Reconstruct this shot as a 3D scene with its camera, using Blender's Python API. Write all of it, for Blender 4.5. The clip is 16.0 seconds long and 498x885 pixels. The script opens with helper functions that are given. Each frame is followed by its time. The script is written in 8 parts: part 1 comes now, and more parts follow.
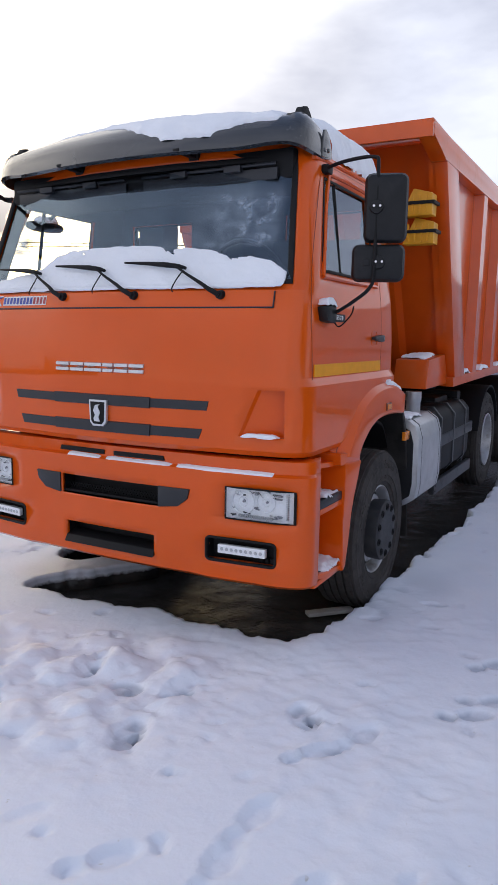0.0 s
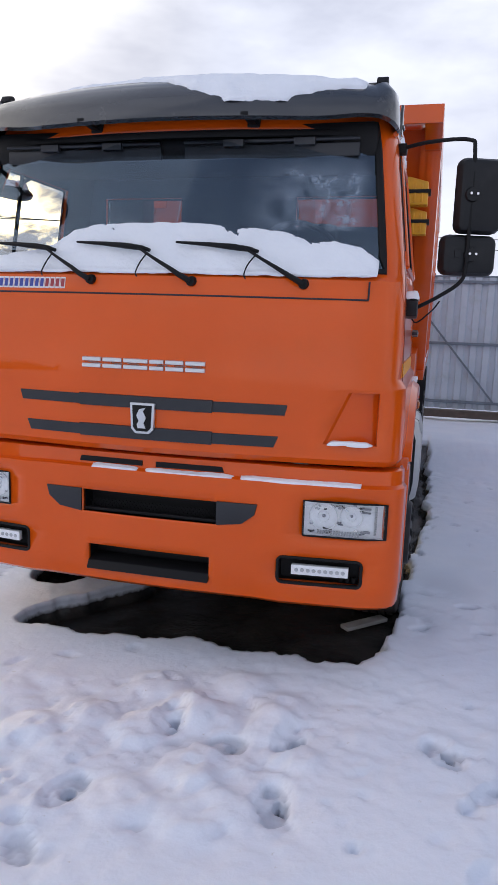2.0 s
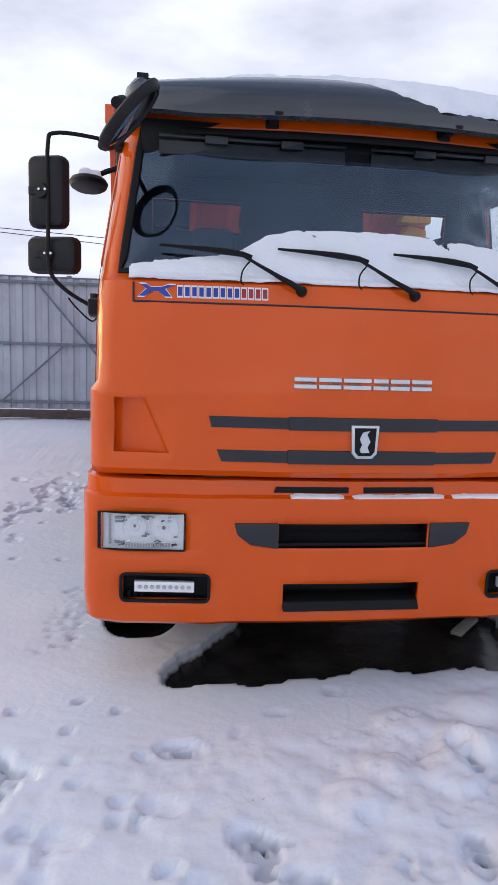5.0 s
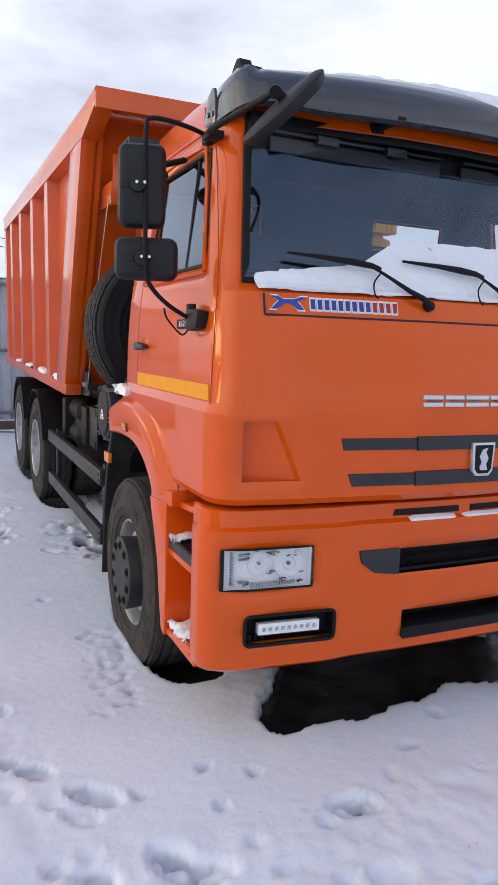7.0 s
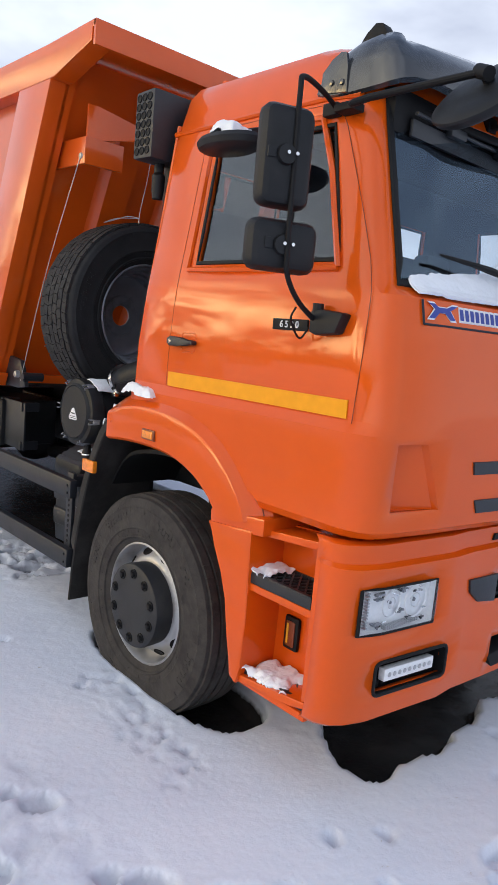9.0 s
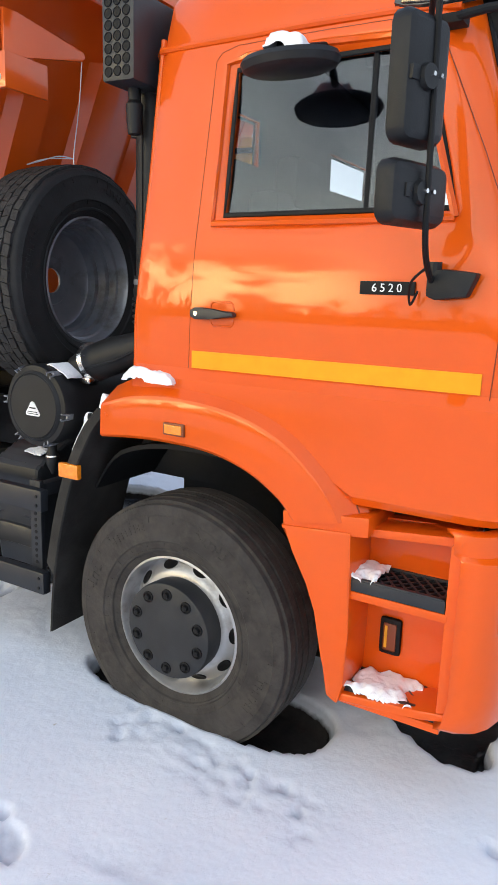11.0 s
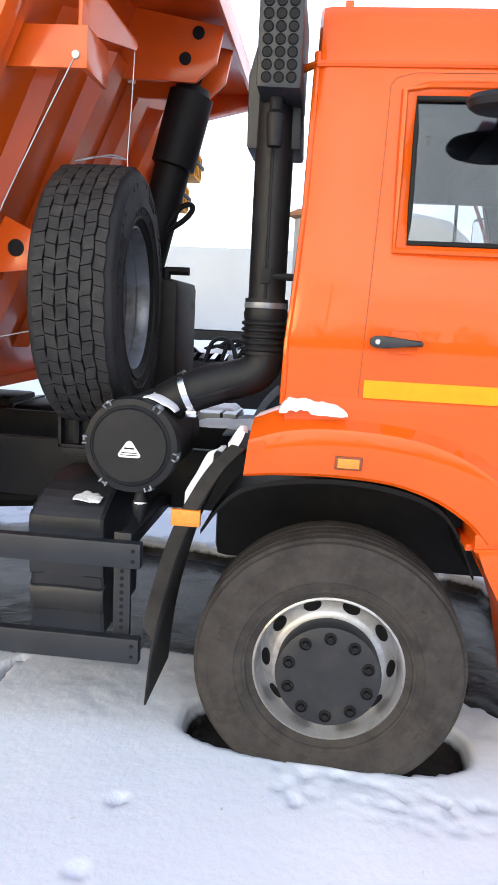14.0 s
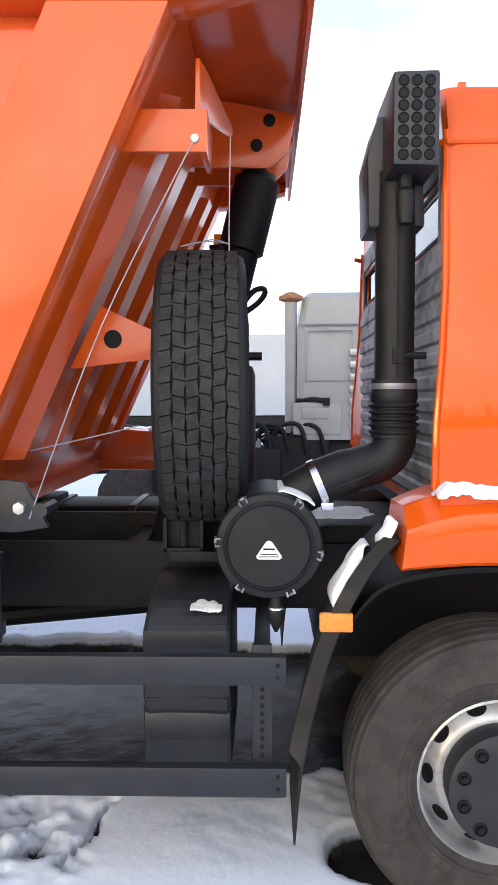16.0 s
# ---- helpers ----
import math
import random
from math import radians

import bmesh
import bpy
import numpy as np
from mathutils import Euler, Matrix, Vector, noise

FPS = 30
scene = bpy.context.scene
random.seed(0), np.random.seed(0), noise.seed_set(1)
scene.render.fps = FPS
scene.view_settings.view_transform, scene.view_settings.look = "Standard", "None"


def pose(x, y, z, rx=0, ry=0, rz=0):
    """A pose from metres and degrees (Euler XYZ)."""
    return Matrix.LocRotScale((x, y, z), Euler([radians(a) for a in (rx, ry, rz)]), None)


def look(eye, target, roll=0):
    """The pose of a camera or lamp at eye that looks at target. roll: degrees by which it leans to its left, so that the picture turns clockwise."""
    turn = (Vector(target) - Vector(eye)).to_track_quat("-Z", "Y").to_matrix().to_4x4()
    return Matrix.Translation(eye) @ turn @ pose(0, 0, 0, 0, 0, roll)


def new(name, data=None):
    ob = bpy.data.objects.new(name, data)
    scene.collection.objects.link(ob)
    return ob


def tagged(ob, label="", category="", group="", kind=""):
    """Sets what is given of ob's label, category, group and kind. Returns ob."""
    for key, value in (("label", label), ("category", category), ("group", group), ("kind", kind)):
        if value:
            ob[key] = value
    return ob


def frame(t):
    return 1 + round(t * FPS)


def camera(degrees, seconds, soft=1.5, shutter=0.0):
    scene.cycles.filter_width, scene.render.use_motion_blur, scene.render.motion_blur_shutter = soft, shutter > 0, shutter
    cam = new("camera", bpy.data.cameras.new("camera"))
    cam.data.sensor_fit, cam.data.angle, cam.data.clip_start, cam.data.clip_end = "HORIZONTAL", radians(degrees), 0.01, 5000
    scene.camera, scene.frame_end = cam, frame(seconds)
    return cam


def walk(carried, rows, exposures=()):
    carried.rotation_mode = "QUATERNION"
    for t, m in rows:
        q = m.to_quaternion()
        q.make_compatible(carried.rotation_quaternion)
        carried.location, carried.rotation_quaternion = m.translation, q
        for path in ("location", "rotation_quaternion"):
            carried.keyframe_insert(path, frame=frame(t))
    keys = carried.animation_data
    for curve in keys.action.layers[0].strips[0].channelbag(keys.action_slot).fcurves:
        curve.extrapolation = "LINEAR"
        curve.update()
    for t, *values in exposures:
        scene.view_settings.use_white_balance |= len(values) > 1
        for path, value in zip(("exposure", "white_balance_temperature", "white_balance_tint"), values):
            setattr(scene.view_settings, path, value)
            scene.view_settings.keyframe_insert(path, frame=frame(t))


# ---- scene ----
cam = camera(39.0, 16.0)
PATH = [
    (0, (2.656, -3.116, 1.659), (1.715, -1.376, 1.362), 0.9),
    (0.5, (2.38, -3.105, 1.668), (1.59, -1.287, 1.406), 4.5),
    (1, (2.004, -3.197, 1.674), (1.337, -1.335, 1.376), 2.8),
    (1.5, (1.708, -3.184, 1.655), (1.054, -1.32, 1.338), 1.1),
    (2, (1.342, -3.157, 1.685), (0.852, -1.247, 1.353), 2.0),
    (2.5, (1.004, -3.329, 1.702), (0.574, -1.398, 1.403), -0.4),
    (3, (0.694, -3.362, 1.682), (0.172, -1.455, 1.378), 1.3),
    (3.2, (0.476, -3.292, 1.649), (-0.026, -1.393, 1.275), -1.1),
    (5.3, (-1.182, -3.046, 1.658), (-0.801, -1.103, 1.376), 1.6),
    (5.5, (-1.345, -3.051, 1.661), (-0.911, -1.121, 1.365), 0.9),
    (6, (-1.689, -2.899, 1.661), (-1.189, -0.978, 1.41), 1.0),
    (6.5, (-1.92, -2.605, 1.685), (-1.316, -0.722, 1.385), 0.8),
    (7, (-2.231, -2.409, 1.686), (-1.412, -0.605, 1.412), 1.9),
    (7.5, (-2.532, -2.207, 1.69), (-1.691, -0.418, 1.389), 2.0),
    (7.8, (-2.631, -1.983, 1.653), (-1.784, -0.212, 1.271), 1.1),
    (8, (-2.679, -1.864, 1.672), (-1.868, -0.076, 1.289), -0.4),
    (8.5, (-2.884, -1.593, 1.658), (-1.696, -0.009, 1.38), 2.4),
    (9, (-3.12, -1.315, 1.699), (-1.777, 0.139, 1.411), 5.3),
    (9.5, (-3.191, -1.013, 1.697), (-1.773, 0.367, 1.402), 1.3),
    (9.7, (-3.21, -0.906, 1.705), (-1.79, 0.463, 1.373), 1.6),
    (11.8, (-3.643, 0.176, 1.739), (-1.861, 0.979, 1.315), 0.6),
    (12, (-3.724, 0.267, 1.736), (-1.962, 1.108, 1.3), -1.0),
    (12.5, (-3.827, 0.548, 1.729), (-2.036, 1.343, 1.327), 2.7),
    (13, (-3.78, 0.853, 1.732), (-1.944, 1.529, 1.321), 0.5),
    (13.5, (-3.775, 1.165, 1.717), (-1.843, 1.509, 1.33), 3.0),
    (14, (-3.798, 1.49, 1.734), (-1.84, 1.693, 1.377), 2.9),
    (14.5, (-3.707, 1.668, 1.703), (-1.73, 1.828, 1.443), -0.3),
    (15, (-3.624, 1.841, 1.715), (-1.637, 1.836, 1.484), 1.1),
    (15.5, (-3.602, 2.054, 1.715), (-1.618, 1.921, 1.505), -0.5),
    (16, (-3.624, 2.229, 1.728), (-1.628, 2.278, 1.604), -0.2),
]
EXPOSURES = [(0.0, -0.63, 6000, 13), (3.0, -0.6, 6000, 13), (5.5, -0.57, 6000, 13), (8.0, -0.55, 5950, 9), (8.5, -0.49, 5950, 8), (9.0, -0.52, 5850, 9), (9.5, -0.35, 5850, 8), (11.8, -0.1, 5820, 4), (12.5, -0.07, 5820, 4), (13.0, 0.1, 5820, 4), (14.0, 0.29, 5800, 7), (14.6, 0.25, 5800, 7), (15.0, 0.03, 5800, 8), (16.0, 0.14, 5780, 9)]
walk(cam, [(t, look(eye, target, roll)) for t, eye, target, roll in PATH], EXPOSURES)

# ---- world, sun, exposure ----
world = bpy.data.worlds.new("world")
scene.world = world
world.use_nodes = True
wn, wl = world.node_tree.nodes, world.node_tree.links
wn.clear()
w_out = wn.new("ShaderNodeOutputWorld")
w_bg = wn.new("ShaderNodeBackground")
w_sky = wn.new("ShaderNodeTexSky")
w_sky.sky_type, w_sky.sun_disc = "NISHITA", False
w_sky.sun_elevation, w_sky.sun_rotation = radians(44), radians(258)
w_co = wn.new("ShaderNodeTexCoord")
w_map = wn.new("ShaderNodeMapping")
w_map.inputs["Scale"].default_value = (2.2, 2.2, 6.0)
w_noise = wn.new("ShaderNodeTexNoise")
w_noise.inputs["Scale"].default_value = 1.6
w_noise.inputs["Detail"].default_value = 6.0
w_noise.inputs["Roughness"].default_value = 0.52
w_ramp = wn.new("ShaderNodeValToRGB")
w_ramp.color_ramp.elements[0].position, w_ramp.color_ramp.elements[0].color = 0.34, (0.62, 0.62, 0.66, 1)
w_ramp.color_ramp.elements[1].position, w_ramp.color_ramp.elements[1].color = 0.62, (1.0, 0.985, 0.97, 1)
w_mix = wn.new("ShaderNodeMix")
w_mix.data_type = "RGBA"
w_mix.inputs["Factor"].default_value = 0.93
w_scale = wn.new("ShaderNodeMix")
w_scale.data_type, w_scale.blend_type = "RGBA", "MULTIPLY"
w_scale.inputs["Factor"].default_value = 1.0
w_scale.inputs["B"].default_value = (0.12, 0.12, 0.12, 1)
wl.new(w_co.outputs["Generated"], w_map.inputs["Vector"])
wl.new(w_map.outputs["Vector"], w_noise.inputs["Vector"])
wl.new(w_noise.outputs["Fac"], w_ramp.inputs["Fac"])
wl.new(w_sky.outputs["Color"], w_scale.inputs["A"])
wl.new(w_scale.outputs["Result"], w_mix.inputs["A"])
wl.new(w_ramp.outputs["Color"], w_mix.inputs["B"])
w_sep = wn.new("ShaderNodeSeparateXYZ")
w_grad = wn.new("ShaderNodeMapRange")
w_grad.inputs["From Min"].default_value, w_grad.inputs["From Max"].default_value = 0.40, 0.95
w_fall = wn.new("ShaderNodeValToRGB")
w_fall.color_ramp.elements[0].position, w_fall.color_ramp.elements[0].color = 0.0, (1, 1, 1, 1)
w_fall.color_ramp.elements[1].position, w_fall.color_ramp.elements[1].color = 1.0, (0.34, 0.43, 0.60, 1)
wl.new(w_grad.outputs["Result"], w_fall.inputs["Fac"])
w_dim = wn.new("ShaderNodeMix")
w_dim.data_type, w_dim.blend_type = "RGBA", "MULTIPLY"
w_dim.inputs["Factor"].default_value = 1.0
wl.new(w_co.outputs["Generated"], w_sep.inputs["Vector"])
wl.new(w_sep.outputs["Z"], w_grad.inputs["Value"])
# a warm, brighter glow in the clouds before the low sun
w_dot = wn.new("ShaderNodeVectorMath")
w_dot.operation = "DOT_PRODUCT"
w_dot.inputs[1].default_value = (-0.93, 0.22, 0.29)
wl.new(w_co.outputs["Generated"], w_dot.inputs[0])
w_glow = wn.new("ShaderNodeValToRGB")
w_glow.color_ramp.elements[0].position, w_glow.color_ramp.elements[0].color = 0.55, (0.85, 0.86, 0.89, 1)
w_glow.color_ramp.elements[1].position, w_glow.color_ramp.elements[1].color = 1.0, (1.0, 0.88, 0.66, 1)
wl.new(w_dot.outputs["Value"], w_glow.inputs["Fac"])
w_warm = wn.new("ShaderNodeMix")
w_warm.data_type, w_warm.blend_type = "RGBA", "MULTIPLY"
w_warm.inputs["Factor"].default_value = 1.0
wl.new(w_mix.outputs["Result"], w_warm.inputs["A"])
wl.new(w_glow.outputs["Color"], w_warm.inputs["B"])
w_gain = wn.new("ShaderNodeMapRange")
w_gain.inputs["From Min"].default_value, w_gain.inputs["From Max"].default_value = 0.62, 1.0
w_gain.inputs["To Min"].default_value, w_gain.inputs["To Max"].default_value = 1.0, 1.9
wl.new(w_dot.outputs["Value"], w_gain.inputs["Value"])
w_bright = wn.new("ShaderNodeMix")
w_bright.data_type, w_bright.blend_type = "RGBA", "MULTIPLY"
w_bright.inputs["Factor"].default_value = 1.0
wl.new(w_warm.outputs["Result"], w_bright.inputs["A"])
wl.new(w_gain.outputs["Result"], w_bright.inputs["B"])
w_bank_map = wn.new("ShaderNodeMapping")
w_bank_map.inputs["Scale"].default_value = (4.5, 4.5, 10.0)
w_bank = wn.new("ShaderNodeTexNoise")
w_bank.inputs["Scale"].default_value, w_bank.inputs["Detail"].default_value, w_bank.inputs["Roughness"].default_value = 1.5, 7.0, 0.58
w_bank.inputs["Distortion"].default_value = 0.5
w_bank_ramp = wn.new("ShaderNodeValToRGB")
w_bank_ramp.color_ramp.elements[0].position, w_bank_ramp.color_ramp.elements[0].color = 0.44, (0.45, 0.42, 0.42, 1)
w_bank_ramp.color_ramp.elements[1].position, w_bank_ramp.color_ramp.elements[1].color = 0.56, (9.0, 6.8, 3.4, 1)
w_bank_lobe = wn.new("ShaderNodeVectorMath")
w_bank_lobe.operation = "DOT_PRODUCT"
w_bank_lobe.inputs[1].default_value = (-0.72, 0.69, 0.06)
w_bank_at = wn.new("ShaderNodeMapRange")
w_bank_at.inputs["From Min"].default_value, w_bank_at.inputs["From Max"].default_value = 0.91, 0.975
w_bank_mix = wn.new("ShaderNodeMix")
w_bank_mix.data_type, w_bank_mix.blend_type = "RGBA", "MULTIPLY"
wl.new(w_co.outputs["Generated"], w_bank_map.inputs["Vector"])
wl.new(w_bank_map.outputs["Vector"], w_bank.inputs["Vector"])
wl.new(w_bank.outputs["Fac"], w_bank_ramp.inputs["Fac"])
wl.new(w_co.outputs["Generated"], w_bank_lobe.inputs[0])
wl.new(w_bank_lobe.outputs["Value"], w_bank_at.inputs["Value"])
# the banks lie low over the horizon
w_bank_low = wn.new("ShaderNodeMapRange")
w_bank_low.inputs["From Min"].default_value, w_bank_low.inputs["From Max"].default_value = 0.24, 0.12
w_bank_both = wn.new("ShaderNodeMath")
w_bank_both.operation = "MULTIPLY"
wl.new(w_sep.outputs["Z"], w_bank_low.inputs["Value"])
wl.new(w_bank_at.outputs["Result"], w_bank_both.inputs[0])
wl.new(w_bank_low.outputs["Result"], w_bank_both.inputs[1])
wl.new(w_bank_both.outputs["Value"], w_bank_mix.inputs["Factor"])
wl.new(w_bright.outputs["Result"], w_bank_mix.inputs["A"])
wl.new(w_bank_ramp.outputs["Color"], w_bank_mix.inputs["B"])
wl.new(w_bank_mix.outputs["Result"], w_dim.inputs["A"])
wl.new(w_fall.outputs["Color"], w_dim.inputs["B"])
wl.new(w_dim.outputs["Result"], w_bg.inputs["Color"])
w_bg.inputs["Strength"].default_value = 1.9
wl.new(w_bg.outputs["Background"], w_out.inputs["Surface"])

sun = new("sun", bpy.data.lights.new("sun", "SUN"))
sun.data.energy, sun.data.angle, sun.data.color = 0.5, radians(75), (1.0, 0.90, 0.80)
sun.matrix_world = look((-7.0, -1.7, 7.0), (0, 0, 0))


# ---- materials ----
def mat(name, color, rough=0.5, metal=0.0, vary=0.12, scale=6.0, bump=0.0, bump_scale=40.0, coat=0.0, dirt=None, dirt_scale=2.5, dirt_at=0.62, dirt_rough=0.8, emit=0.0, random_value=0.0, spec=0.5):
    m = bpy.data.materials.new(name)
    m.use_nodes = True
    n, l = m.node_tree.nodes, m.node_tree.links
    p = n["Principled BSDF"]
    p.inputs["Roughness"].default_value = rough
    p.inputs["Metallic"].default_value = metal
    p.inputs["Coat Weight"].default_value = coat
    p.inputs["Specular IOR Level"].default_value = spec
    p.inputs["Coat Roughness"].default_value = 0.06
    co = n.new("ShaderNodeTexCoord")
    fine = n.new("ShaderNodeTexNoise")
    fine.inputs["Scale"].default_value = scale
    fine.inputs["Detail"].default_value = 8.0
    l.new(co.outputs["Object"], fine.inputs["Vector"])
    ramp = n.new("ShaderNodeMapRange")
    ramp.inputs["From Min"].default_value, ramp.inputs["From Max"].default_value = 0.25, 0.75
    ramp.inputs["To Min"].default_value, ramp.inputs["To Max"].default_value = 1 - vary, 1 + vary
    l.new(fine.outputs["Fac"], ramp.inputs["Value"])
    tint = n.new("ShaderNodeMix")
    tint.data_type, tint.blend_type = "RGBA", "MULTIPLY"
    tint.inputs["Factor"].default_value = 1.0
    tint.inputs["A"].default_value = (*color, 1)
    l.new(ramp.outputs["Result"], tint.inputs["B"])
    last = tint.outputs["Result"]
    if random_value:
        info = n.new("ShaderNodeObjectInfo")
        spread = n.new("ShaderNodeMapRange")
        spread.inputs["To Min"].default_value, spread.inputs["To Max"].default_value = 1 - random_value, 1 + random_value
        l.new(info.outputs["Random"], spread.inputs["Value"])
        mul = n.new("ShaderNodeMix")
        mul.data_type, mul.blend_type = "RGBA", "MULTIPLY"
        mul.inputs["Factor"].default_value = 1.0
        l.new(last, mul.inputs["A"])
        l.new(spread.outputs["Result"], mul.inputs["B"])
        last = mul.outputs["Result"]
    if dirt:
        spot = n.new("ShaderNodeTexNoise")
        spot.inputs["Scale"].default_value = dirt_scale
        spot.inputs["Detail"].default_value = 10.0
        spot.inputs["Roughness"].default_value = 0.65
        l.new(co.outputs["Object"], spot.inputs["Vector"])
        edge = n.new("ShaderNodeMapRange")
        edge.inputs["From Min"].default_value, edge.inputs["From Max"].default_value = dirt_at - 0.12, dirt_at + 0.12
        l.new(spot.outputs["Fac"], edge.inputs["Value"])
        dm = n.new("ShaderNodeMix")
        dm.data_type = "RGBA"
        l.new(edge.outputs["Result"], dm.inputs["Factor"])
        l.new(last, dm.inputs["A"])
        dm.inputs["B"].default_value = (*dirt, 1)
        last = dm.outputs["Result"]
        rr = n.new("ShaderNodeMapRange")
        rr.inputs["To Min"].default_value, rr.inputs["To Max"].default_value = rough, dirt_rough
        l.new(edge.outputs["Result"], rr.inputs["Value"])
        l.new(rr.outputs["Result"], p.inputs["Roughness"])
    l.new(last, p.inputs["Base Color"])
    if bump:
        bn = n.new("ShaderNodeTexNoise")
        bn.inputs["Scale"].default_value = bump_scale
        bn.inputs["Detail"].default_value = 6.0
        l.new(co.outputs["Object"], bn.inputs["Vector"])
        bp = n.new("ShaderNodeBump")
        bp.inputs["Strength"].default_value = bump
        bp.inputs["Distance"].default_value = 0.01
        l.new(bn.outputs["Fac"], bp.inputs["Height"])
        l.new(bp.outputs["Normal"], p.inputs["Normal"])
    if emit:
        p.inputs["Emission Color"].default_value = (*color, 1)
        p.inputs["Emission Strength"].default_value = emit
    return m


def glass(name, tint, rough=0.02, head_on=0.06, sheen=(1, 1, 1)):
    """Thin clear pane: see-through, with a gloss that grows towards grazing angles."""
    m = bpy.data.materials.new(name)
    m.use_nodes = True
    n, l = m.node_tree.nodes, m.node_tree.links
    n.clear()
    out, mix = n.new("ShaderNodeOutputMaterial"), n.new("ShaderNodeMixShader")
    tr, gl, lw = n.new("ShaderNodeBsdfTransparent"), n.new("ShaderNodeBsdfGlossy"), n.new("ShaderNodeLayerWeight")
    tr.inputs["Color"].default_value = (*tint, 1)
    gl.inputs["Roughness"].default_value = rough
    gl.inputs["Color"].default_value = (*sheen, 1)
    lw.inputs["Blend"].default_value = 0.5
    power = n.new("ShaderNodeMath")
    power.operation, power.inputs[1].default_value = "POWER", 4.0
    gain = n.new("ShaderNodeMapRange")
    gain.inputs["To Min"].default_value, gain.inputs["To Max"].default_value = head_on, 1.0
    l.new(lw.outputs["Facing"], power.inputs[0])
    l.new(power.outputs[0], gain.inputs["Value"])
    l.new(gain.outputs["Result"], mix.inputs["Fac"])
    l.new(tr.outputs["BSDF"], mix.inputs[1])
    l.new(gl.outputs["BSDF"], mix.inputs[2])
    l.new(mix.outputs["Shader"], out.inputs["Surface"])
    return m


ORANGE = mat("orange_paint", (0.70, 0.096, 0.002), 0.32, 0, 0.05, 3.0, 0.0, 25, 0.70, (0.64, 0.10, 0.006), 1.7, 0.70, 0.42, spec=0.08)
ORANGE.node_tree.nodes["Principled BSDF"].inputs["Coat Roughness"].default_value = 0.035
BODY_ORANGE = mat("orange_body_paint", (0.66, 0.092, 0.003), 0.34, 0, 0.08, 4.0, 0.03, 30, 0.75, (0.62, 0.12, 0.02), 3.0, 0.68, 0.6, spec=0.25)
BODY_ORANGE.node_tree.nodes["Principled BSDF"].inputs["Coat Roughness"].default_value = 0.13
LINING = mat("dark_cab_lining", (0.018, 0.022, 0.032), 0.8, 0, 0.08, 5)
MUDDY = mat("mud_streaked_black_plastic", (0.016, 0.015, 0.014), 0.7, 0, 0.3, 10, 0.2, 90, 0, (0.045, 0.041, 0.038), 4.5, 0.55, 0.9, spec=0.3)
HUB = mat("dull_grey_hub_plastic", (0.020, 0.021, 0.024), 0.5, 0, 0.2, 14, 0.1, 200, 0, (0.05, 0.046, 0.043), 6, 0.62, spec=0.4)
SEAM = mat("shaded_orange_gap", (0.20, 0.032, 0.006), 0.7, 0, 0.05)
BLACK = mat("black_plastic", (0.010, 0.0105, 0.012), 0.5, 0, 0.25, 14, 0.10, 220, 0, (0.026, 0.025, 0.026), 7, 0.68, spec=0.32)
DARK_FRAME = mat("black_chassis_steel", (0.008, 0.0085, 0.010), 0.55, 0.0, 0.3, 8, 0.15, 60, 0, (0.024, 0.021, 0.019), 5, 0.66, spec=0.25)
GREY_BEAM = mat("dark_grey_painted_steel", (0.017, 0.019, 0.024), 0.42, 0, 0.18, 6, 0.06, 80, 0, (0.040, 0.040, 0.042), 4, 0.66)
VISOR = mat("smoked_grey_visor_plastic", (0.030, 0.032, 0.036), 0.16, 0, 0.15, 4, 0.01, 20, 0.8, (0.07, 0.07, 0.07), 5, 0.70)
SEAL = mat("black_rubber_seal", (0.006, 0.006, 0.007), 0.6, spec=0.25)
TYRE = mat("tyre_rubber", (0.040, 0.036, 0.034), 0.85, 0, 0.40, 9, 0.45, 60, 0, (0.060, 0.053, 0.047), 15, 0.56, 0.9, spec=0.3)
NEW_TYRE = mat("new_tyre_rubber", (0.013, 0.013, 0.014), 0.62, 0, 0.3, 12, 0.2, 90, 0, (0.026, 0.025, 0.025), 5.0, 0.64, 0.85, spec=0.3)
TREAD = mat("new_tread_rubber", (0.024, 0.023, 0.024), 0.75, 0, 0.35, 25, 0.4, 120, 0, (0.05, 0.047, 0.045), 14.0, 0.62, 0.85, spec=0.3)
RIM = mat("silver_painted_steel_rim", (0.44, 0.44, 0.45), 0.36, 0.6, 0.12, 9, 0.05, 90, 0, (0.22, 0.19, 0.16), 6, 0.66)
GREY_RIM = mat("grey_painted_steel_rim", (0.24, 0.25, 0.28), 0.36, 0.5, 0.15, 9, 0.05, 90, 0, (0.12, 0.11, 0.10), 6, 0.64)
MIRROR = mat("mirror_glass", (0.78, 0.79, 0.80), 0.03, 1.0, 0.0, 20)
CHROME = mat("bright_metal", (0.70, 0.70, 0.71), 0.22, 1.0, 0.06, 20)
ALU = mat("dull_aluminium", (0.50, 0.51, 0.52), 0.42, 0.8, 0.12, 10, 0.06, 60)
DULL_PANEL = mat("dull_grey_panel", (0.20, 0.195, 0.195), 0.5, 0.2, 0.2, 8, 0.1, 40, 0, (0.05, 0.045, 0.042), 5, 0.6)
SILVER = mat("silver_lettering", (0.62, 0.64, 0.66), 0.30, 0.6, 0.05, 20)
YELLOW = mat("yellow_reflective_tape", (0.84, 0.35, 0.004), 0.4, 0, 0.06, 20, 0.05, 300, spec=0.2)
CHOCK = mat("yellow_chock_plastic", (0.75, 0.36, 0.01), 0.5, 0, 0.15, 12, 0.1, 80)
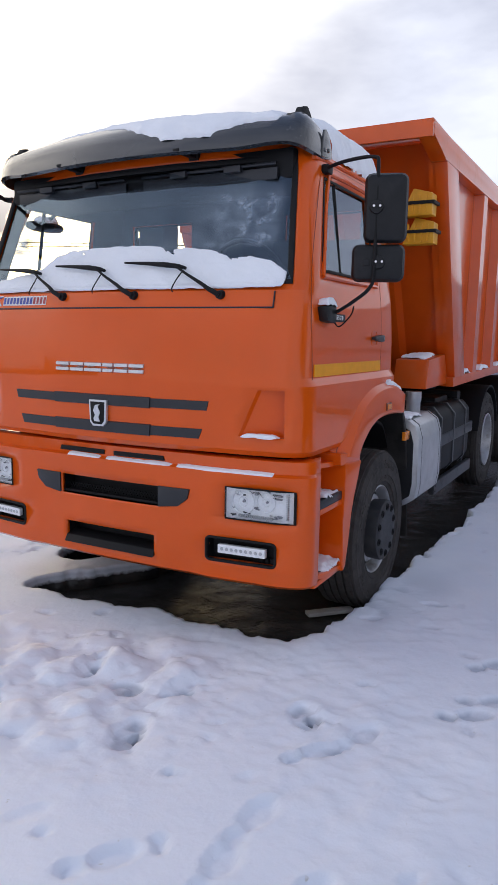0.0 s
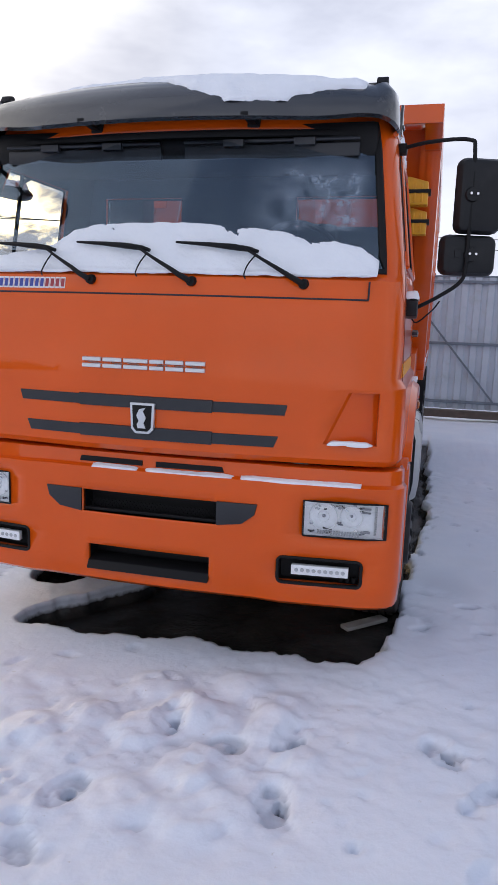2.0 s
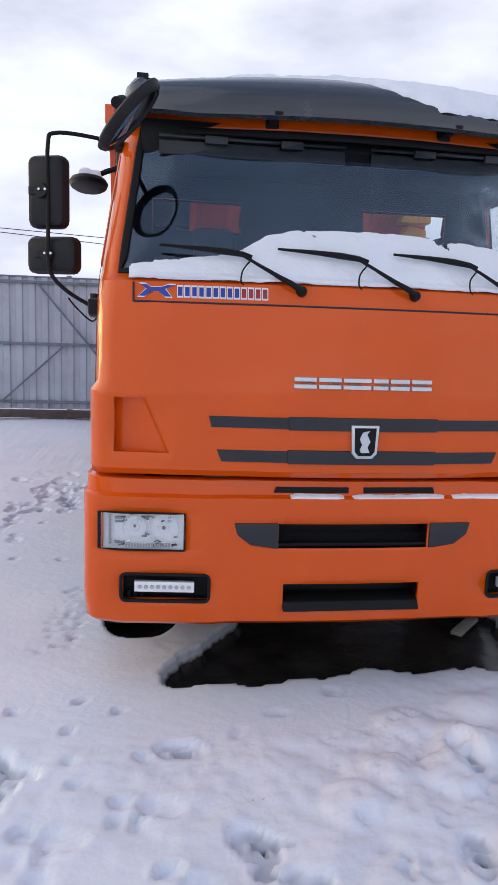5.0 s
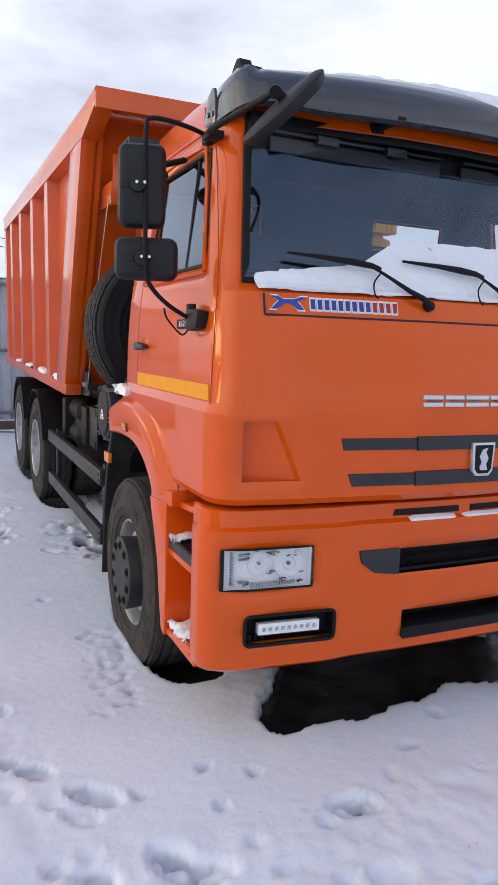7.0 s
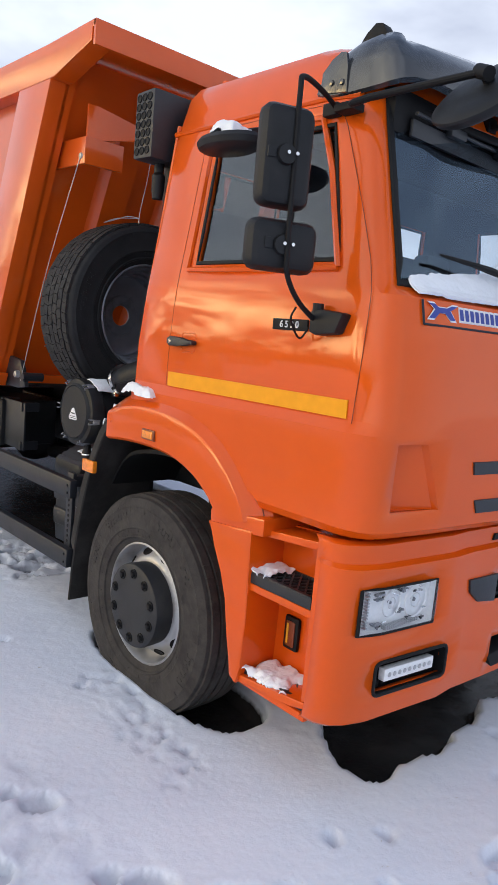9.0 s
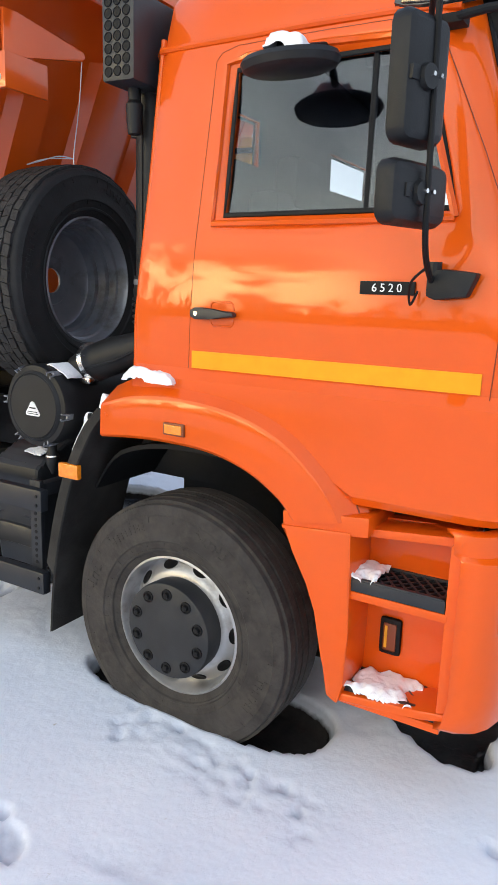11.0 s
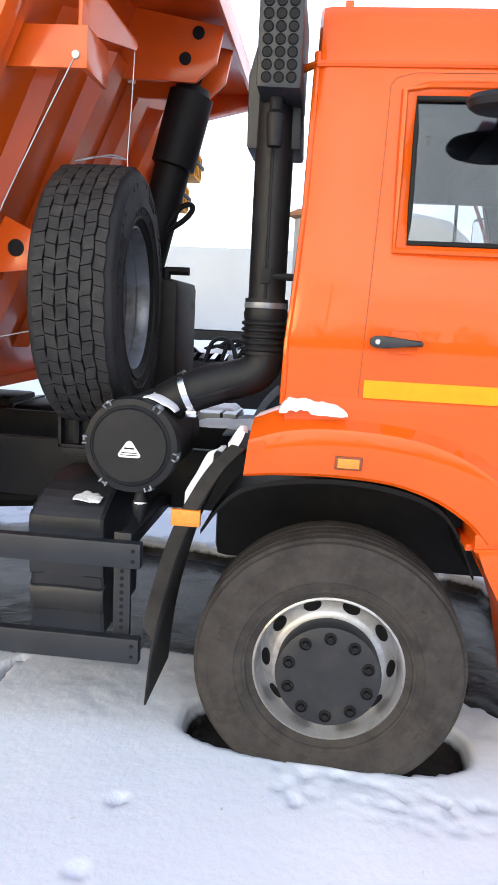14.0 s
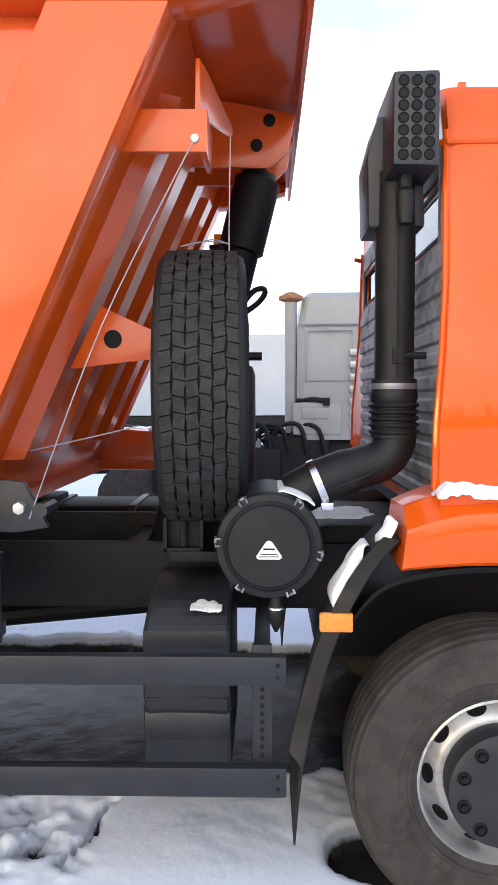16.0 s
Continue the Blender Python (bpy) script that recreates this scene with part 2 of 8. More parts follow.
DARK_AMBER = mat("brown_lens_and_recess_shade", (0.20, 0.045, 0.01), 0.4, 0, 0.1)
AMBER = mat("amber_lens", (0.90, 0.26, 0.01), 0.2, 0, 0.2, 60, 0.3, 300, 0.6)
WHITE = mat("white_print", (0.80, 0.80, 0.80), 0.5, 0, 0.04)
BLUE = mat("blue_print", (0.03, 0.05, 0.30), 0.5, 0, 0.06)
RED = mat("dark_red_print", (0.32, 0.03, 0.04), 0.5, 0, 0.06)
LAMP = mat("clear_lamp_reflector", (0.86, 0.87, 0.88), 0.22, 0.0, 0.06, 60, 0.12, 50, 0.8)
LAMP_LENS = glass("clear_lamp_lens", (0.95, 0.96, 0.97), 0.02, 0.05)
WINDOW = glass("tinted_windscreen_glass", (0.78, 0.83, 0.88), 0.01, 0.115, (0.62, 0.80, 1.0))
SIDE_GLASS = glass("tinted_side_glass", (0.82, 0.84, 0.84), 0.01, 0.085, (0.78, 0.87, 1.0))
REAR_GLASS = glass("clear_rear_glass", (0.90, 0.92, 0.92), 0.01, 0.06)
FROST = mat("window_frost", (0.80, 0.84, 0.90), 0.6)
SEAT = mat("dark_grey_seat_cloth", (0.035, 0.036, 0.042), 0.85, 0, 0.2, 20, 0.2, 200)
def frost_nodes(m):
    """Breath frost: a ragged, half clear veil."""
    n, l = m.node_tree.nodes, m.node_tree.links
    out, mix, tr = n["Material Output"], n.new("ShaderNodeMixShader"), n.new("ShaderNodeBsdfTransparent")
    co, no, ra = n.new("ShaderNodeTexCoord"), n.new("ShaderNodeTexNoise"), n.new("ShaderNodeMapRange")
    no.inputs["Scale"].default_value, no.inputs["Detail"].default_value, no.inputs["Roughness"].default_value, no.inputs["Distortion"].default_value = 11.0, 10.0, 0.72, 0.35
    ra.inputs["From Min"].default_value, ra.inputs["From Max"].default_value, ra.inputs["To Max"].default_value = 0.40, 0.68, 0.50
    l.new(co.outputs["Object"], no.inputs["Vector"])
    l.new(no.outputs["Fac"], ra.inputs["Value"])
    # it thins out towards the middle of the screen and towards its top
    se = n.new("ShaderNodeSeparateXYZ")
    l.new(co.outputs["Object"], se.inputs["Vector"])
    last = ra.outputs["Result"]
    for axis, a, b in (("X", 0.36, 0.66), ("X", 0.97, 0.90), ("Z", 2.46, 2.33), ("Z", 2.04, 2.12)):
        fade, times = n.new("ShaderNodeMapRange"), n.new("ShaderNodeMath")
        fade.interpolation_type = "SMOOTHSTEP"
        fade.inputs["From Min"].default_value, fade.inputs["From Max"].default_value = a, b
        l.new(se.outputs[axis], fade.inputs["Value"])
        times.operation = "MULTIPLY"
        l.new(last, times.inputs[0])
        l.new(fade.outputs["Result"], times.inputs[1])
        last = times.outputs["Value"]
    l.new(last, mix.inputs["Fac"])
    l.new(tr.outputs["BSDF"], mix.inputs[1])
    l.new(n["Principled BSDF"].outputs["BSDF"], mix.inputs[2])
    l.new(mix.outputs["Shader"], out.inputs["Surface"])


frost_nodes(FROST)
SNOW = mat("settled_snow", (0.84, 0.86, 0.90), 0.62, 0, 0.03, 8, 0.5, 45)
for m_ in (SNOW,):
    m_.node_tree.nodes["Principled BSDF"].inputs["Subsurface Weight"].default_value = 0.0
FENCE = mat("galvanised_fence_sheet", (0.44, 0.49, 0.56), 0.45, 0.1, 0.12, 2.0, 0.05, 40, 0, (0.36, 0.38, 0.40), 3, 0.66, random_value=0.05)
FENCE_RAIL = mat("grey_steel_rail", (0.16, 0.19, 0.23), 0.55, 0.2, 0.2, 6)
TIMBER = mat("weathered_timber", (0.20, 0.14, 0.09), 0.8, 0, 0.35, 7, 0.3, 40)
DARK_TIMBER = mat("dark_wet_timber", (0.085, 0.066, 0.055), 0.8, 0, 0.35, 7, 0.3, 40)
PALE_TIMBER = mat("pale_yellow_timber", (0.50, 0.40, 0.18), 0.8, 0, 0.25, 7, 0.3, 40)


# ---- mesh helpers ----
def part(name, bm, material, parent=None, label="", flat=False, angle=34):
    me = bpy.data.meshes.new(name)
    bmesh.ops.recalc_face_normals(bm, faces=bm.faces)
    bm.to_mesh(me)
    bm.free()
    for m in (material if isinstance(material, (list, tuple)) else (material,)):
        me.materials.append(m)
    if not flat:
        me.polygons.foreach_set("use_smooth", [True] * len(me.polygons))
        me.set_sharp_from_angle(angle=radians(angle))
    ob = new(name, me)
    if parent:
        ob.parent = parent
        ob.matrix_parent_inverse = parent.matrix_world.inverted()
    if label:
        ob["label"] = label
    return ob


def anchor(name, x, y, z, label, category, group="", kind=""):
    e = new(name)
    e.location = (x, y, z)
    e.empty_display_size = 0.1
    bpy.context.view_layer.update()
    return tagged(e, label, category, group, kind)


def add_box(bm, x0, x1, y0, y1, z0, z1, bev=0.0, m=None, seg=2):
    mm = Matrix.Translation(((x0 + x1) / 2, (y0 + y1) / 2, (z0 + z1) / 2)) @ Matrix.Diagonal((abs(x1 - x0), abs(y1 - y0), abs(z1 - z0), 1))
    vs = bmesh.ops.create_cube(bm, size=1.0, matrix=(m @ mm) if m else mm)["verts"]
    if bev:
        es = list({e for v in vs for e in v.link_edges})
        bmesh.ops.bevel(bm, geom=es, offset=bev, segments=seg, affect="EDGES", profile=0.6)


def add_prism(bm, pts, axis, a, b, bev=0.0, fn=None):
    """pts: outline in the two other axes (in x, y, z order), extruded along axis from a to b."""
    def place(p, h):
        q = {"x": (h, p[0], p[1]), "y": (p[0], h, p[1]), "z": (p[0], p[1], h)}[axis]
        return fn(*q) if fn else q
    lo = [bm.verts.new(place(p, a)) for p in pts]
    hi = [bm.verts.new(place(p, b)) for p in pts]
    fs = [bm.faces.new(lo[::-1]), bm.faces.new(hi)]
    k = len(pts)
    for i in range(k):
        fs.append(bm.faces.new((lo[i], lo[(i + 1) % k], hi[(i + 1) % k], hi[i])))
    if bev:
        es = list({e for f in fs for e in f.edges})
        bmesh.ops.bevel(bm, geom=es, offset=bev, segments=2, affect="EDGES", profile=0.6)


def add_loft(bm, rings, ring_closed=True, cap=True):
    vv = [[bm.verts.new(p) for p in r] for r in rings]
    k = len(rings[0])
    for i in range(len(vv) - 1):
        for j in range(k if ring_closed else k - 1):
            bm.faces.new((vv[i][j], vv[i][(j + 1) % k], vv[i + 1][(j + 1) % k], vv[i + 1][j]))
    if cap and ring_closed:
        bm.faces.new(vv[0][::-1])
        bm.faces.new(vv[-1])


def spline(pts, n):
    """Points along a smooth curve through pts."""
    out, k = [], len(pts)
    P = [Vector(p) for p in pts]
    for i in range(k - 1):
        p0, p1, p2, p3 = P[max(i - 1, 0)], P[i], P[i + 1], P[min(i + 2, k - 1)]
        for s in range(n):
            t = s / n
            out.append(0.5 * ((2 * p1) + (p2 - p0) * t + (2 * p0 - 5 * p1 + 4 * p2 - p3) * t * t + (3 * p1 - p0 - 3 * p2 + p3) * t ** 3))
    return out + [P[-1]]


def add_tube(bm, pts, r, n=10, cap=True):
    P = [Vector(p) for p in pts]
    rs = r if isinstance(r, (list, tuple)) else [r] * len(P)
    up, rings = None, []
    for i, p in enumerate(P):
        d = (P[min(i + 1, len(P) - 1)] - P[max(i - 1, 0)]).normalized()
        if up is None:
            up = d.orthogonal().normalized()
        up = (up - d * up.dot(d)).normalized()
        side = d.cross(up)
        rings.append([p + rs[i] * (math.cos(2 * math.pi * j / n) * up + math.sin(2 * math.pi * j / n) * side) for j in range(n)])
    add_loft(bm, rings, True, cap)


def add_lathe(bm, prof, m, n=40, closed=False, cap=True):
    """prof: (radius, height) points, turned about local z, placed by the matrix m."""
    rows = []
    for r, h in prof:
        rows.append([bm.verts.new(m @ Vector((max(r, 1e-4) * math.cos(2 * math.pi * j / n), max(r, 1e-4) * math.sin(2 * math.pi * j / n), h))) for j in range(n)])
    k = len(rows)
    for i in range(k if closed else k - 1):
        a, b = rows[i], rows[(i + 1) % k]
        for j in range(n):
            bm.faces.new((a[j], a[(j + 1) % n], b[(j + 1) % n], b[j]))
    if cap and not closed:
        if prof[0][0] > 1e-3:
            bm.faces.new(rows[0][::-1])
        if prof[-1][0] > 1e-3:
            bm.faces.new(rows[-1])


def add_ring(bm, pts, r, n=6):
    """A closed tube."""
    add_tube(bm, list(pts) + [pts[0]], r, n)


def add_ball(bm, x, y, z, rx, ry, rz, sub=2):
    bmesh.ops.create_icosphere(bm, subdivisions=sub, radius=1.0, matrix=Matrix.Translation((x, y, z)) @ Matrix.Diagonal((rx, ry, rz, 1)))


def lerp_table(table, z):
    if z <= table[0][0]:
        return table[0][1]
    for (a, va), (b, vb) in zip(table, table[1:]):
        if z <= b:
            return va + (vb - va) * (z - a) / (b - a)
    return table[-1][1]


# ---- ground: one sheet of trodden snow, melted to wet asphalt under the truck ----
def axis_steps(lo, hi, step, far, growth=1.25):
    mid = list(np.arange(lo, hi + step / 2, step))
    out, d = [], step
    x = mid[-1]
    while x < far:
        d *= growth
        x += d
        out.append(x)
    back, d, x = [], step, mid[0]
    while x > -far:
        d *= growth
        x -= d
        back.append(x)
    return np.array(back[::-1] + mid + out)


def smooth_noise(x, y, seed, scale):
    rng = np.random.RandomState(seed)
    t = rng.rand(64, 64)
    c_, s_ = math.cos(0.7 + seed), math.sin(0.7 + seed)
    u, v = (x * c_ - y * s_) * scale + 1000.37, (x * s_ + y * c_) * scale + 1000.71
    i, j = np.floor(u).astype(int), np.floor(v).astype(int)
    f, g = u - i, v - j
    f, g = f * f * (3 - 2 * f), g * g * (3 - 2 * g)
    a, b = t[i % 64, j % 64], t[(i + 1) % 64, j % 64]
    c, d = t[i % 64, (j + 1) % 64], t[(i + 1) % 64, (j + 1) % 64]
    return (a * (1 - f) + b * f) * (1 - g) + (c * (1 - f) + d * f) * g - 0.5


def ground_rise(y):
    """The yard climbs gently behind the truck."""
    return 0.0125 * np.clip(y - 1.6, 0, 10.4) + 0.003 * np.clip(y - 12, 0, 70)


def build_ground():
    xs, ys = axis_steps(-4.6, 3.4, 0.0205, 900, 1.22), axis_steps(-3.6, 5.2, 0.0205, 900, 1.22)
    X, Y = np.meshgrid(xs, ys, indexing="ij")
    R = np.hypot(X, Y)
    near = np.clip(1.6 - R / 30, 0, 1)
    # trampled here and there, smooth elsewhere
    tramp = np.clip((smooth_noise(X, Y, 6, 0.9) + 0.5 * smooth_noise(X, Y, 8, 2.3)) * 3.2 + 0.42, 0, 1)
    tramp = np.maximum(tramp, 1.2 * np.exp(-((X - 0.45) / 0.75) ** 4 - ((Y + 0.85) / 0.55) ** 4))
    calm = np.exp(-((X + 1.40) / 0.50) ** 4 - ((Y - 1.1) / 1.30) ** 4) + np.exp(-((X + 1.95) / 0.50) ** 4 - ((Y - 1.75) / 0.50) ** 4) + np.exp(-((X + 0.6) / 0.9) ** 4 - ((Y + 0.0) / 0.28) ** 4)
    tramp *= 1 - 0.95 * np.clip(1.5 * calm, 0, 1)
    tramp = np.maximum(tramp, 1.5 * np.exp(-((X + 0.98) / 0.34) ** 4 - ((Y - 3.45) / 0.50) ** 4))
    tramp = np.maximum(tramp, 0.8 * np.exp(-((X + 1.36) / 0.16) ** 4 - ((Y - 1.12) / 0.26) ** 4))
    lump = np.abs(smooth_noise(X, Y, 3, 5.2)) * 2
    Z = near * (0.030 * smooth_noise(X, Y, 1, 0.7) + 0.016 * smooth_noise(X, Y, 2, 2.1))
    Z += near * tramp * (0.012 * (lump - 0.5) + 0.012 * smooth_noise(X, Y, 4, 11.0) + 0.018 * np.abs(smooth_noise(X, Y, 5, 23.0)))
    # clods kicked up before the bumper
    for cx, cy, r, hgt in ((0.50, -0.42, 0.15, 0.040), (0.24, -0.60, 0.13, 0.036), (0.78, -0.43, 0.12, 0.030), (0.55, -0.78, 0.14, 0.030), (0.02, -0.55, 0.11, 0.028), (0.95, -0.62, 0.10, 0.022), (-0.2, -0.75, 0.12, 0.022), (0.36, -1.05, 0.12, 0.022)):
        q = ((X - cx) ** 2 + (Y - cy) ** 2) / (r * r) + 0.7 * smooth_noise(X, Y, 18, 8)
        Z += hgt * np.clip(1.15 - q, 0, 1) ** 0.6
    rng = np.random.RandomState(7)
    # trodden tracks: soles pressed in pairs along a few ways, and stray dents
    dents = []
    for (ax, ay, bx, by, n) in ((-2.35, 4.3, -1.98, -0.9, 17), (-2.75, 4.0, -2.35, -1.4, 15), (-3.4, -3.4, -2.2, 0.2, 12), (-2.1, 0.3, -1.2, -1.6, 7), (-2.7, -2.4, 2.6, -2.0, 20), (-1.6, -3.2, 3.2, -0.9, 18), (-1.9, -0.4, 0.6, -1.6, 9), (1.0, -3.3, 2.9, 3.0, 18), (-2.6, 2.4, -1.7, 5.0, 14), (-4.4, 0.6, -2.4, 2.8, 10)):
        for k in range(n):
            s = (k + rng.rand() * 0.5) / n
            dx, dy = bx - ax, by - ay
            L = math.hypot(dx, dy)
            side = 0.12 * (1 if k % 2 else -1) + rng.randn() * 0.09
            a = math.atan2(dy, dx) + rng.randn() * 0.35
            cx, cy, dep = ax + dx * s - dy / L * side, ay + dy * s + dx / L * side, 0.014 + 0.014 * rng.rand()
            dents.append((cx + 0.045 * math.cos(a), cy + 0.045 * math.sin(a), a, 0.085, 0.048, dep, 1))
            dents.append((cx - 0.095 * math.cos(a), cy - 0.095 * math.sin(a), a, 0.042, 0.036, dep * 1.15, 1))
    for k in range(330):
        dents.append((rng.uniform(-4.4, 3.2), rng.uniform(-3.4, 5.0), rng.uniform(0, 3.1), rng.uniform(0.02, 0.08), rng.uniform(0.018, 0.04), rng.uniform(0.008, 0.024), 0))
    # a few steps pressed right through to the dark ground
    for cx, cy, deep in ((-0.82, -0.37, 1), (-1.54, -0.41, 1), (-1.71, 0.05, 1), (-1.52, -0.58, 1), (-0.59, -0.93, 1), (-1.08, -0.03, 0), (-1.29, -0.20, 0), (-1.26, 0.07, 0), (-1.55, -0.01, 0), (-1.25, -0.43, 0), (-0.97, -0.42, 0), (-1.22, -0.58, 0), (-1.06, -0.79, 0), (0.15, -1.05, 1), (-2.35, -0.15, 1), (-1.9, -1.5, 1), (0.62, -1.75, 1), (-0.35, -1.45, 1), (-1.02, 3.12, 1), (-0.86, 3.25, 1), (-1.10, 3.40, 1), (-0.90, 3.50, 1), (-0.78, 3.30, 1), (-1.0, 3.75, 1), (-2.05, 1.68, 0), (-1.6, 2.13, 0), (-1.94, 2.16, 0), (0.36, -0.50, 1), (0.64, -0.60, 1), (0.88, -0.50, 1), (0.9, -0.9, 1), (1.5, -0.4, 1), (1.75, 0.9, 0)):
        a = rng.uniform(0, 3.1)
        dents.append((cx, cy, a, rng.uniform(0.09, 0.12) if deep else 0.036, rng.uniform(0.055, 0.07) if deep else 0.026, 0.026 if deep else 0.020, 1))
        if deep:
            dents.append((cx + 0.02, cy, a, 0.030, 0.020, 0.055, 0))
    for k in range(90):
        w_ = rng.rand()
        dents.append((-1.36 - 0.22 * rng.rand() ** 1.5 + 0.10 * w_, 0.62 + 0.95 * w_, rng.uniform(0, 3.1), rng.uniform(0.012, 0.030), rng.uniform(0.010, 0.018), rng.uniform(0.005, 0.011), 2))
    for k in range(150):
        dents.append((rng.uniform(-0.2, 1.3), rng.uniform(-1.15, -0.15), rng.uniform(0, 3.1), rng.uniform(0.014, 0.040), rng.uniform(0.010, 0.020), rng.uniform(0.006, 0.014), 2))
    for k in range(34):
        w_ = k / 33
        dents.append((-0.70 - 0.42 * w_, 2.895 + 0.10 * w_ + 0.02 * math.sin(9 * w_), 2.9, 0.030, 0.013 + 0.006 * rng.rand(), 0.024 if k % 3 else 0.03, 2))
    for (ax, ay, bx, by, n) in ((-1.75, 5.1, -1.85, 3.5, 16), (-2.2, 5.1, -1.7, 3.6, 14)):
        for k in range(n):
            w_ = (k + rng.rand()) / n
            dents.append((ax + (bx - ax) * w_ + rng.randn() * 0.12, ay + (by - ay) * w_ + rng.randn() * 0.10, rng.uniform(1.1, 2.0), rng.uniform(0.07, 0.12), rng.uniform(0.035, 0.055), rng.uniform(0.014, 0.022), 1))
    for cx, cy, a, la, lb, dep, sole in dents:
        if sole == 0 and dep < 0.07 and -2.1 < cx < -0.9 and -0.1 < cy < 2.9:
            continue
        if -1.2 < cx < 1.3 and 0.1 < cy < 2.8:
            continue
        i0, i1 = np.searchsorted(xs, (cx - 0.3, cx + 0.3))
        j0, j1 = np.searchsorted(ys, (cy - 0.3, cy + 0.3))
        x, y = X[i0:i1, j0:j1] - cx, Y[i0:i1, j0:j1] - cy
        u, v = (x * math.cos(a) + y * math.sin(a)) / la, (-x * math.sin(a) + y * math.cos(a)) / lb
        q = u * u + v * v + (0.35 if sole else 0.6) * smooth_noise(X[i0:i1, j0:j1], Y[i0:i1, j0:j1], 9, 19)
        crumb = 1 + 0.8 * smooth_noise(X[i0:i1, j0:j1], Y[i0:i1, j0:j1], 10, 26)
        Z[i0:i1, j0:j1] += -dep * np.clip((1.20 - q) * 3.2, 0, 1) * crumb + 0.16 * dep * crumb * np.exp(-((q - 1.7) / 0.35) ** 2)
    # broken, dug-over snow with the dark ground between the clods
    dug = np.exp(-((X + 0.98) / 0.30) ** 4 - ((Y - 3.55) / 0.55) ** 4)
    Z -= dug * 0.085 * np.clip(smooth_noise(X, Y, 31, 11) * 2.6 + smooth_noise(X, Y, 32, 26) * 1.2 - 0.12, 0, 1)
    # rounded lumps pushed up between the steps
    for cx, cy, r, hgt in ((0.40, -0.42, 0.15, 0.045), (0.60, -0.12, 0.13, 0.030), (0.79, -0.28, 0.14, 0.038), (0.20, -0.24, 0.13, 0.028), (-0.05, -0.72, 0.16, 0.024), (0.66, -0.98, 0.17, 0.024)):
        q = ((X - cx) ** 2 + (Y - cy) ** 2) / r ** 2 * (1 + 0.7 * smooth_noise(X, Y, 18, 8))
        Z += hgt * np.exp(-q ** 2 * 1.2)
    # melted bed under the truck, with a ragged snow edge
    wob = 0.12 * smooth_noise(X, Y, 11, 1.6) + 0.08 * smooth_noise(X, Y, 12, 5.0) + 0.05 * smooth_noise(X, Y, 13, 14)
    right = X + 0.92 - 0.50 * np.clip((Y - 0.35) / 0.7, 0, 1) + 0.2 * np.clip((Y - 2.2) / 0.5, 0, 1)
    left = 1.21 - X + 0.08 * np.clip(Y - 1.5, 0, 2)
    front = Y - 0.24 + 0.05 * np.clip((-X - 0.25) / 0.3, 0, 1)
    side = np.minimum(right, left)
    d = np.minimum(side, front)
    rc = 0.24
    d = np.minimum(d, rc - np.hypot(np.clip(rc - side, 0, None), np.clip(rc - front, 0, None)))
    d = np.minimum(d, 7.6 - Y) + wob
    d = np.minimum(d, 2 * d)
    bare = np.clip(d / 0.05 + 0.5, 0, 1)
    for wx in (-1.0, 1.0):
        for wy, wr in ((1.40, 0.60), (5.18, 0.60), (6.68, 0.60)):
            # a hollow thawed round each tyre, tight along its outer flank
            e = 1 - ((np.abs(X - wx * 1.00) / 0.225) ** 3 + (np.abs(Y - wy) / wr) ** 3) ** (1 / 3) + 0.15 * wob
            bare = np.maximum(bare, np.clip(e / 0.08 + 0.5, 0, 1))
    Z = Z * (1 - bare) - 0.125 * bare + 0.006 * bare * smooth_noise(X, Y, 15, 9)
    Z += ground_rise(Y) - 0.02
    bank = np.exp(-((Y - 9.8) / 0.8) ** 2) * 0.05 * np.clip((np.abs(X + 0.2) - 0.2) / 1.0, 0, 1) * (np.abs(X) < 20)
    Z += bank * (0.8 + smooth_noise(X, Y, 21, 1.2))
    nx, ny = len(xs), len(ys)
    verts = np.stack([X, Y, Z], -1).reshape(-1, 3)
    idx = np.arange(nx * ny).reshape(nx, ny)
    faces = np.stack([idx[:-1, :-1], idx[1:, :-1], idx[1:, 1:], idx[:-1, 1:]], -1).reshape(-1, 4)
    me = bpy.data.meshes.new("ground")
    me.vertices.add(len(verts))
    me.vertices.foreach_set("co", verts.ravel())
    me.loops.add(faces.size)
    me.loops.foreach_set("vertex_index", faces.ravel())
    me.polygons.add(len(faces))
    me.polygons.foreach_set("loop_start", np.arange(0, faces.size, 4))
    me.polygons.foreach_set("use_smooth", np.ones(len(faces), bool))
    me.update(calc_edges=True)
    me.validate()
    return me


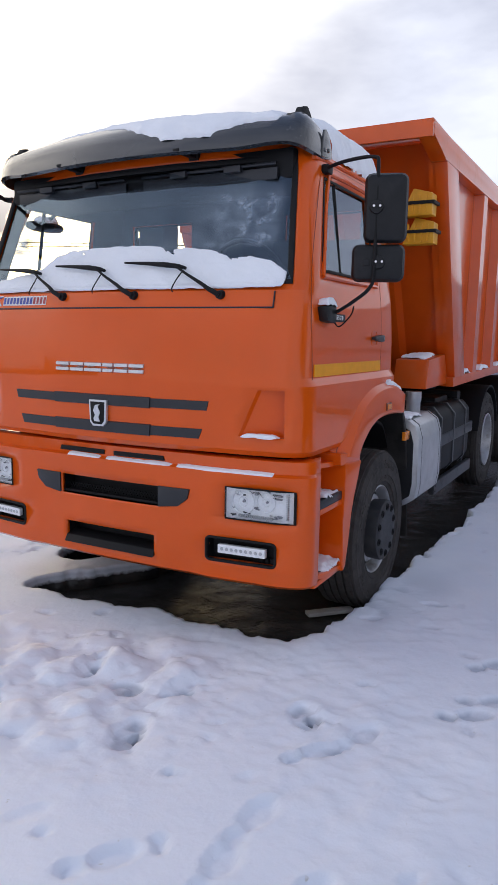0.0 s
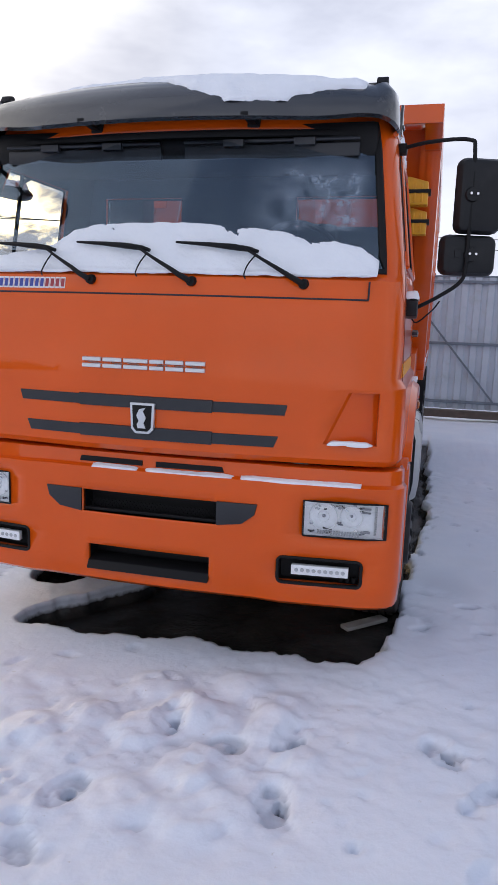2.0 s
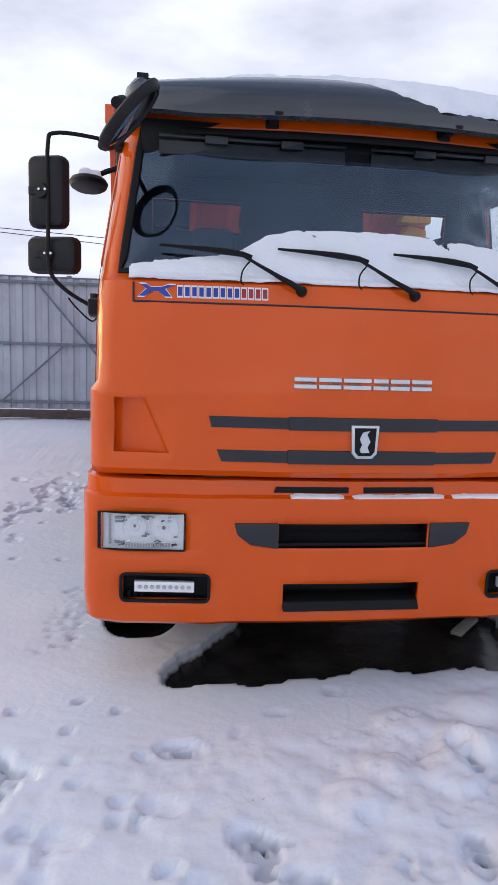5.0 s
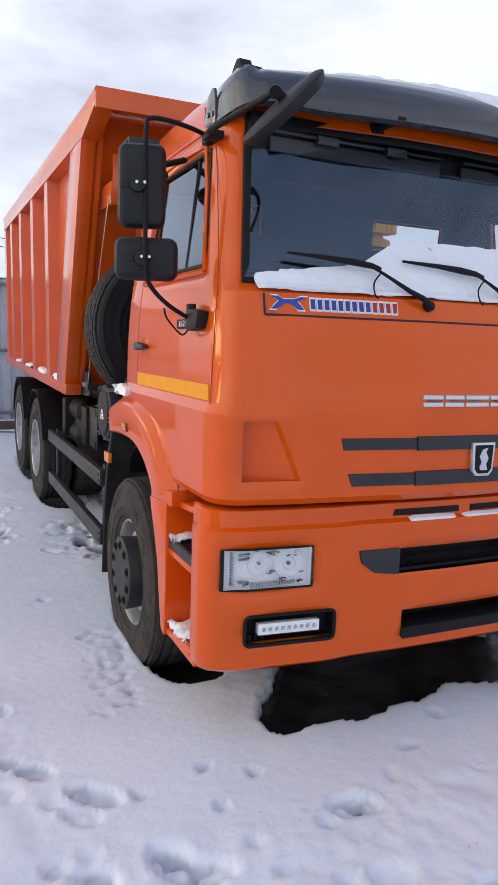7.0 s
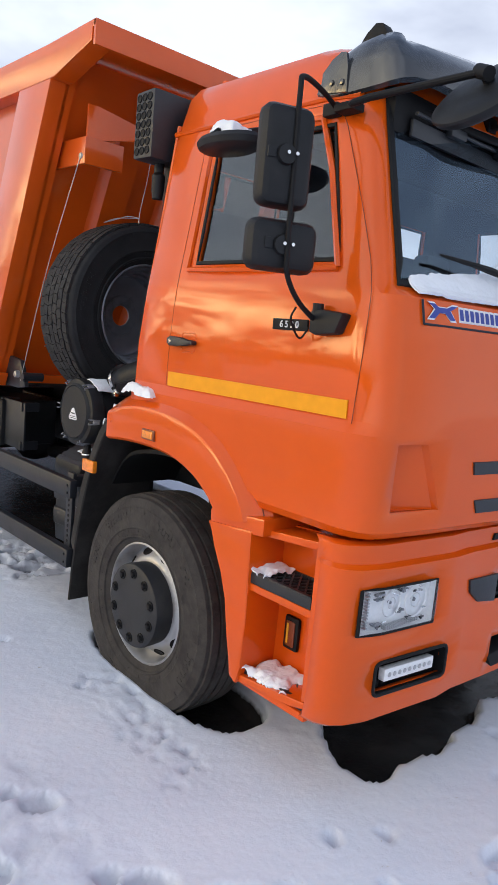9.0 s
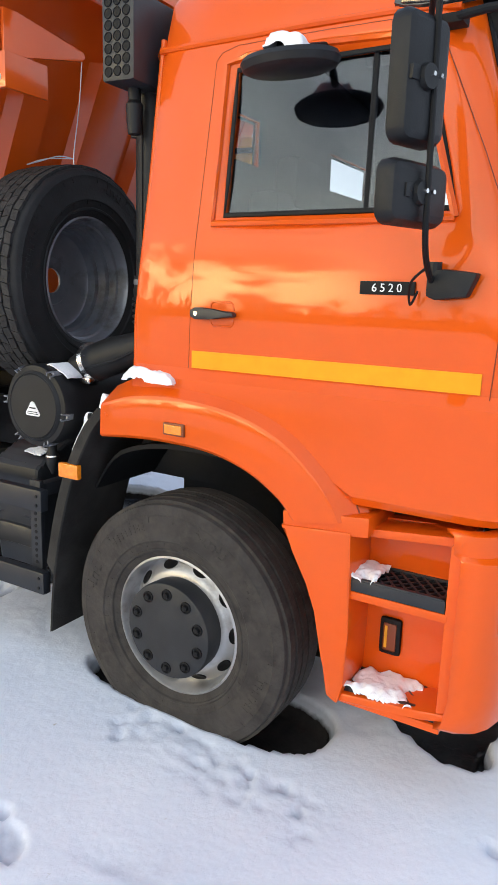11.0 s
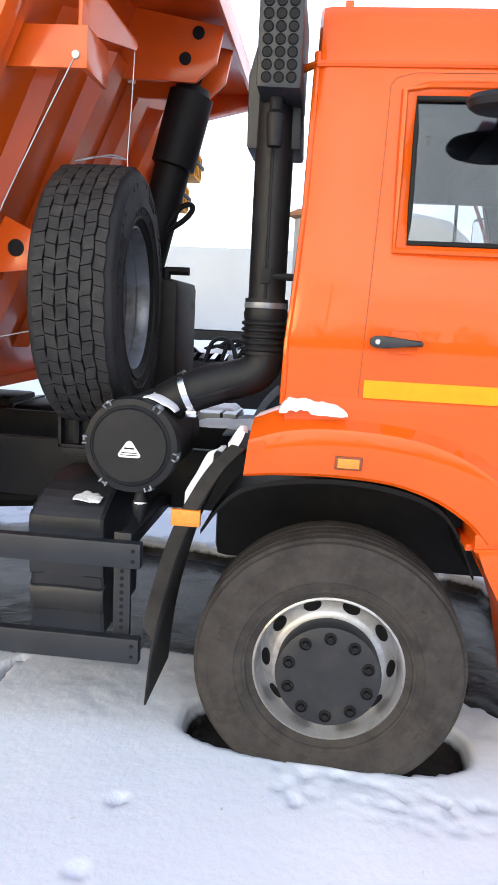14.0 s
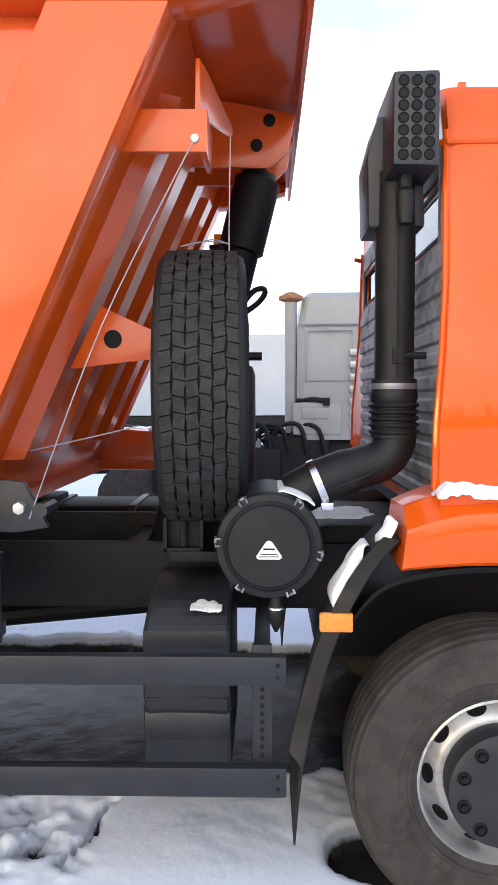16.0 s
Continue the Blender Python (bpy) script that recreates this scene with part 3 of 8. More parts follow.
def ground_material():
    m = bpy.data.materials.new("trodden_snow_and_wet_asphalt")
    m.use_nodes = True
    n, l = m.node_tree.nodes, m.node_tree.links
    p = n["Principled BSDF"]
    geo = n.new("ShaderNodeNewGeometry")
    sep = n.new("ShaderNodeSeparateXYZ")
    l.new(geo.outputs["Position"], sep.inputs["Vector"])

    def noise_node(scale, detail=8.0, rough=0.55):
        a = n.new("ShaderNodeTexNoise")
        a.inputs["Scale"].default_value, a.inputs["Detail"].default_value, a.inputs["Roughness"].default_value = scale, detail, rough
        l.new(geo.outputs["Position"], a.inputs["Vector"])
        return a.outputs["Fac"]

    def math_node(op, a, b):
        k = n.new("ShaderNodeMath")
        k.operation = op
        for i, v in enumerate((a, b)):
            if isinstance(v, (int, float)):
                k.inputs[i].default_value = v
            else:
                l.new(v, k.inputs[i])
        return k.outputs[0]

    def span(v, a, b, c=0.0, d=1.0):
        k = n.new("ShaderNodeMapRange")
        k.inputs["From Min"].default_value, k.inputs["From Max"].default_value = a, b
        k.inputs["To Min"].default_value, k.inputs["To Max"].default_value = c, d
        l.new(v, k.inputs["Value"])
        return k.outputs["Result"]

    def blend(f, a, b):
        k = n.new("ShaderNodeMix")
        k.data_type = "RGBA"
        l.new(f, k.inputs["Factor"])
        for key, v in (("A", a), ("B", b)):
            if isinstance(v, tuple):
                k.inputs[key].default_value = (*v, 1)
            else:
                l.new(v, k.inputs[key])
        return k.outputs["Result"]

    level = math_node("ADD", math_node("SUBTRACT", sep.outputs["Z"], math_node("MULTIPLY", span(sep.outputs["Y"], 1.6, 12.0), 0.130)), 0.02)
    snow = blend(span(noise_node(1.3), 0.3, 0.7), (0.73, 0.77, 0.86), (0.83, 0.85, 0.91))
    # dents tinted blue-grey: packed snow, with their shade put into the colour
    packed_shade = span(level, -0.010, -0.030)
    snow = blend(packed_shade, snow, (0.52, 0.55, 0.62))
    grit = span(noise_node(26, 6), 0.70, 0.78)
    snow = blend(grit, snow, (0.55, 0.53, 0.50))
    # the driven way beyond the truck: packed, brownish snow
    wander = math_node("MULTIPLY", noise_node(0.5), 2.4)
    near = math_node("ADD", math_node("ADD", sep.outputs["X"], math_node("MULTIPLY", sep.outputs["Y"], 0.25)), wander)
    far = math_node("ADD", math_node("ADD", sep.outputs["X"], math_node("MULTIPLY", sep.outputs["Y"], 0.15)), wander)
    lane = math_node("MULTIPLY", span(near, -1.2, -2.0), span(far, -7.2, -6.2))
    lane = math_node("MULTIPLY", lane, span(sep.outputs["Y"], 2.5, 4.5))
    lane = math_node("MULTIPLY", lane, span(noise_node(1.1, 9, 0.65), 0.25, 0.50))
    snow = blend(lane, snow, (0.40, 0.34, 0.26))
    wet = blend(span(noise_node(3.0, 8, 0.6), 0.35, 0.68), (0.015, 0.015, 0.016), (0.050, 0.046, 0.043))
    low = span(math_node("ADD", level, math_node("MULTIPLY", noise_node(30), 0.03)), -0.035, -0.06)
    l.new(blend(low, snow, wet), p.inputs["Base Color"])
    l.new(span(low, 0, 1, 0.6, 0.26), p.inputs["Roughness"])
    l.new(span(low, 0, 1, 0.5, 0.22), p.inputs["Specular IOR Level"])
    bp = n.new("ShaderNodeBump")
    bp.inputs["Strength"].default_value, bp.inputs["Distance"].default_value = 0.24, 0.03
    crumbs = math_node("ADD", math_node("MULTIPLY", noise_node(48, 4, 0.55), 0.07), math_node("MULTIPLY", noise_node(19, 8, 0.62), 0.5))
    l.new(math_node("ADD", crumbs, math_node("MULTIPLY", noise_node(7, 6, 0.6), 0.8)), bp.inputs["Height"])
    l.new(bp.outputs["Normal"], p.inputs["Normal"])
    return m


ground = new("ground", build_ground())
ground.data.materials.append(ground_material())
tagged(ground, "trodden bluish white snow, thawed to wet black asphalt beneath the truck", "ground", kind="structure")


# ---- the dump truck: its front faces -y, its length runs along y ----
truck = anchor("dump_truck", 0, 3.6, 0, "orange three-axle dump truck dusted with snow, on snowy ground", "truck")

# the cab and all that hangs on it are drawn on their own grid, then set on the frame
CAB_FIT = Matrix.Translation((0, 0.002, -0.03)) @ Matrix.Diagonal((1.036, 0.995, 1.03, 1))

CAB_W = ((1.04, 1.165), (1.07, 1.185), (1.40, 1.185), (1.44, 1.158), (1.62, 1.160), (1.78, 1.155), (1.88, 1.148), (1.98, 1.135), (2.47, 1.068), (2.56, 1.052), (2.63, 1.035), (2.66, 1.025), (2.74, 1.0), (2.79, 0.955), (2.83, 0.83), (2.85, 0.5))
CAB_F = ((1.04, 0.035), (1.07, 0.0), (1.40, -0.004), (1.62, 0.006), (1.78, 0.025), (1.87, 0.045), (1.905, 0.085), (1.98, 0.105), (2.47, 0.268), (2.56, 0.300), (2.63, 0.335), (2.66, 0.355), (2.74, 0.43), (2.79, 0.53), (2.83, 0.70), (2.85, 0.85))
CAB_Z = (1.04, 1.07, 1.14, 1.24, 1.378, 1.40, 1.44, 1.62, 1.78, 1.87, 1.905, 1.98, 2.10, 2.28, 2.36, 2.47, 2.56, 2.63, 2.66, 2.74, 2.79, 2.83, 2.85)


def front_bow(f):
    """How far the cab's face falls back at the fraction f of its half width."""
    return lerp_table(((0, 0), (0.28, 0.010), (0.55, 0.045), (0.80, 0.072), (0.90, 0.092), (0.955, 0.120), (0.985, 0.16), (1.0, 0.225)), f)


def cab_stations(z):
    """Half of the ring at height z, from the middle of the face round to the middle of the back: (x, y)."""
    w, f = lerp_table(CAB_W, z), lerp_table(CAB_F, z)
    inner = lerp_table(((1.14, 0.80), (1.378, 0.90)), z) / w * 1.05 if z < 1.39 else 0.80
    fr = [0, 0.14, 0.28, 0.42, 0.55, 0.68, inner if z < 1.39 else 0.78, 0.90, 0.955, 0.985, 1.0]
    fr[7] = 0.930 if z >= 1.39 else 0.912
    pts = [(w * a, f + front_bow(a)) for a in fr]
    wf = 0.40 + 0.31 * (z - 1.98)
    door_f = max(f + 0.27, min(wf, 0.62) - 0.07)
    for y in (max(door_f, f + 0.27), 0.66 if z < 1.30 else max(min(max(wf, 0.40), 0.66), f + 0.285), 0.85 if f < 0.5 else 0.95, 1.24, 1.30, 1.36, 1.56):
        pts.append((w, y))
    back = lerp_table(((1.40, 1.650), (1.62, 1.648), (1.85, 1.628), (2.10, 1.612), (2.60, 1.602)), z)
    pts += [(w - 0.012, back - 0.012), (w - 0.045, back), (min(0.925, w - 0.08), 1.592), (min(0.385, (w - 0.08) * 0.5), 1.592), (0.0, 1.592)]
    return pts


N_HALF = len(cab_stations(1.5))


def cab_ring(z, inset=0.0):
    h = [(x, y) for x, y in cab_stations(z)]
    right = [(-x, y) for x, y in h[1:-1]]
    foot = lambda y: lerp_table(((0.67, 1.04), (0.85, 1.165), (1.24, 1.25)), y)
    low = lambda y: max(z, foot(y) + (z - 1.04) * 0.15) if z < 1.30 else z
    rise = lambda y: low(y) + max(0.0, z - 2.63) * 0.04 * min(max((y - 0.5) / 1.0, 0.0), 1.0)
    return [Vector((x, y, rise(y))) for x, y in h] + [Vector((x, y, rise(y))) for x, y in right[::-1]]


def half_index(j, k):
    """The two half stations that bound cell j of a ring of k points, lowest first."""
    a, b = j, (j + 1) % k
    fold = lambda i: i if i < N_HALF else k - i
    a, b = fold(a), fold(b)
    return min(a, b), max(a, b)


def cab_hole(i, j, k):
    z0, z1 = CAB_Z[i], CAB_Z[i + 1]
    s = half_index(j, k)[0]
    if z0 >= 1.90 and z1 <= 2.57 and s <= 6:
        return "windscreen"
    if z0 >= 1.97 and z1 <= 2.48 and s in (12, 13):
        return "side"
    if z0 >= 2.27 and z1 <= 2.48 and s in (20,):
        return "rear"
    if z0 >= 1.13 and z1 <= 1.379 and s == 6:
        return "scoop"
    return ""


def build_cab():
    bm = bmesh.new()
    rings = [[bm.verts.new(p) for p in cab_ring(z)] for z in CAB_Z]
    k = len(rings[0])
    panes = {}
    for i in range(len(rings) - 1):
        for j in range(k):
            q = (rings[i][j], rings[i][(j + 1) % k], rings[i + 1][(j + 1) % k], rings[i + 1][j])
            hole = cab_hole(i, j, k)
            if hole:
                sx = sum(v.co.x for v in q)
                key = hole if hole == "windscreen" else hole + ("_l" if sx > 0 else "_r")
                panes.setdefault(key, []).append([v.co.copy() for v in q])
            else:
                bm.faces.new(q)
    bm.faces.new(rings[-1])
    bm.faces.new(rings[0][::-1])
    cab = part("cab", bm, (ORANGE, LINING), truck, "glossy orange painted steel cab", angle=28)
    sol = cab.modifiers.new("shell", "SOLIDIFY")
    sol.thickness, sol.offset, sol.material_offset, sol.material_offset_rim = 0.028, -1.0, 1, 0
    return cab, panes


cab, panes = build_cab()


def pane_mesh(quads, inset, m_name, material, parent, label):
    bm = bmesh.new()
    c = sum((sum(q, Vector()) / 4 for q in quads), Vector()) / len(quads)
    for q in quads:
        nrm = (q[1] - q[0]).cross(q[3] - q[0]).normalized()
        if nrm.dot(Vector((0, 0.9, 2.0)) - c) < 0:
            nrm = -nrm
        bm.faces.new([bm.verts.new(v + nrm * inset) for v in q])
    bmesh.ops.remove_doubles(bm, verts=bm.verts, dist=0.004)
    return part(m_name, bm, material, parent, label)


def rim_loop(quads):
    """The outline of a set of quads, in order."""
    key = lambda v: (round(v.x, 4), round(v.y, 4), round(v.z, 4))
    count, ends = {}, {}
    for q in quads:
        for a, b in zip(q, q[1:] + q[:1]):
            e = frozenset((key(a), key(b)))
            count[e] = count.get(e, 0) + 1
    for e, c in count.items():
        if c == 1:
            a, b = tuple(e)
            ends.setdefault(a, []).append(b)
            ends.setdefault(b, []).append(a)
    start = next(iter(ends))
    loop, prev = [start], None
    while True:
        nxt = [p for p in ends[loop[-1]] if p != prev]
        prev = loop[-1]
        if nxt[0] == start:
            return [Vector(p) for p in loop]
        loop.append(nxt[0])


def add_seal(bm, loop, r):
    k = len(loop)
    rings = []
    c = sum(loop, Vector()) / k
    for i, p in enumerate(loop):
        d = (loop[(i + 1) % k] - loop[i - 1]).normalized()
        inw = (c - p)
        inw = (inw - d * inw.dot(d)).normalized()
        out = d.cross(inw)
        rings.append([p + inw * (r * (1.0 + math.cos(a)) - 0.006) + out * r * 0.6 * math.sin(a) for a in [2 * math.pi * s / 8 for s in range(8)]])
    rings.append(rings[0])
    add_loft(bm, rings, True, False)


for name, quads in panes.items():
    if name.startswith("scoop"):
        bm = bmesh.new()
        s = 1 if quads[0][0].x > 0 else -1
        zs = sorted({round(v.z, 4) for q in quads for v in q})
        cols = []
        for z in zs:
            vs = sorted([v for q in quads for v in q if abs(v.z - z) < 1e-3], key=lambda v: abs(v.x))
            a, b = vs[0], vs[-1]
            cols.append((a, a + Vector((0.012 * s, 0.022, 0)), b + Vector((-0.006 * s, 0.055, 0)), b))
        grid = [[bm.verts.new(p) for p in c] for c in cols]
        for g, hh in zip(grid, grid[1:]):
            for i in range(3):
                bm.faces.new((g[i], g[i + 1], hh[i + 1], hh[i]))
        bm.faces.new(grid[0])
        bm.faces.new(grid[-1][::-1])
        part("corner_scoop", bm, ORANGE, cab)
        continue
    kind = {"wind": "windscreen", "rear": "rear_window"}.get(name[:4], "side_window")
    g = pane_mesh(quads, 0.012, kind, WINDOW if kind == "windscreen" else REAR_GLASS if kind == "rear_window" else SIDE_GLASS, cab, {"windscreen": "broad tinted windscreen with frost along one side"}.get(kind, ""))
    g.visible_shadow = False
    if kind == "windscreen":
        veil = [q for q in quads if 0.30 < sum(v.x for v in q) / 4 < 0.98 and 2.05 < sum(v.z for v in q) / 4 < 2.47]
        fr = pane_mesh(veil, 0.018, "frost", FROST, g, "ragged white frost")
        fr.visible_shadow = False
    bm = bmesh.new()
    add_seal(bm, rim_loop(quads), {"windscreen": 0.017}.get(kind, 0.009))
    part("seal", bm, SEAL, g)
    if kind == "side_window":
        s = 1 if quads[0][0].x > 0 else -1
        bm = bmesh.new()
        add_tube(bm, [(s * 1.115, 0.70, 1.99), (s * 1.055, 0.72, 2.46)], 0.012, 6)
        part("window_divider", bm, SEAL, g)

# seams, gutter and door lines
for s in (1, -1):
    bm = bmesh.new()
    skin = lambda y, z: (s * (lerp_table(CAB_W, z) + 0.0005), y, z)
    add_tube(bm, [skin(y, z) for y, z in ((0.240, 1.43), (0.232, 1.62), (0.228, 1.78), (0.232, 1.88), (0.262, 1.98), (0.335, 2.14), (0.415, 2.30), (0.490, 2.45), (0.545, 2.53))], 0.0016, 6)
    add_tube(bm, [skin(y, z) for y, z in ((0.545, 2.53), (0.60, 2.548), (0.9, 2.553), (1.25, 2.552), (1.315, 2.535), (1.336, 2.51), (1.338, 2.40), (1.344, 2.20), (1.352, 1.98), (1.356, 1.88), (1.360, 1.78), (1.366, 1.62), (1.372, 1.44))], 0.0010, 6)
    part("door_seam", bm, SEAM, cab)
    bm = bmesh.new()
    add_tube(bm, [(s * 1.048, 0.46, 2.558), (s * 1.048, 0.62, 2.572), (s * 1.048, 1.0, 2.579), (s * 1.045, 1.60, 2.579), (s * 0.99, 1.652, 2.579)], 0.013, 8)
    part("rain_gutter", bm, ORANGE, cab)
    bm = bmesh.new()
    add_tube(bm, [(s * 1.030, 1.600, 2.62), (s * 1.092, 1.610, 2.10), (s * 1.118, 1.626, 1.85), (s * 1.132, 1.646, 1.62), (s * 1.135, 1.650, 1.40)], 0.012, 8)
    part("rear_corner_trim", bm, ORANGE, cab)
    # pressed frame round the side window
    bm = bmesh.new()
    loop = [Vector((s * lerp_table(CAB_W, z) + s * 0.004, y, z)) for y, z in ((0.40, 1.955), (0.85, 1.955), (1.285, 1.955), (1.285, 2.2), (1.285, 2.49), (1.2, 2.51), (0.9, 2.512), (0.62, 2.50), (0.52, 2.3))]
    add_tube(bm, loop + [loop[0]], 0.013, 6)
    part("window_pressing", bm, ORANGE, cab)
    # handle in its dished recess
    bm = bmesh.new()
    add_prism(bm, [(1.325, 1.622), (1.345, 1.632), (1.345, 1.654), (1.325, 1.664), (1.285, 1.664), (1.262, 1.655), (1.165, 1.653), (1.155, 1.646), (1.157, 1.634), (1.262, 1.630), (1.285, 1.622)], "x", s * 1.164, s * 1.194, 0.006)
    h = part("door_handle", bm, GREY_BEAM, cab, "grey plastic door handle")
    bm = bmesh.new()
    for up in (1, -1):
        lip = [(1.275, 1.643 + up * 0.014), (1.272, 1.643 + up * 0.034), (1.262, 1.643 + up * 0.042), (1.185, 1.643 + up * 0.042), (1.175, 1.643 + up * 0.034), (1.172, 1.643 + up * 0.014)]
        add_tube(bm, [(s * (lerp_table(CAB_W, z) - 0.001), y, z) for y, z in lip], 0.0042, 6)
    part("handle_dish", bm, ORANGE, cab)
    bm = bmesh.new()
    add_lathe(bm, [(0.0, 0.036), (0.009, 0.036), (0.009, 0.030)], pose(s * 1.160, 1.318, 1.643, 0, 90 * s, 0), 12)
    part("lock_barrel", bm, CHROME, h)
    # reflective stripe
    bm = bmesh.new()
    add_prism(bm, [(0.270, 1.443), (1.354, 1.443), (1.354, 1.506), (0.270, 1.506)], "x", s * 1.158, s * 1.1635)
    part("reflective_stripe", bm, YELLOW, cab, "yellow reflective stripe")
    # model badge
    bm = bmesh.new()
    add_box(bm, s * 1.155, s * 1.166, 0.50, 0.685, 1.727, 1.768, 0.003)
    part("badge", bm, SEAL, cab)


def letters(name, text, m, size, material, parent, depth=0.002):
    cu = bpy.data.curves.new(name, "FONT")
    cu.body, cu.size, cu.extrude, cu.align_x, cu.align_y = text, size, depth, "CENTER", "CENTER"
    tmp = bpy.data.objects.new(name, cu)
    scene.collection.objects.link(tmp)
    bpy.context.view_layer.update()
    me = bpy.data.meshes.new_from_object(tmp.evaluated_get(bpy.context.evaluated_depsgraph_get()))
    bpy.data.objects.remove(tmp)
    me.materials.clear()
    me.materials.append(material)
    ob = new(name, me)
    ob.parent = parent
    ob.matrix_parent_inverse = parent.matrix_world.inverted()
    ob.matrix_basis = m
    return ob


for s in (1, -1):
    letters("badge_digits", "6 5 2 0", pose(s * 1.1675, 0.592, 1.747, 90, 0, 90 * s), 0.036, WHITE, cab)

# ribbed insulating panel on the cab's back
bm = bmesh.new()
prof = [(1.594, 1.30)]
for i in range(11):
    z = 1.31 + i * 0.084
    prof += [(1.604, z), (1.613, z + 0.012), (1.613, z + 0.050), (1.604, z + 0.062)]
prof += [(1.604, 2.255), (1.594, 2.255)]
add_prism(bm, prof, "x", -1.06, 1.06)
for x0, x1, z0, z1 in ((-0.995, -0.948, 2.257, 2.60), (-0.362, 0.362, 2.257, 2.60), (0.948, 0.995, 2.257, 2.60), (-0.946, -0.364, 2.492, 2.60), (0.364, 0.946, 2.492, 2.60)):
    add_box(bm, x0, x1, 1.594, 1.604, z0, z1, 0.003)
part("back_panel", bm, DULL_PANEL, cab, "dull grey ribbed back panel", angle=20)

# roof fin and clearance lamp stubs
for x in (-0.86, 0.86):
    bm = bmesh.new()
    add_box(bm, x - 0.01, x + 0.01, 1.485, 1.515, 2.815, 2.852, 0.003)
    part("roof_fin", bm, ORANGE, cab)

# front panel line, slats, emblem and lettering bars
def face_y(x, z):
    w = lerp_table(CAB_W, z)
    return lerp_table(CAB_F, z) + front_bow(min(abs(x) / w, 1.0))


def face_bar(bm, x0, x1, z0, z1, d0, d1, slant0=0.0, slant1=0.0, n=10):
    """A bar that follows the cab's bowed face, from d0 behind to d1 in front of it; slant: how far an end leans."""
    rings = []
    for i in range(n + 1):
        t = i / n
        xb = x0 + slant0 + (x1 - slant1 - x0 - slant0) * t
        xt = x0 + (x1 - x0) * t
        rings.append([(xb, face_y(xb, z0) + d0, z0), (xb, face_y(xb, z0) - d1, z0 + 0.004), (xt, face_y(xt, z1) - d1, z1 - 0.004), (xt, face_y(xt, z1) + d0, z1)])
    add_loft(bm, rings)


for z0, z1, hw, lean in ((1.257, 1.312, 0.675, 0.012), (1.108, 1.166, 0.638, 0.02)):
    bm = bmesh.new()
    face_bar(bm, -hw, hw, z0, z1, 0.02, 0.006, lean, lean, 18)
    slat = part("grille_slat", bm, GREY_BEAM, cab, "dark grey grille slat")
    bm = bmesh.new()
    face_bar(bm, -0.335, 0.335, z0 - 0.004, z1 + 0.004, 0.01, 0.012, 0.004, 0.004, 12)
    part("slat_centre", bm, GREY_BEAM, slat)
bm = bmesh.new()
add_prism(bm, [(-0.062, 1.284), (0.062, 1.284), (0.056, 1.16), (0.035, 1.138), (-0.035, 1.138), (-0.056, 1.16)], "y", -0.004, -0.026, 0.004)
em = part("emblem", bm, SILVER, cab, "chrome-framed shield emblem")
bm = bmesh.new()
add_prism(bm, [(-0.049, 1.273), (0.049, 1.273), (0.044, 1.168), (0.028, 1.150), (-0.028, 1.150), (-0.044, 1.168)], "y", -0.020, -0.029, 0.002)
part("emblem_field", bm, SEAL, em)
bm = bmesh.new()
add_prism(bm, [(-0.018, 1.165), (0.020, 1.165), (0.010, 1.19), (0.022, 1.215), (0.006, 1.245), (0.018, 1.262), (-0.012, 1.255), (-0.026, 1.225), (-0.014, 1.20), (-0.024, 1.18)], "y", -0.027, -0.033)
part("emblem_figure", bm, SILVER, em)
# the maker's name as six plain slanted blocks
x = -0.318
for wd, lean in ((0.105, 0.03), (0.105, 0.04), (0.13, 0.02), (0.075, 0.03), (0.095, 0.04), (0.10, 0.02)):
    bm = bmesh.new()
    for z0, z1 in ((1.435, 1.459), (1.465, 1.489)):
        face_bar(bm, x, x + wd - 0.008, z0, z1, 0.006, 0.012, 0.0, 0.0, 3)
    face_bar(bm, x + lean, x + lean + 0.050, 1.458, 1.466, 0.006, 0.0118, 0.01, -0.01, 2)
    part("name_block", bm, SILVER, cab)
    x += wd + 0.002
# lid over the wipers: groove lines and sticker
bm = bmesh.new()
for a, b in (((-1.0, 1.785), (1.0, 1.785)), ((-1.0, 1.785), (-1.0, 1.865)), ((1.0, 1.785), (1.0, 1.865))):
    add_tube(bm, [(a[0] + (b[0] - a[0]) * t / 12, face_y(a[0] + (b[0] - a[0]) * t / 12, a[1] + (b[1] - a[1]) * t / 12) - 0.001, a[1] + (b[1] - a[1]) * t / 12) for t in range(13)], 0.0042, 6)
part("lid_groove", bm, LINING, cab)
sign = [(-0.978, 1.807), (-0.95, 1.807), (-0.925, 1.828), (-0.895, 1.828), (-0.87, 1.807), (-0.842, 1.807), (-0.868, 1.838), (-0.828, 1.856), (-0.856, 1.856), (-0.886, 1.846), (-0.93, 1.846), (-0.945, 1.857), (-0.972, 1.857), (-0.945, 1.838)]
bm = bmesh.new()
add_prism(bm, [(-0.909 + (x + 0.909) * 1.10, 1.832 + (z - 1.832) * 1.22) for x, z in sign], "y", -0.0032, 0.0, 0, fn=lambda x, y, z: (x, face_y(x, z) + y, z))
stk = part("dealer_sticker", bm, WHITE, cab, "white-edged blue and red dealer sticker")
bm = bmesh.new()
add_prism(bm, sign, "y", -0.0045, 0.0, 0, fn=lambda x, y, z: (x, face_y(x, z) + y, z))
part("sticker_sign", bm, BLUE, stk)
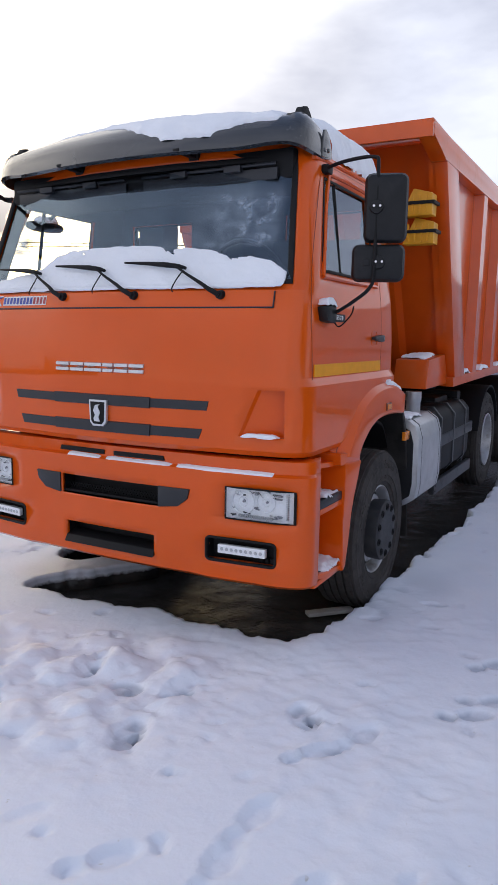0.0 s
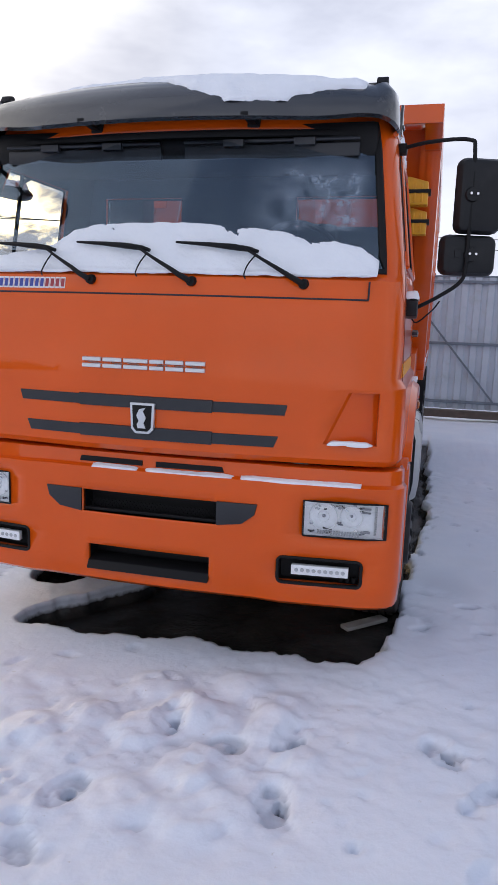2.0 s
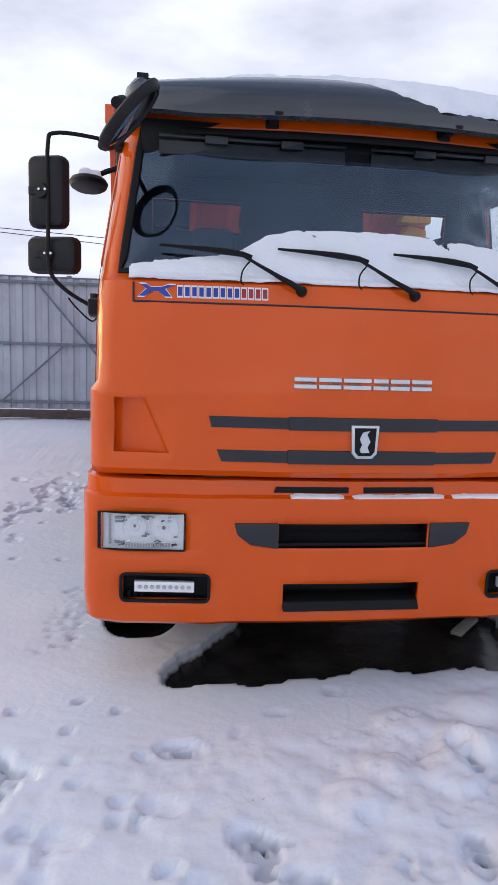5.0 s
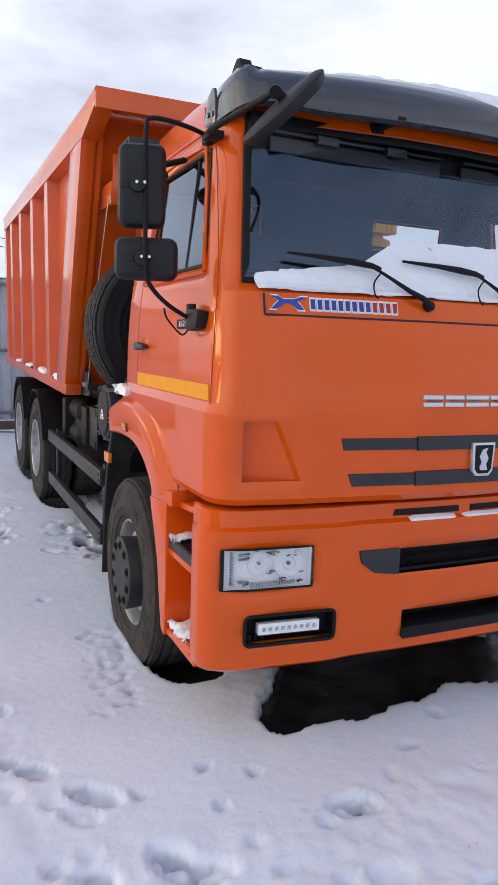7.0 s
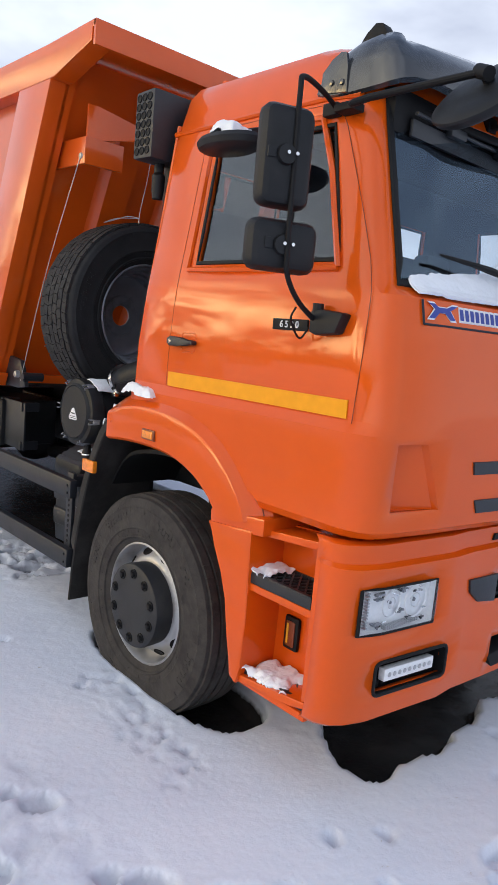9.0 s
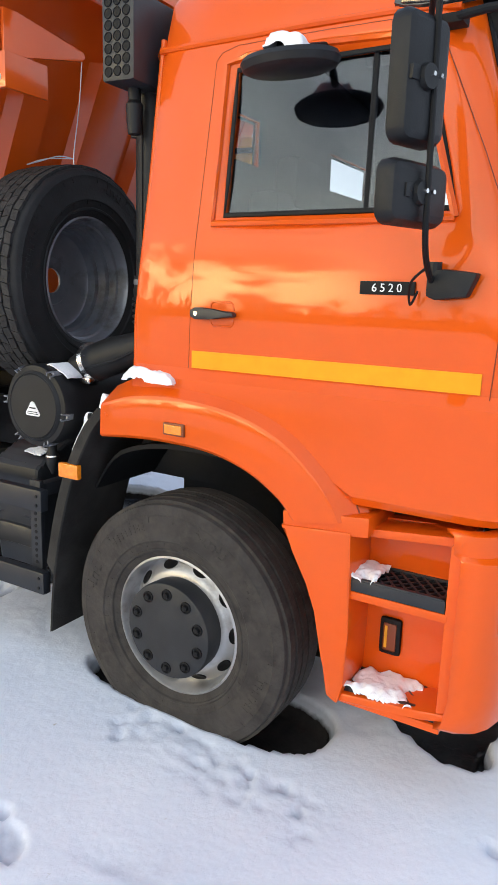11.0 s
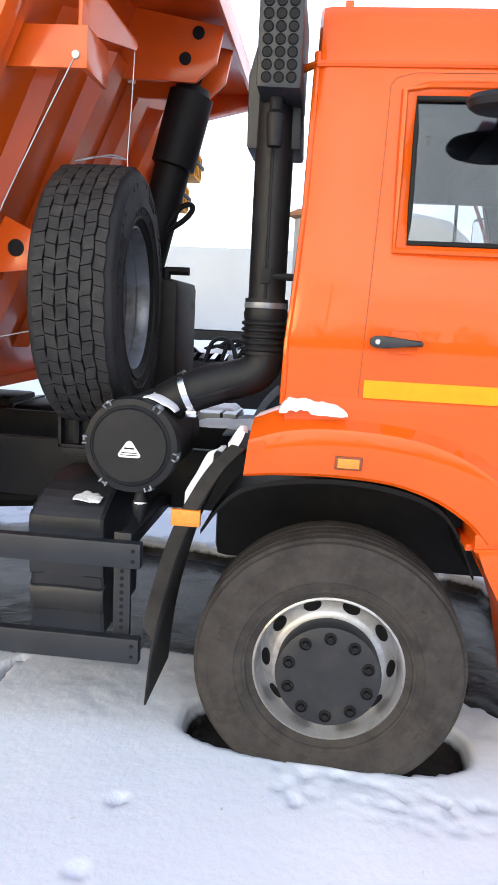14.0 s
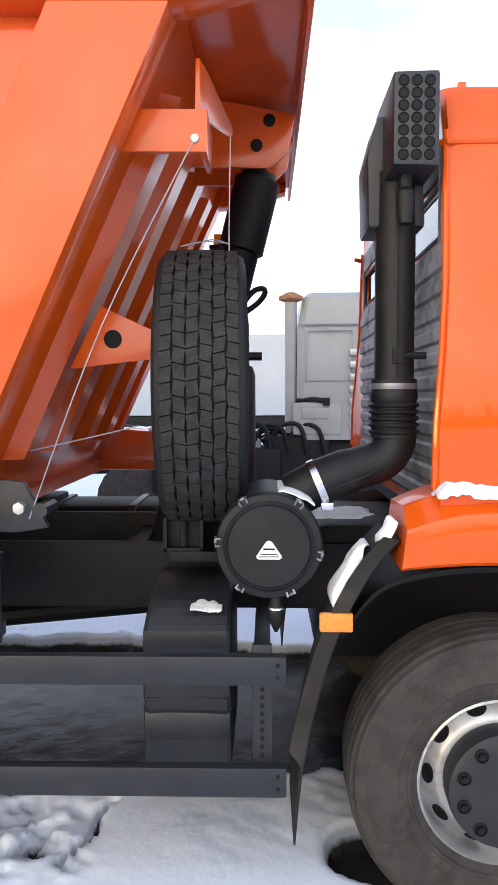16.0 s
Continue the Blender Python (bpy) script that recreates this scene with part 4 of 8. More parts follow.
for i in range(13):
    bm = bmesh.new()
    a = -0.815 + i * 0.0297
    face_bar(bm, a - 0.003, a + 0.0235, 1.804, 1.858, 0.0, 0.0030, 0, 0, 1)
    part("bar_edge", bm, WHITE, stk)
    bm = bmesh.new()
    face_bar(bm, a + 0.001, a + 0.0195, 1.809, 1.853, 0.0, 0.0045, 0, 0, 1)
    part("sticker_bar", bm, BLUE if i < 9 else RED, stk)

# ---- windscreen wipers ----
for px, pz in ((-0.294, 1.848), (0.206, 1.848), (0.714, 1.848)):
    bm = bmesh.new()
    py = face_y(px, 1.86) - 0.012
    jx, jz = px - 0.27, pz + 0.152
    off = lambda x, z, d: (x, face_y(x, z) - d, z)
    add_lathe(bm, [(0.0, 0.036), (0.020, 0.036), (0.026, 0.0)], pose(px, py + 0.02, pz, 90, 0, 0), 14)
    add_tube(bm, [(px, py - 0.014, pz), off(px - 0.05, pz + 0.028, 0.050), off(px - 0.10, pz + 0.056, 0.062), off(px - 0.19, pz + 0.106, 0.066), off(jx, jz, 0.060)], [0.014, 0.012, 0.010, 0.007, 0.006], 8)
    arm = part("wiper", bm, SEAL, cab, "black wiper arm")
    bm = bmesh.new()
    ends = [off(jx + 0.06, jz - 0.014, 0.046), off(jx + 0.02, jz - 0.004, 0.050), off(jx - 0.06, jz + 0.006, 0.050), off(jx - 0.17, jz + 0.016, 0.046), off(jx - 0.33, jz + 0.026, 0.038)]
    add_tube(bm, ends, [0.008, 0.012, 0.014, 0.010, 0.005], 8)
    part("wiper_blade", bm, SEAL, arm)
    bm = bmesh.new()
    add_tube(bm, spline([off(px - 0.22, pz + 0.12, 0.06), off(px - 0.25, pz + 0.08, 0.055), off(px - 0.26, pz + 0.035, 0.05), off(px - 0.25, pz + 0.015, 0.045)], 5), 0.0035, 6)
    part("washer_hose", bm, SEAL, arm)

# ---- sun visor above the windscreen ----
def visor_ring(x):
    a = abs(x) / 1.06
    y = 0.13 + 0.16 * a ** 2
    zb, zt = 2.574 - 0.004 * a, 2.775 - 0.030 * a ** 2
    lift = 0.020 * math.exp(-((abs(x) - 0.93) / 0.13) ** 2)
    return [(x, y + 0.030, zb + lift), (x, y, zb + 0.010 + lift), (x, y + 0.010, zb + 0.09), (x, y + 0.05, zb + 0.15), (x, y + 0.115, zt), (x, y + 0.28, zt + 0.045 - 0.02 * a), (x, y + 0.28, zt + 0.035 - 0.02 * a), (x, y + 0.125, zt - 0.014), (x, y + 0.066, zb + 0.14), (x, y + 0.026, zb + 0.085)]


def visor_cheek(x, y, nx, ny, zb, zt, f):
    """Section of the visor where it turns round the corner: f runs from the face (0) to the cheek's rear edge (1)."""
    top = 0.115 * (1 - f) + 0.050 * f
    far = 0.28 * (1 - f) + 0.085 * f
    sec = ((0.030 - 0.018 * f, zb), (0.0, zb + 0.010), (0.010 - 0.006 * f, 2.568 + (zt - 2.568) * 0.46), (0.05 - 0.034 * f, 2.568 + (zt - 2.568) * 0.78), (top, zt), (far, zt + 0.020 * (1 - f) + 0.004), (far, zt + 0.012 * (1 - f) - 0.006), (top + 0.010, zt - 0.014), (0.066 - 0.034 * f, 2.568 + (zt - 2.568) * 0.72), (0.026 - 0.010 * f, 2.568 + (zt - 2.568) * 0.44))
    return [(x + nx * d, y + ny * d, z) for d, z in sec]


bm = bmesh.new()
face = [visor_ring(-0.93 + 1.86 * i / 30) for i in range(31)]
cheek = []
for x, y, ang, zb, zt, f in ((0.985, 0.278, 22, 2.590, 2.750, 0.15), (1.022, 0.302, 42, 2.582, 2.754, 0.4), (1.048, 0.335, 64, 2.572, 2.758, 0.7), (1.060, 0.375, 82, 2.564, 2.760, 0.9), (1.066, 0.43, 90, 2.560, 2.758, 1.0), (1.068, 0.51, 90, 2.558, 2.750, 1.0), (1.067, 0.59, 90, 2.562, 2.728, 1.0), (1.065, 0.645, 90, 2.570, 2.694, 1.0), (1.063, 0.672, 90, 2.580, 2.650, 1.0)):
    cheek.append((x, y, -math.sin(radians(ang)), math.cos(radians(ang)), zb, zt, f))
left_side = [visor_cheek(*c) for c in cheek]
right_side = [visor_cheek(-c[0], c[1], -c[2], *c[3:]) for c in cheek]
add_loft(bm, right_side[::-1] + face + left_side)
visor = part("sun_visor", bm, VISOR, cab, "smoked grey plastic sun visor wrapped round the corners", angle=40)
for s in (1, -1):
    # raised panel with two bolts on the visor's cheek
    bm = bmesh.new()
    add_prism(bm, [(0.515, 2.568), (0.648, 2.584), (0.645, 2.655), (0.600, 2.694), (0.560, 2.712), (0.534, 2.706), (0.522, 2.66)], "x", s * 1.060, s * 1.073, 0.005)
    for y, z in ((0.540, 2.606), (0.592, 2.612)):
        add_lathe(bm, [(0.0, 0.010), (0.010, 0.008), (0.012, 0.0)], pose(s * 1.072, y, z, 0, 90 * s, 0), 10)
    part("visor_end", bm, VISOR, visor)
    bm = bmesh.new()
    add_prism(bm, [(0.40, 2.745), (0.54, 2.755), (0.515, 2.785), (0.475, 2.812), (0.445, 2.806)], "x", s * 0.975 - 0.026, s * 0.975 + 0.026, 0.006)
    part("marker_lamp", bm, SEAL, cab)
for x in (-0.40, 0.40):
    bm = bmesh.new()
    add_box(bm, x - 0.018, x + 0.018, 0.15, 0.36, 2.585, 2.60, 0.004)
    add_box(bm, x - 0.03, x + 0.03, 0.325, 0.36, 2.575, 2.63, 0.006)
    part("visor_bracket", bm, SEAL, visor)

# ---- cab inside: dashboard, seats, wheel, sun blinds ----
bm = bmesh.new()
add_prism(bm, [(0.16, 1.60), (0.62, 1.60), (0.60, 1.84), (0.50, 1.90), (0.22, 1.915)], "x", -1.05, 1.05, 0.02)
add_prism(bm, [(0.20, 1.91), (0.52, 1.90), (0.50, 1.99), (0.38, 2.02)], "x", 0.30, 0.86, 0.03)
part("dashboard", bm, LINING, cab)
bm = bmesh.new()
add_box(bm, -0.98, 0.98, 0.36, 0.80, 2.44, 2.60, 0.03)
part("header_shelf", bm, SEAL, cab)
bm = bmesh.new()
add_box(bm, -1.1, 1.1, 0.3, 1.6, 1.20, 1.25)
part("cab_floor", bm, LINING, cab)
for sx in (-0.58, 0.58):
    bm = bmesh.new()
    add_box(bm, sx - 0.24, sx + 0.24, 0.80, 1.30, 1.55, 1.70, 0.05)
    add_box(bm, sx - 0.23, sx + 0.23, 1.20, 1.36, 1.65, 2.12, 0.05)
    seat = part("cab_seat", bm, LINING, cab, "dark cloth seat with headrest")
    bm = bmesh.new()
    add_box(bm, sx - 0.12, sx + 0.12, 1.18, 1.30, 2.05, 2.26, 0.045)
    part("headrest", bm, SEAT, seat)
bm = bmesh.new()
c = Vector((0.58, 0.62, 2.02))
rot = pose(0.58, 0.66, 1.98, -62, 0, 0)
add_tube(bm, [rot @ Vector((0.22 * math.cos(a), 0.22 * math.sin(a), 0)) for a in [2 * math.pi * i / 28 for i in range(29)]], 0.015, 8)
add_tube(bm, [rot @ Vector((-0.2, 0, 0)), rot @ Vector((0, 0, -0.03)), rot @ Vector((0.2, 0, 0))], 0.018, 8)
add_tube(bm, [rot @ Vector((0, 0, -0.02)), rot @ Vector((0, 0, -0.3))], 0.035, 8)
part("steering_wheel", bm, SEAL, cab)
for x0, x1 in ((-0.90, -0.06), (0.06, 0.90)):
    bm = bmesh.new()
    add_tube(bm, [(x0, 0.325, 2.515), (x1, 0.325, 2.515)], 0.008, 8)
    add_box(bm, x0, x1, 0.335, 0.352, 2.44, 2.50, 0.006)
    for hx in (x0 + 0.25, x1 - 0.25):
        add_box(bm, hx - 0.05, hx + 0.05, 0.305, 0.335, 2.488, 2.522, 0.005)
    part("sun_blind", bm, GREY_BEAM, cab)

# ---- mirrors ----
def mirror_set(s):
    name = "mirror_arm"
    ax = 1.385 if s < 0 else 1.405
    bm = bmesh.new()
    add_tube(bm, spline([(s * 1.065, 0.55, 2.51), (s * 1.20, 0.50, 2.528), (s * (ax - 0.03), 0.44, 2.52), (s * ax, 0.42, 2.46), (s * ax, 0.415, 2.2), (s * ax, 0.41, 1.97), (s * (ax - 0.02), 0.415, 1.89), (s * 1.29, 0.43, 1.82), (s * 1.19, 0.44, 1.765)], 6), 0.0092, 10)
    add_box(bm, s * 1.06, s * 1.10, 0.53, 0.60, 2.49, 2.535, 0.008)
    arm = part(name, bm, SEAL, truck, "bent black tube carrying two door mirrors")
    for (z0, z1, hw, yy, cx) in ((2.108, 2.425, 0.092, 0.452, 1.392), (1.908, 2.074, 0.124, 0.455, 1.370)) if s < 0 else ((2.110, 2.440, 0.105, 0.452, 1.441), (1.922, 2.104, 0.130, 0.455, 1.410)):
        bm = bmesh.new()
        cz, hz, r = (z0 + z1) / 2, (z1 - z0) / 2, 0.036
        kx = -0.012 if s < 0 else (-0.048 if hz > 0.12 else 0.0)
        tilt = pose(s * cx, yy, cz, 0, 0, 20 * s)

        def outline(ins, y):
            pts = []
            for qx, qz, a0 in ((1, 1, 0), (-1, 1, 90), (-1, -1, 180), (1, -1, 270)):
                for a in (0, 30, 60, 90):
                    t = radians(a0 + a)
                    pts.append(tilt @ Vector((qx * (hw - r) + (r - ins) * math.cos(t), y, qz * (hz - r) + (r - ins) * math.sin(t))))
            return pts
        add_loft(bm, [outline(0.028, -0.030), outline(0.012, -0.022), outline(0.0, 0.0), outline(0.0, 0.030), outline(0.006, 0.036)])
        add_lathe(bm, [(0.0, 0.020), (0.030, 0.018), (0.034, 0.0)], tilt @ pose(kx, -0.028, 0, 90, 0, 0), 18)
        add_box(bm, -0.075, -0.045, -0.036, -0.02, -0.015, 0.02, 0.003, tilt)
        head = part("mirror_head", bm, BLACK, arm, "black plastic mirror housing")
        bm = bmesh.new()
        for k in (-0.013, 0.017):
            add_lathe(bm, [(0.0, 0.030), (0.006, 0.030), (0.007, 0.015)], tilt @ pose(k + (kx if s > 0 else 0.0), -0.028, 0.003, 90, 0, 0), 10)
        part("screw", bm, CHROME, head)
        bm = bmesh.new()
        add_prism(bm, [(-hw + 0.02, -hz + 0.02), (hw - 0.02, -hz + 0.02), (hw - 0.02, hz - 0.02), (-hw + 0.02, hz - 0.02)], "y", 0.034, 0.038, fn=lambda x, y, z: tilt @ Vector((x, y, z)))
        part("mirror_glass", bm, CHROME, head)
    bm = bmesh.new()
    add_prism(bm, [(0.30, 1.795), (0.33, 1.725), (0.425, 1.715), (0.455, 1.725), (0.455, 1.800), (0.40, 1.805)], "x", s * 1.150, s * 1.205, 0.012)
    add_lathe(bm, [(0.02, 0.0), (0.02, 0.035), (0.0, 0.036)], pose(s * 1.185, 0.435, 1.79), 10)
    part("mirror_foot", bm, BLACK, arm)
    bm = bmesh.new()
    add_tube(bm, spline([(s * 1.30, 0.43, 1.80), (s * 1.27, 0.48, 1.76), (s * 1.20, 0.50, 1.70), (s * 1.168, 0.49, 1.74)], 5), 0.004, 6)
    part("mirror_cable", bm, SEAL, arm)


mirror_set(1)
mirror_set(-1)
# right kerb mirror above the door and the front mirror before the visor
bm = bmesh.new()
add_tube(bm, [(-1.065, 0.90, 2.50), (-1.16, 0.92, 2.47), (-1.25, 0.93, 2.43)], 0.014, 8)
add_tube(bm, [(-1.245, 0.90, 2.452), (-1.245, 0.97, 2.452)], 0.022, 8)
kerb = part("kerb_mirror", bm, SEAL, truck, "black kerb mirror over the door, snow on top")
bm = bmesh.new()
add_loft(bm, [[Vector((-1.25 + rx * math.cos(a), 0.93 + ry * math.sin(a), z)) for a in [2 * math.pi * i / 24 for i in range(24)]] for rx, ry, z in ((0.05, 0.11, 2.430), (0.088, 0.162, 2.424), (0.098, 0.172, 2.408), (0.090, 0.162, 2.388), (0.074, 0.140, 2.378))])
part("mirror_head", bm, BLACK, kerb)
# leaf-shaped front mirror: an oval shell with a domed glass, on a straight arm from the pillar
FM_AT, FM_LONG, FM_AXIS = Vector((-1.0645, -0.0245, 2.5365)), Vector((0.571, -0.543, 0.615)).normalized(), Vector((0.73, -0.01, -0.68)).normalized()
FM_AXIS = (FM_AXIS - FM_LONG * FM_AXIS.dot(FM_LONG)).normalized()
FM_WIDE = FM_AXIS.cross(FM_LONG)
fm_turn = Matrix((FM_LONG, FM_WIDE, FM_AXIS)).transposed().to_4x4()
fm_at = CAB_FIT.inverted() @ Matrix.Translation(FM_AT) @ fm_turn
bm = bmesh.new()
to_grid = CAB_FIT.inverted()
add_tube(bm, [to_grid @ Vector(p) for p in ((-1.135, 0.485, 2.552), (-1.165, 0.43, 2.548), (-1.150, 0.37, 2.560), (-1.088, -0.045, 2.582))], [0.012, 0.013, 0.0125, 0.012], 10)
add_box(bm, -1.125, -1.06, 0.43, 0.52, 2.488, 2.516, 0.006)
fm = part("front_mirror", bm, SEAL, truck, "black leaf-shaped front mirror on a straight forward arm")
bm = bmesh.new()
add_tube(bm, [fm_at @ Vector((0.012, 0.03, -0.050)), fm_at @ Vector((0.012, -0.035, -0.050))], 0.022, 12)
add_tube(bm, [fm_at @ Vector((0.012, 0.0, -0.055)), fm_at @ Vector((0.02, 0.0, -0.010))], 0.018, 10)
part("mirror_joint", bm, SEAL, fm)
bm = bmesh.new()
shell = fm_at @ Matrix.Diagonal((0.183, 0.142, 1, 1))
add_lathe(bm, [(0.0, -0.018), (0.6, -0.016), (0.9, -0.009), (0.99, 0.0), (1.0, 0.008), (0.95, 0.026), (0.85, 0.038), (0.80, 0.036), (0.78, 0.028), (0.0, 0.026)], shell, 40)
head = part("mirror_head", bm, BLACK, fm)
bm = bmesh.new()
add_lathe(bm, [(0.0, 0.037), (0.4, 0.036), (0.65, 0.033), (0.785, 0.030)], shell, 40)
part("mirror_glass", bm, MIRROR, head)

# ---- bumper with lamps and grilles ----
BX = (0, 0.11, 0.22, 0.32, 0.35, 0.45, 0.54, 0.66, 0.765, 0.90, 1.04, 1.140, 1.185, 1.208, 1.218)
BY = (0.046, 0.047, 0.050, 0.054, 0.056, 0.061, 0.067, 0.058, 0.070, 0.085, 0.100, 0.128, 0.158, 0.198, 0.265)
BZ = (0.343, 0.363, 0.43, 0.470, 0.545, 0.585, 0.64, 0.700, 0.712, 0.825, 0.871, 0.94, 0.952, 1.015, 1.028)
BOFF = {0.343: 0.045, 0.363: 0.018, 0.43: 0.006, 0.940: 0.0, 0.952: 0.026, 1.015: 0.034, 1.028: 0.06}


def bumper_hole(x0, x1, z0, z1):
    if x1 <= 0.361 and 0.71 <= z0 and z1 <= 0.826:
        return "grille_up"
    if x1 <= 0.321 and 0.429 <= z0 and z1 <= 0.546:
        return "grille_low"
    if x0 >= 0.764 and x1 <= 1.141 and 0.699 <= z0 and z1 <= 0.886:
        return "lamp"
    if x0 >= 0.659 and x1 <= 1.041 and 0.469 <= z0 and z1 <= 0.586:
        return "fog"
    return ""


bm = bmesh.new()
rings = []
for z in BZ:
    off = BOFF.get(z, 0.0)
    half = [Vector((x - (off * 0.5 if x > 1.1 else 0), y + off, z)) for x, y in zip(BX, BY)]
    rings.append([Vector((-v.x, v.y, v.z)) for v in half[:0:-1]] + half)
vv = [[bm.verts.new(p) for p in r] for r in rings]
for i in range(len(BZ) - 1):
    for j in range(len(rings[0]) - 1):
        a, b = sorted((abs(rings[4][j].x), abs(rings[4][j + 1].x)))
        if not bumper_hole(a, b, BZ[i], BZ[i + 1]):
            bm.faces.new((vv[i][j], vv[i][j + 1], vv[i + 1][j + 1], vv[i + 1][j]))
for f in bm.faces:
    f.normal_update()
bumper = part("bumper", bm, ORANGE, truck, "orange moulded front bumper", angle=40)
sol = bumper.modifiers.new("shell", "SOLIDIFY")
sol.thickness, sol.offset = 0.03, -1.0


def bump_y(x):
    return lerp_table(tuple(zip(BX, BY)), abs(x))


def tray(bm, x0, x1, z0, z1, depth, n=6):
    """An open box sunk behind an opening of the bumper."""
    xs = [x0 + (x1 - x0) * i / n for i in range(n + 1)]
    add_loft(bm, [[(x, bump_y(x) + 0.004, z0), (x, bump_y(x) + depth, z0), (x, bump_y(x) + depth, z1), (x, bump_y(x) + 0.004, z1)] for x in xs], False)
    for x in (x0, x1):
        bm.faces.new([bm.verts.new(p) for p in ((x, bump_y(x) + 0.004, z0), (x, bump_y(x) + depth, z0), (x, bump_y(x) + depth, z1), (x, bump_y(x) + 0.004, z1))])


for hw, z0, z1 in ((0.35, 0.712, 0.825), (0.32, 0.430, 0.545)):
    bm = bmesh.new()
    tray(bm, -hw, hw, z0, z1, 0.12)
    if z0 > 0.6:
        for i in range(34):
            xx = -0.34 + i * 0.02
            add_tube(bm, [(xx, 0.115, z0), (xx + 0.04, 0.115, z0 + 0.055)], 0.003, 4)
            add_tube(bm, [(xx + 0.04, 0.117, z0), (xx, 0.117, z0 + 0.055)], 0.003, 4)
        add_box(bm, -hw, hw, 0.075, 0.10, z0 + 0.002, z0 + 0.018, 0.004)
    else:
        add_prism(bm, [(0.035, z0 - 0.012), (0.14, z0 + 0.02), (0.14, z0 + 0.05), (0.06, z0 + 0.028)], "x", -hw, hw, 0.004)
    part("lower_grille" if z0 < 0.6 else "upper_grille", bm, SEAL, bumper, "black open bumper grille")
for s in (1, -1):
    # dark wedge beside the upper grille
    bm = bmesh.new()
    pts = [(0.352, 0.828), (0.548, 0.828), (0.535, 0.775), (0.475, 0.728), (0.352, 0.712)]
    add_prism(bm, [(s * p[0], p[1]) for p in pts], "y", 0.0, 0.014, 0.003, fn=lambda x, y, z: (x, bump_y(x) - 0.010 + y, z))
    part("grille_corner", bm, GREY_BEAM, bumper)
    # slits above
    bm = bmesh.new()
    add_prism(bm, [(s * 0.035, 0.964), (s * 0.375, 0.964), (s * 0.365, 0.990), (s * 0.035, 0.990)], "y", 0.0, 0.01, 0.002, fn=lambda x, y, z: (x, bump_y(x) + 0.020 + y, z))
    part("vent_slit", bm, SEAL, bumper)
    # head lamp: reflector bowl, two round cups, ribbed indicator, lens
    bm = bmesh.new()
    tray(bm, s * 0.768, s * 1.137, 0.703, 0.868, 0.030)
    lamp = part("headlight", bm, LAMP, bumper, "clear rectangular headlight")
    for cx, cz, r in ((0.858, 0.796, 0.066), (0.985, 0.802, 0.052)):
        bm = bmesh.new()
        for q in (1.0, 0.4):
            add_lathe(bm, [(r * q * 1.03, 0.0), (r * q * 1.0, 0.006), (r * q * 0.95, 0.0)], pose(s * cx, bump_y(cx) + 0.018, cz, 90, 0, 0), 28, cap=False)
        cup = part("reflector_ring", bm, LAMP, lamp)
        bm = bmesh.new()
        add_lathe(bm, [(0.0, 0.008), (r * 0.10, 0.005), (r * 0.13, -0.004), (r * 0.13, -0.012)], pose(s * cx, bump_y(cx) + 0.024, cz, 90, 0, 0), 14)
        part("bulb", bm, GREY_RIM, cup)
    # facets between the cups, dark screws and the ribbed strips
    rnd = random.Random(17)
    for k in range(22):
        xx, zz = rnd.uniform(0.79, 1.06), rnd.choice((0.722, 0.735, 0.845, 0.857, 0.76, 0.83))
        bm = bmesh.new()
        add_box(bm, -rnd.uniform(0.006, 0.022), 0.008, -0.004, 0.004, -0.003, 0.003, 0.001, pose(s * xx, bump_y(xx) + 0.018, zz, rnd.uniform(-40, 40), rnd.uniform(-20, 20), rnd.uniform(-30, 30)))
        part("facet", bm, rnd.choice((MIRROR, GREY_RIM, GREY_BEAM)), lamp)
    for x0, x1, z0, z1 in ((0.922, 0.938, 0.835, 0.850), (0.918, 0.940, 0.765, 0.772), (1.028, 1.072, 0.838, 0.846), (1.028, 1.072, 0.822, 0.827), (1.028, 1.072, 0.728, 0.734)):
        bm = bmesh.new()
        add_box(bm, s * x0, s * x1, bump_y(x0) + 0.010, bump_y(x0) + 0.03, z0, z1, 0.002)
        part("lamp_detail", bm, GREY_RIM, lamp)
    bm = bmesh.new()
    for i in range(12):
        add_box(bm, s * 1.088, s * 1.100, bump_y(1.1) + 0.010, bump_y(1.1) + 0.04, 0.718 + i * 0.0115, 0.725 + i * 0.0115, 0.002)
    for i in range(16):
        add_box(bm, s * (0.83 + i * 0.0125), s * (0.837 + i * 0.0125), bump_y(0.9) + 0.008, bump_y(0.9) + 0.03, 0.712, 0.727, 0.002)
    part("indicator_ribs", bm, ALU, lamp)["kind"] = "stuff"
    bm = bmesh.new()
    n = 8
    xs_ = [0.768 + 0.369 * i / n for i in range(n + 1)]
    add_loft(bm, [[(s * x, bump_y(x) - 0.004, 0.703), (s * x, bump_y(x) - 0.012, 0.74), (s * x, bump_y(x) - 0.012, 0.84), (s * x, bump_y(x) - 0.004, 0.868)] for x in xs_], False)
    lens = part("lamp_lens", bm, LAMP_LENS, lamp)
    lens.visible_shadow = False
    bm = bmesh.new()
    loop = [(s * x, bump_y(x) - 0.002, 0.702) for x in xs_] + [(s * x, bump_y(x) - 0.002, 0.869) for x in xs_[::-1]]
    add_tube(bm, loop + [loop[0]], 0.0050, 6)
    add_tube(bm, [(s * 1.140, bump_y(1.137) - 0.001, 0.702), (s * 1.140, bump_y(1.137) - 0.001, 0.869)], 0.008, 6)
    part("lamp_frame", bm, SEAL, lamp)
    # day running lamp in its black pocket
    bm = bmesh.new()
    tray(bm, s * 0.662, s * 1.038, 0.472, 0.583, 0.07)
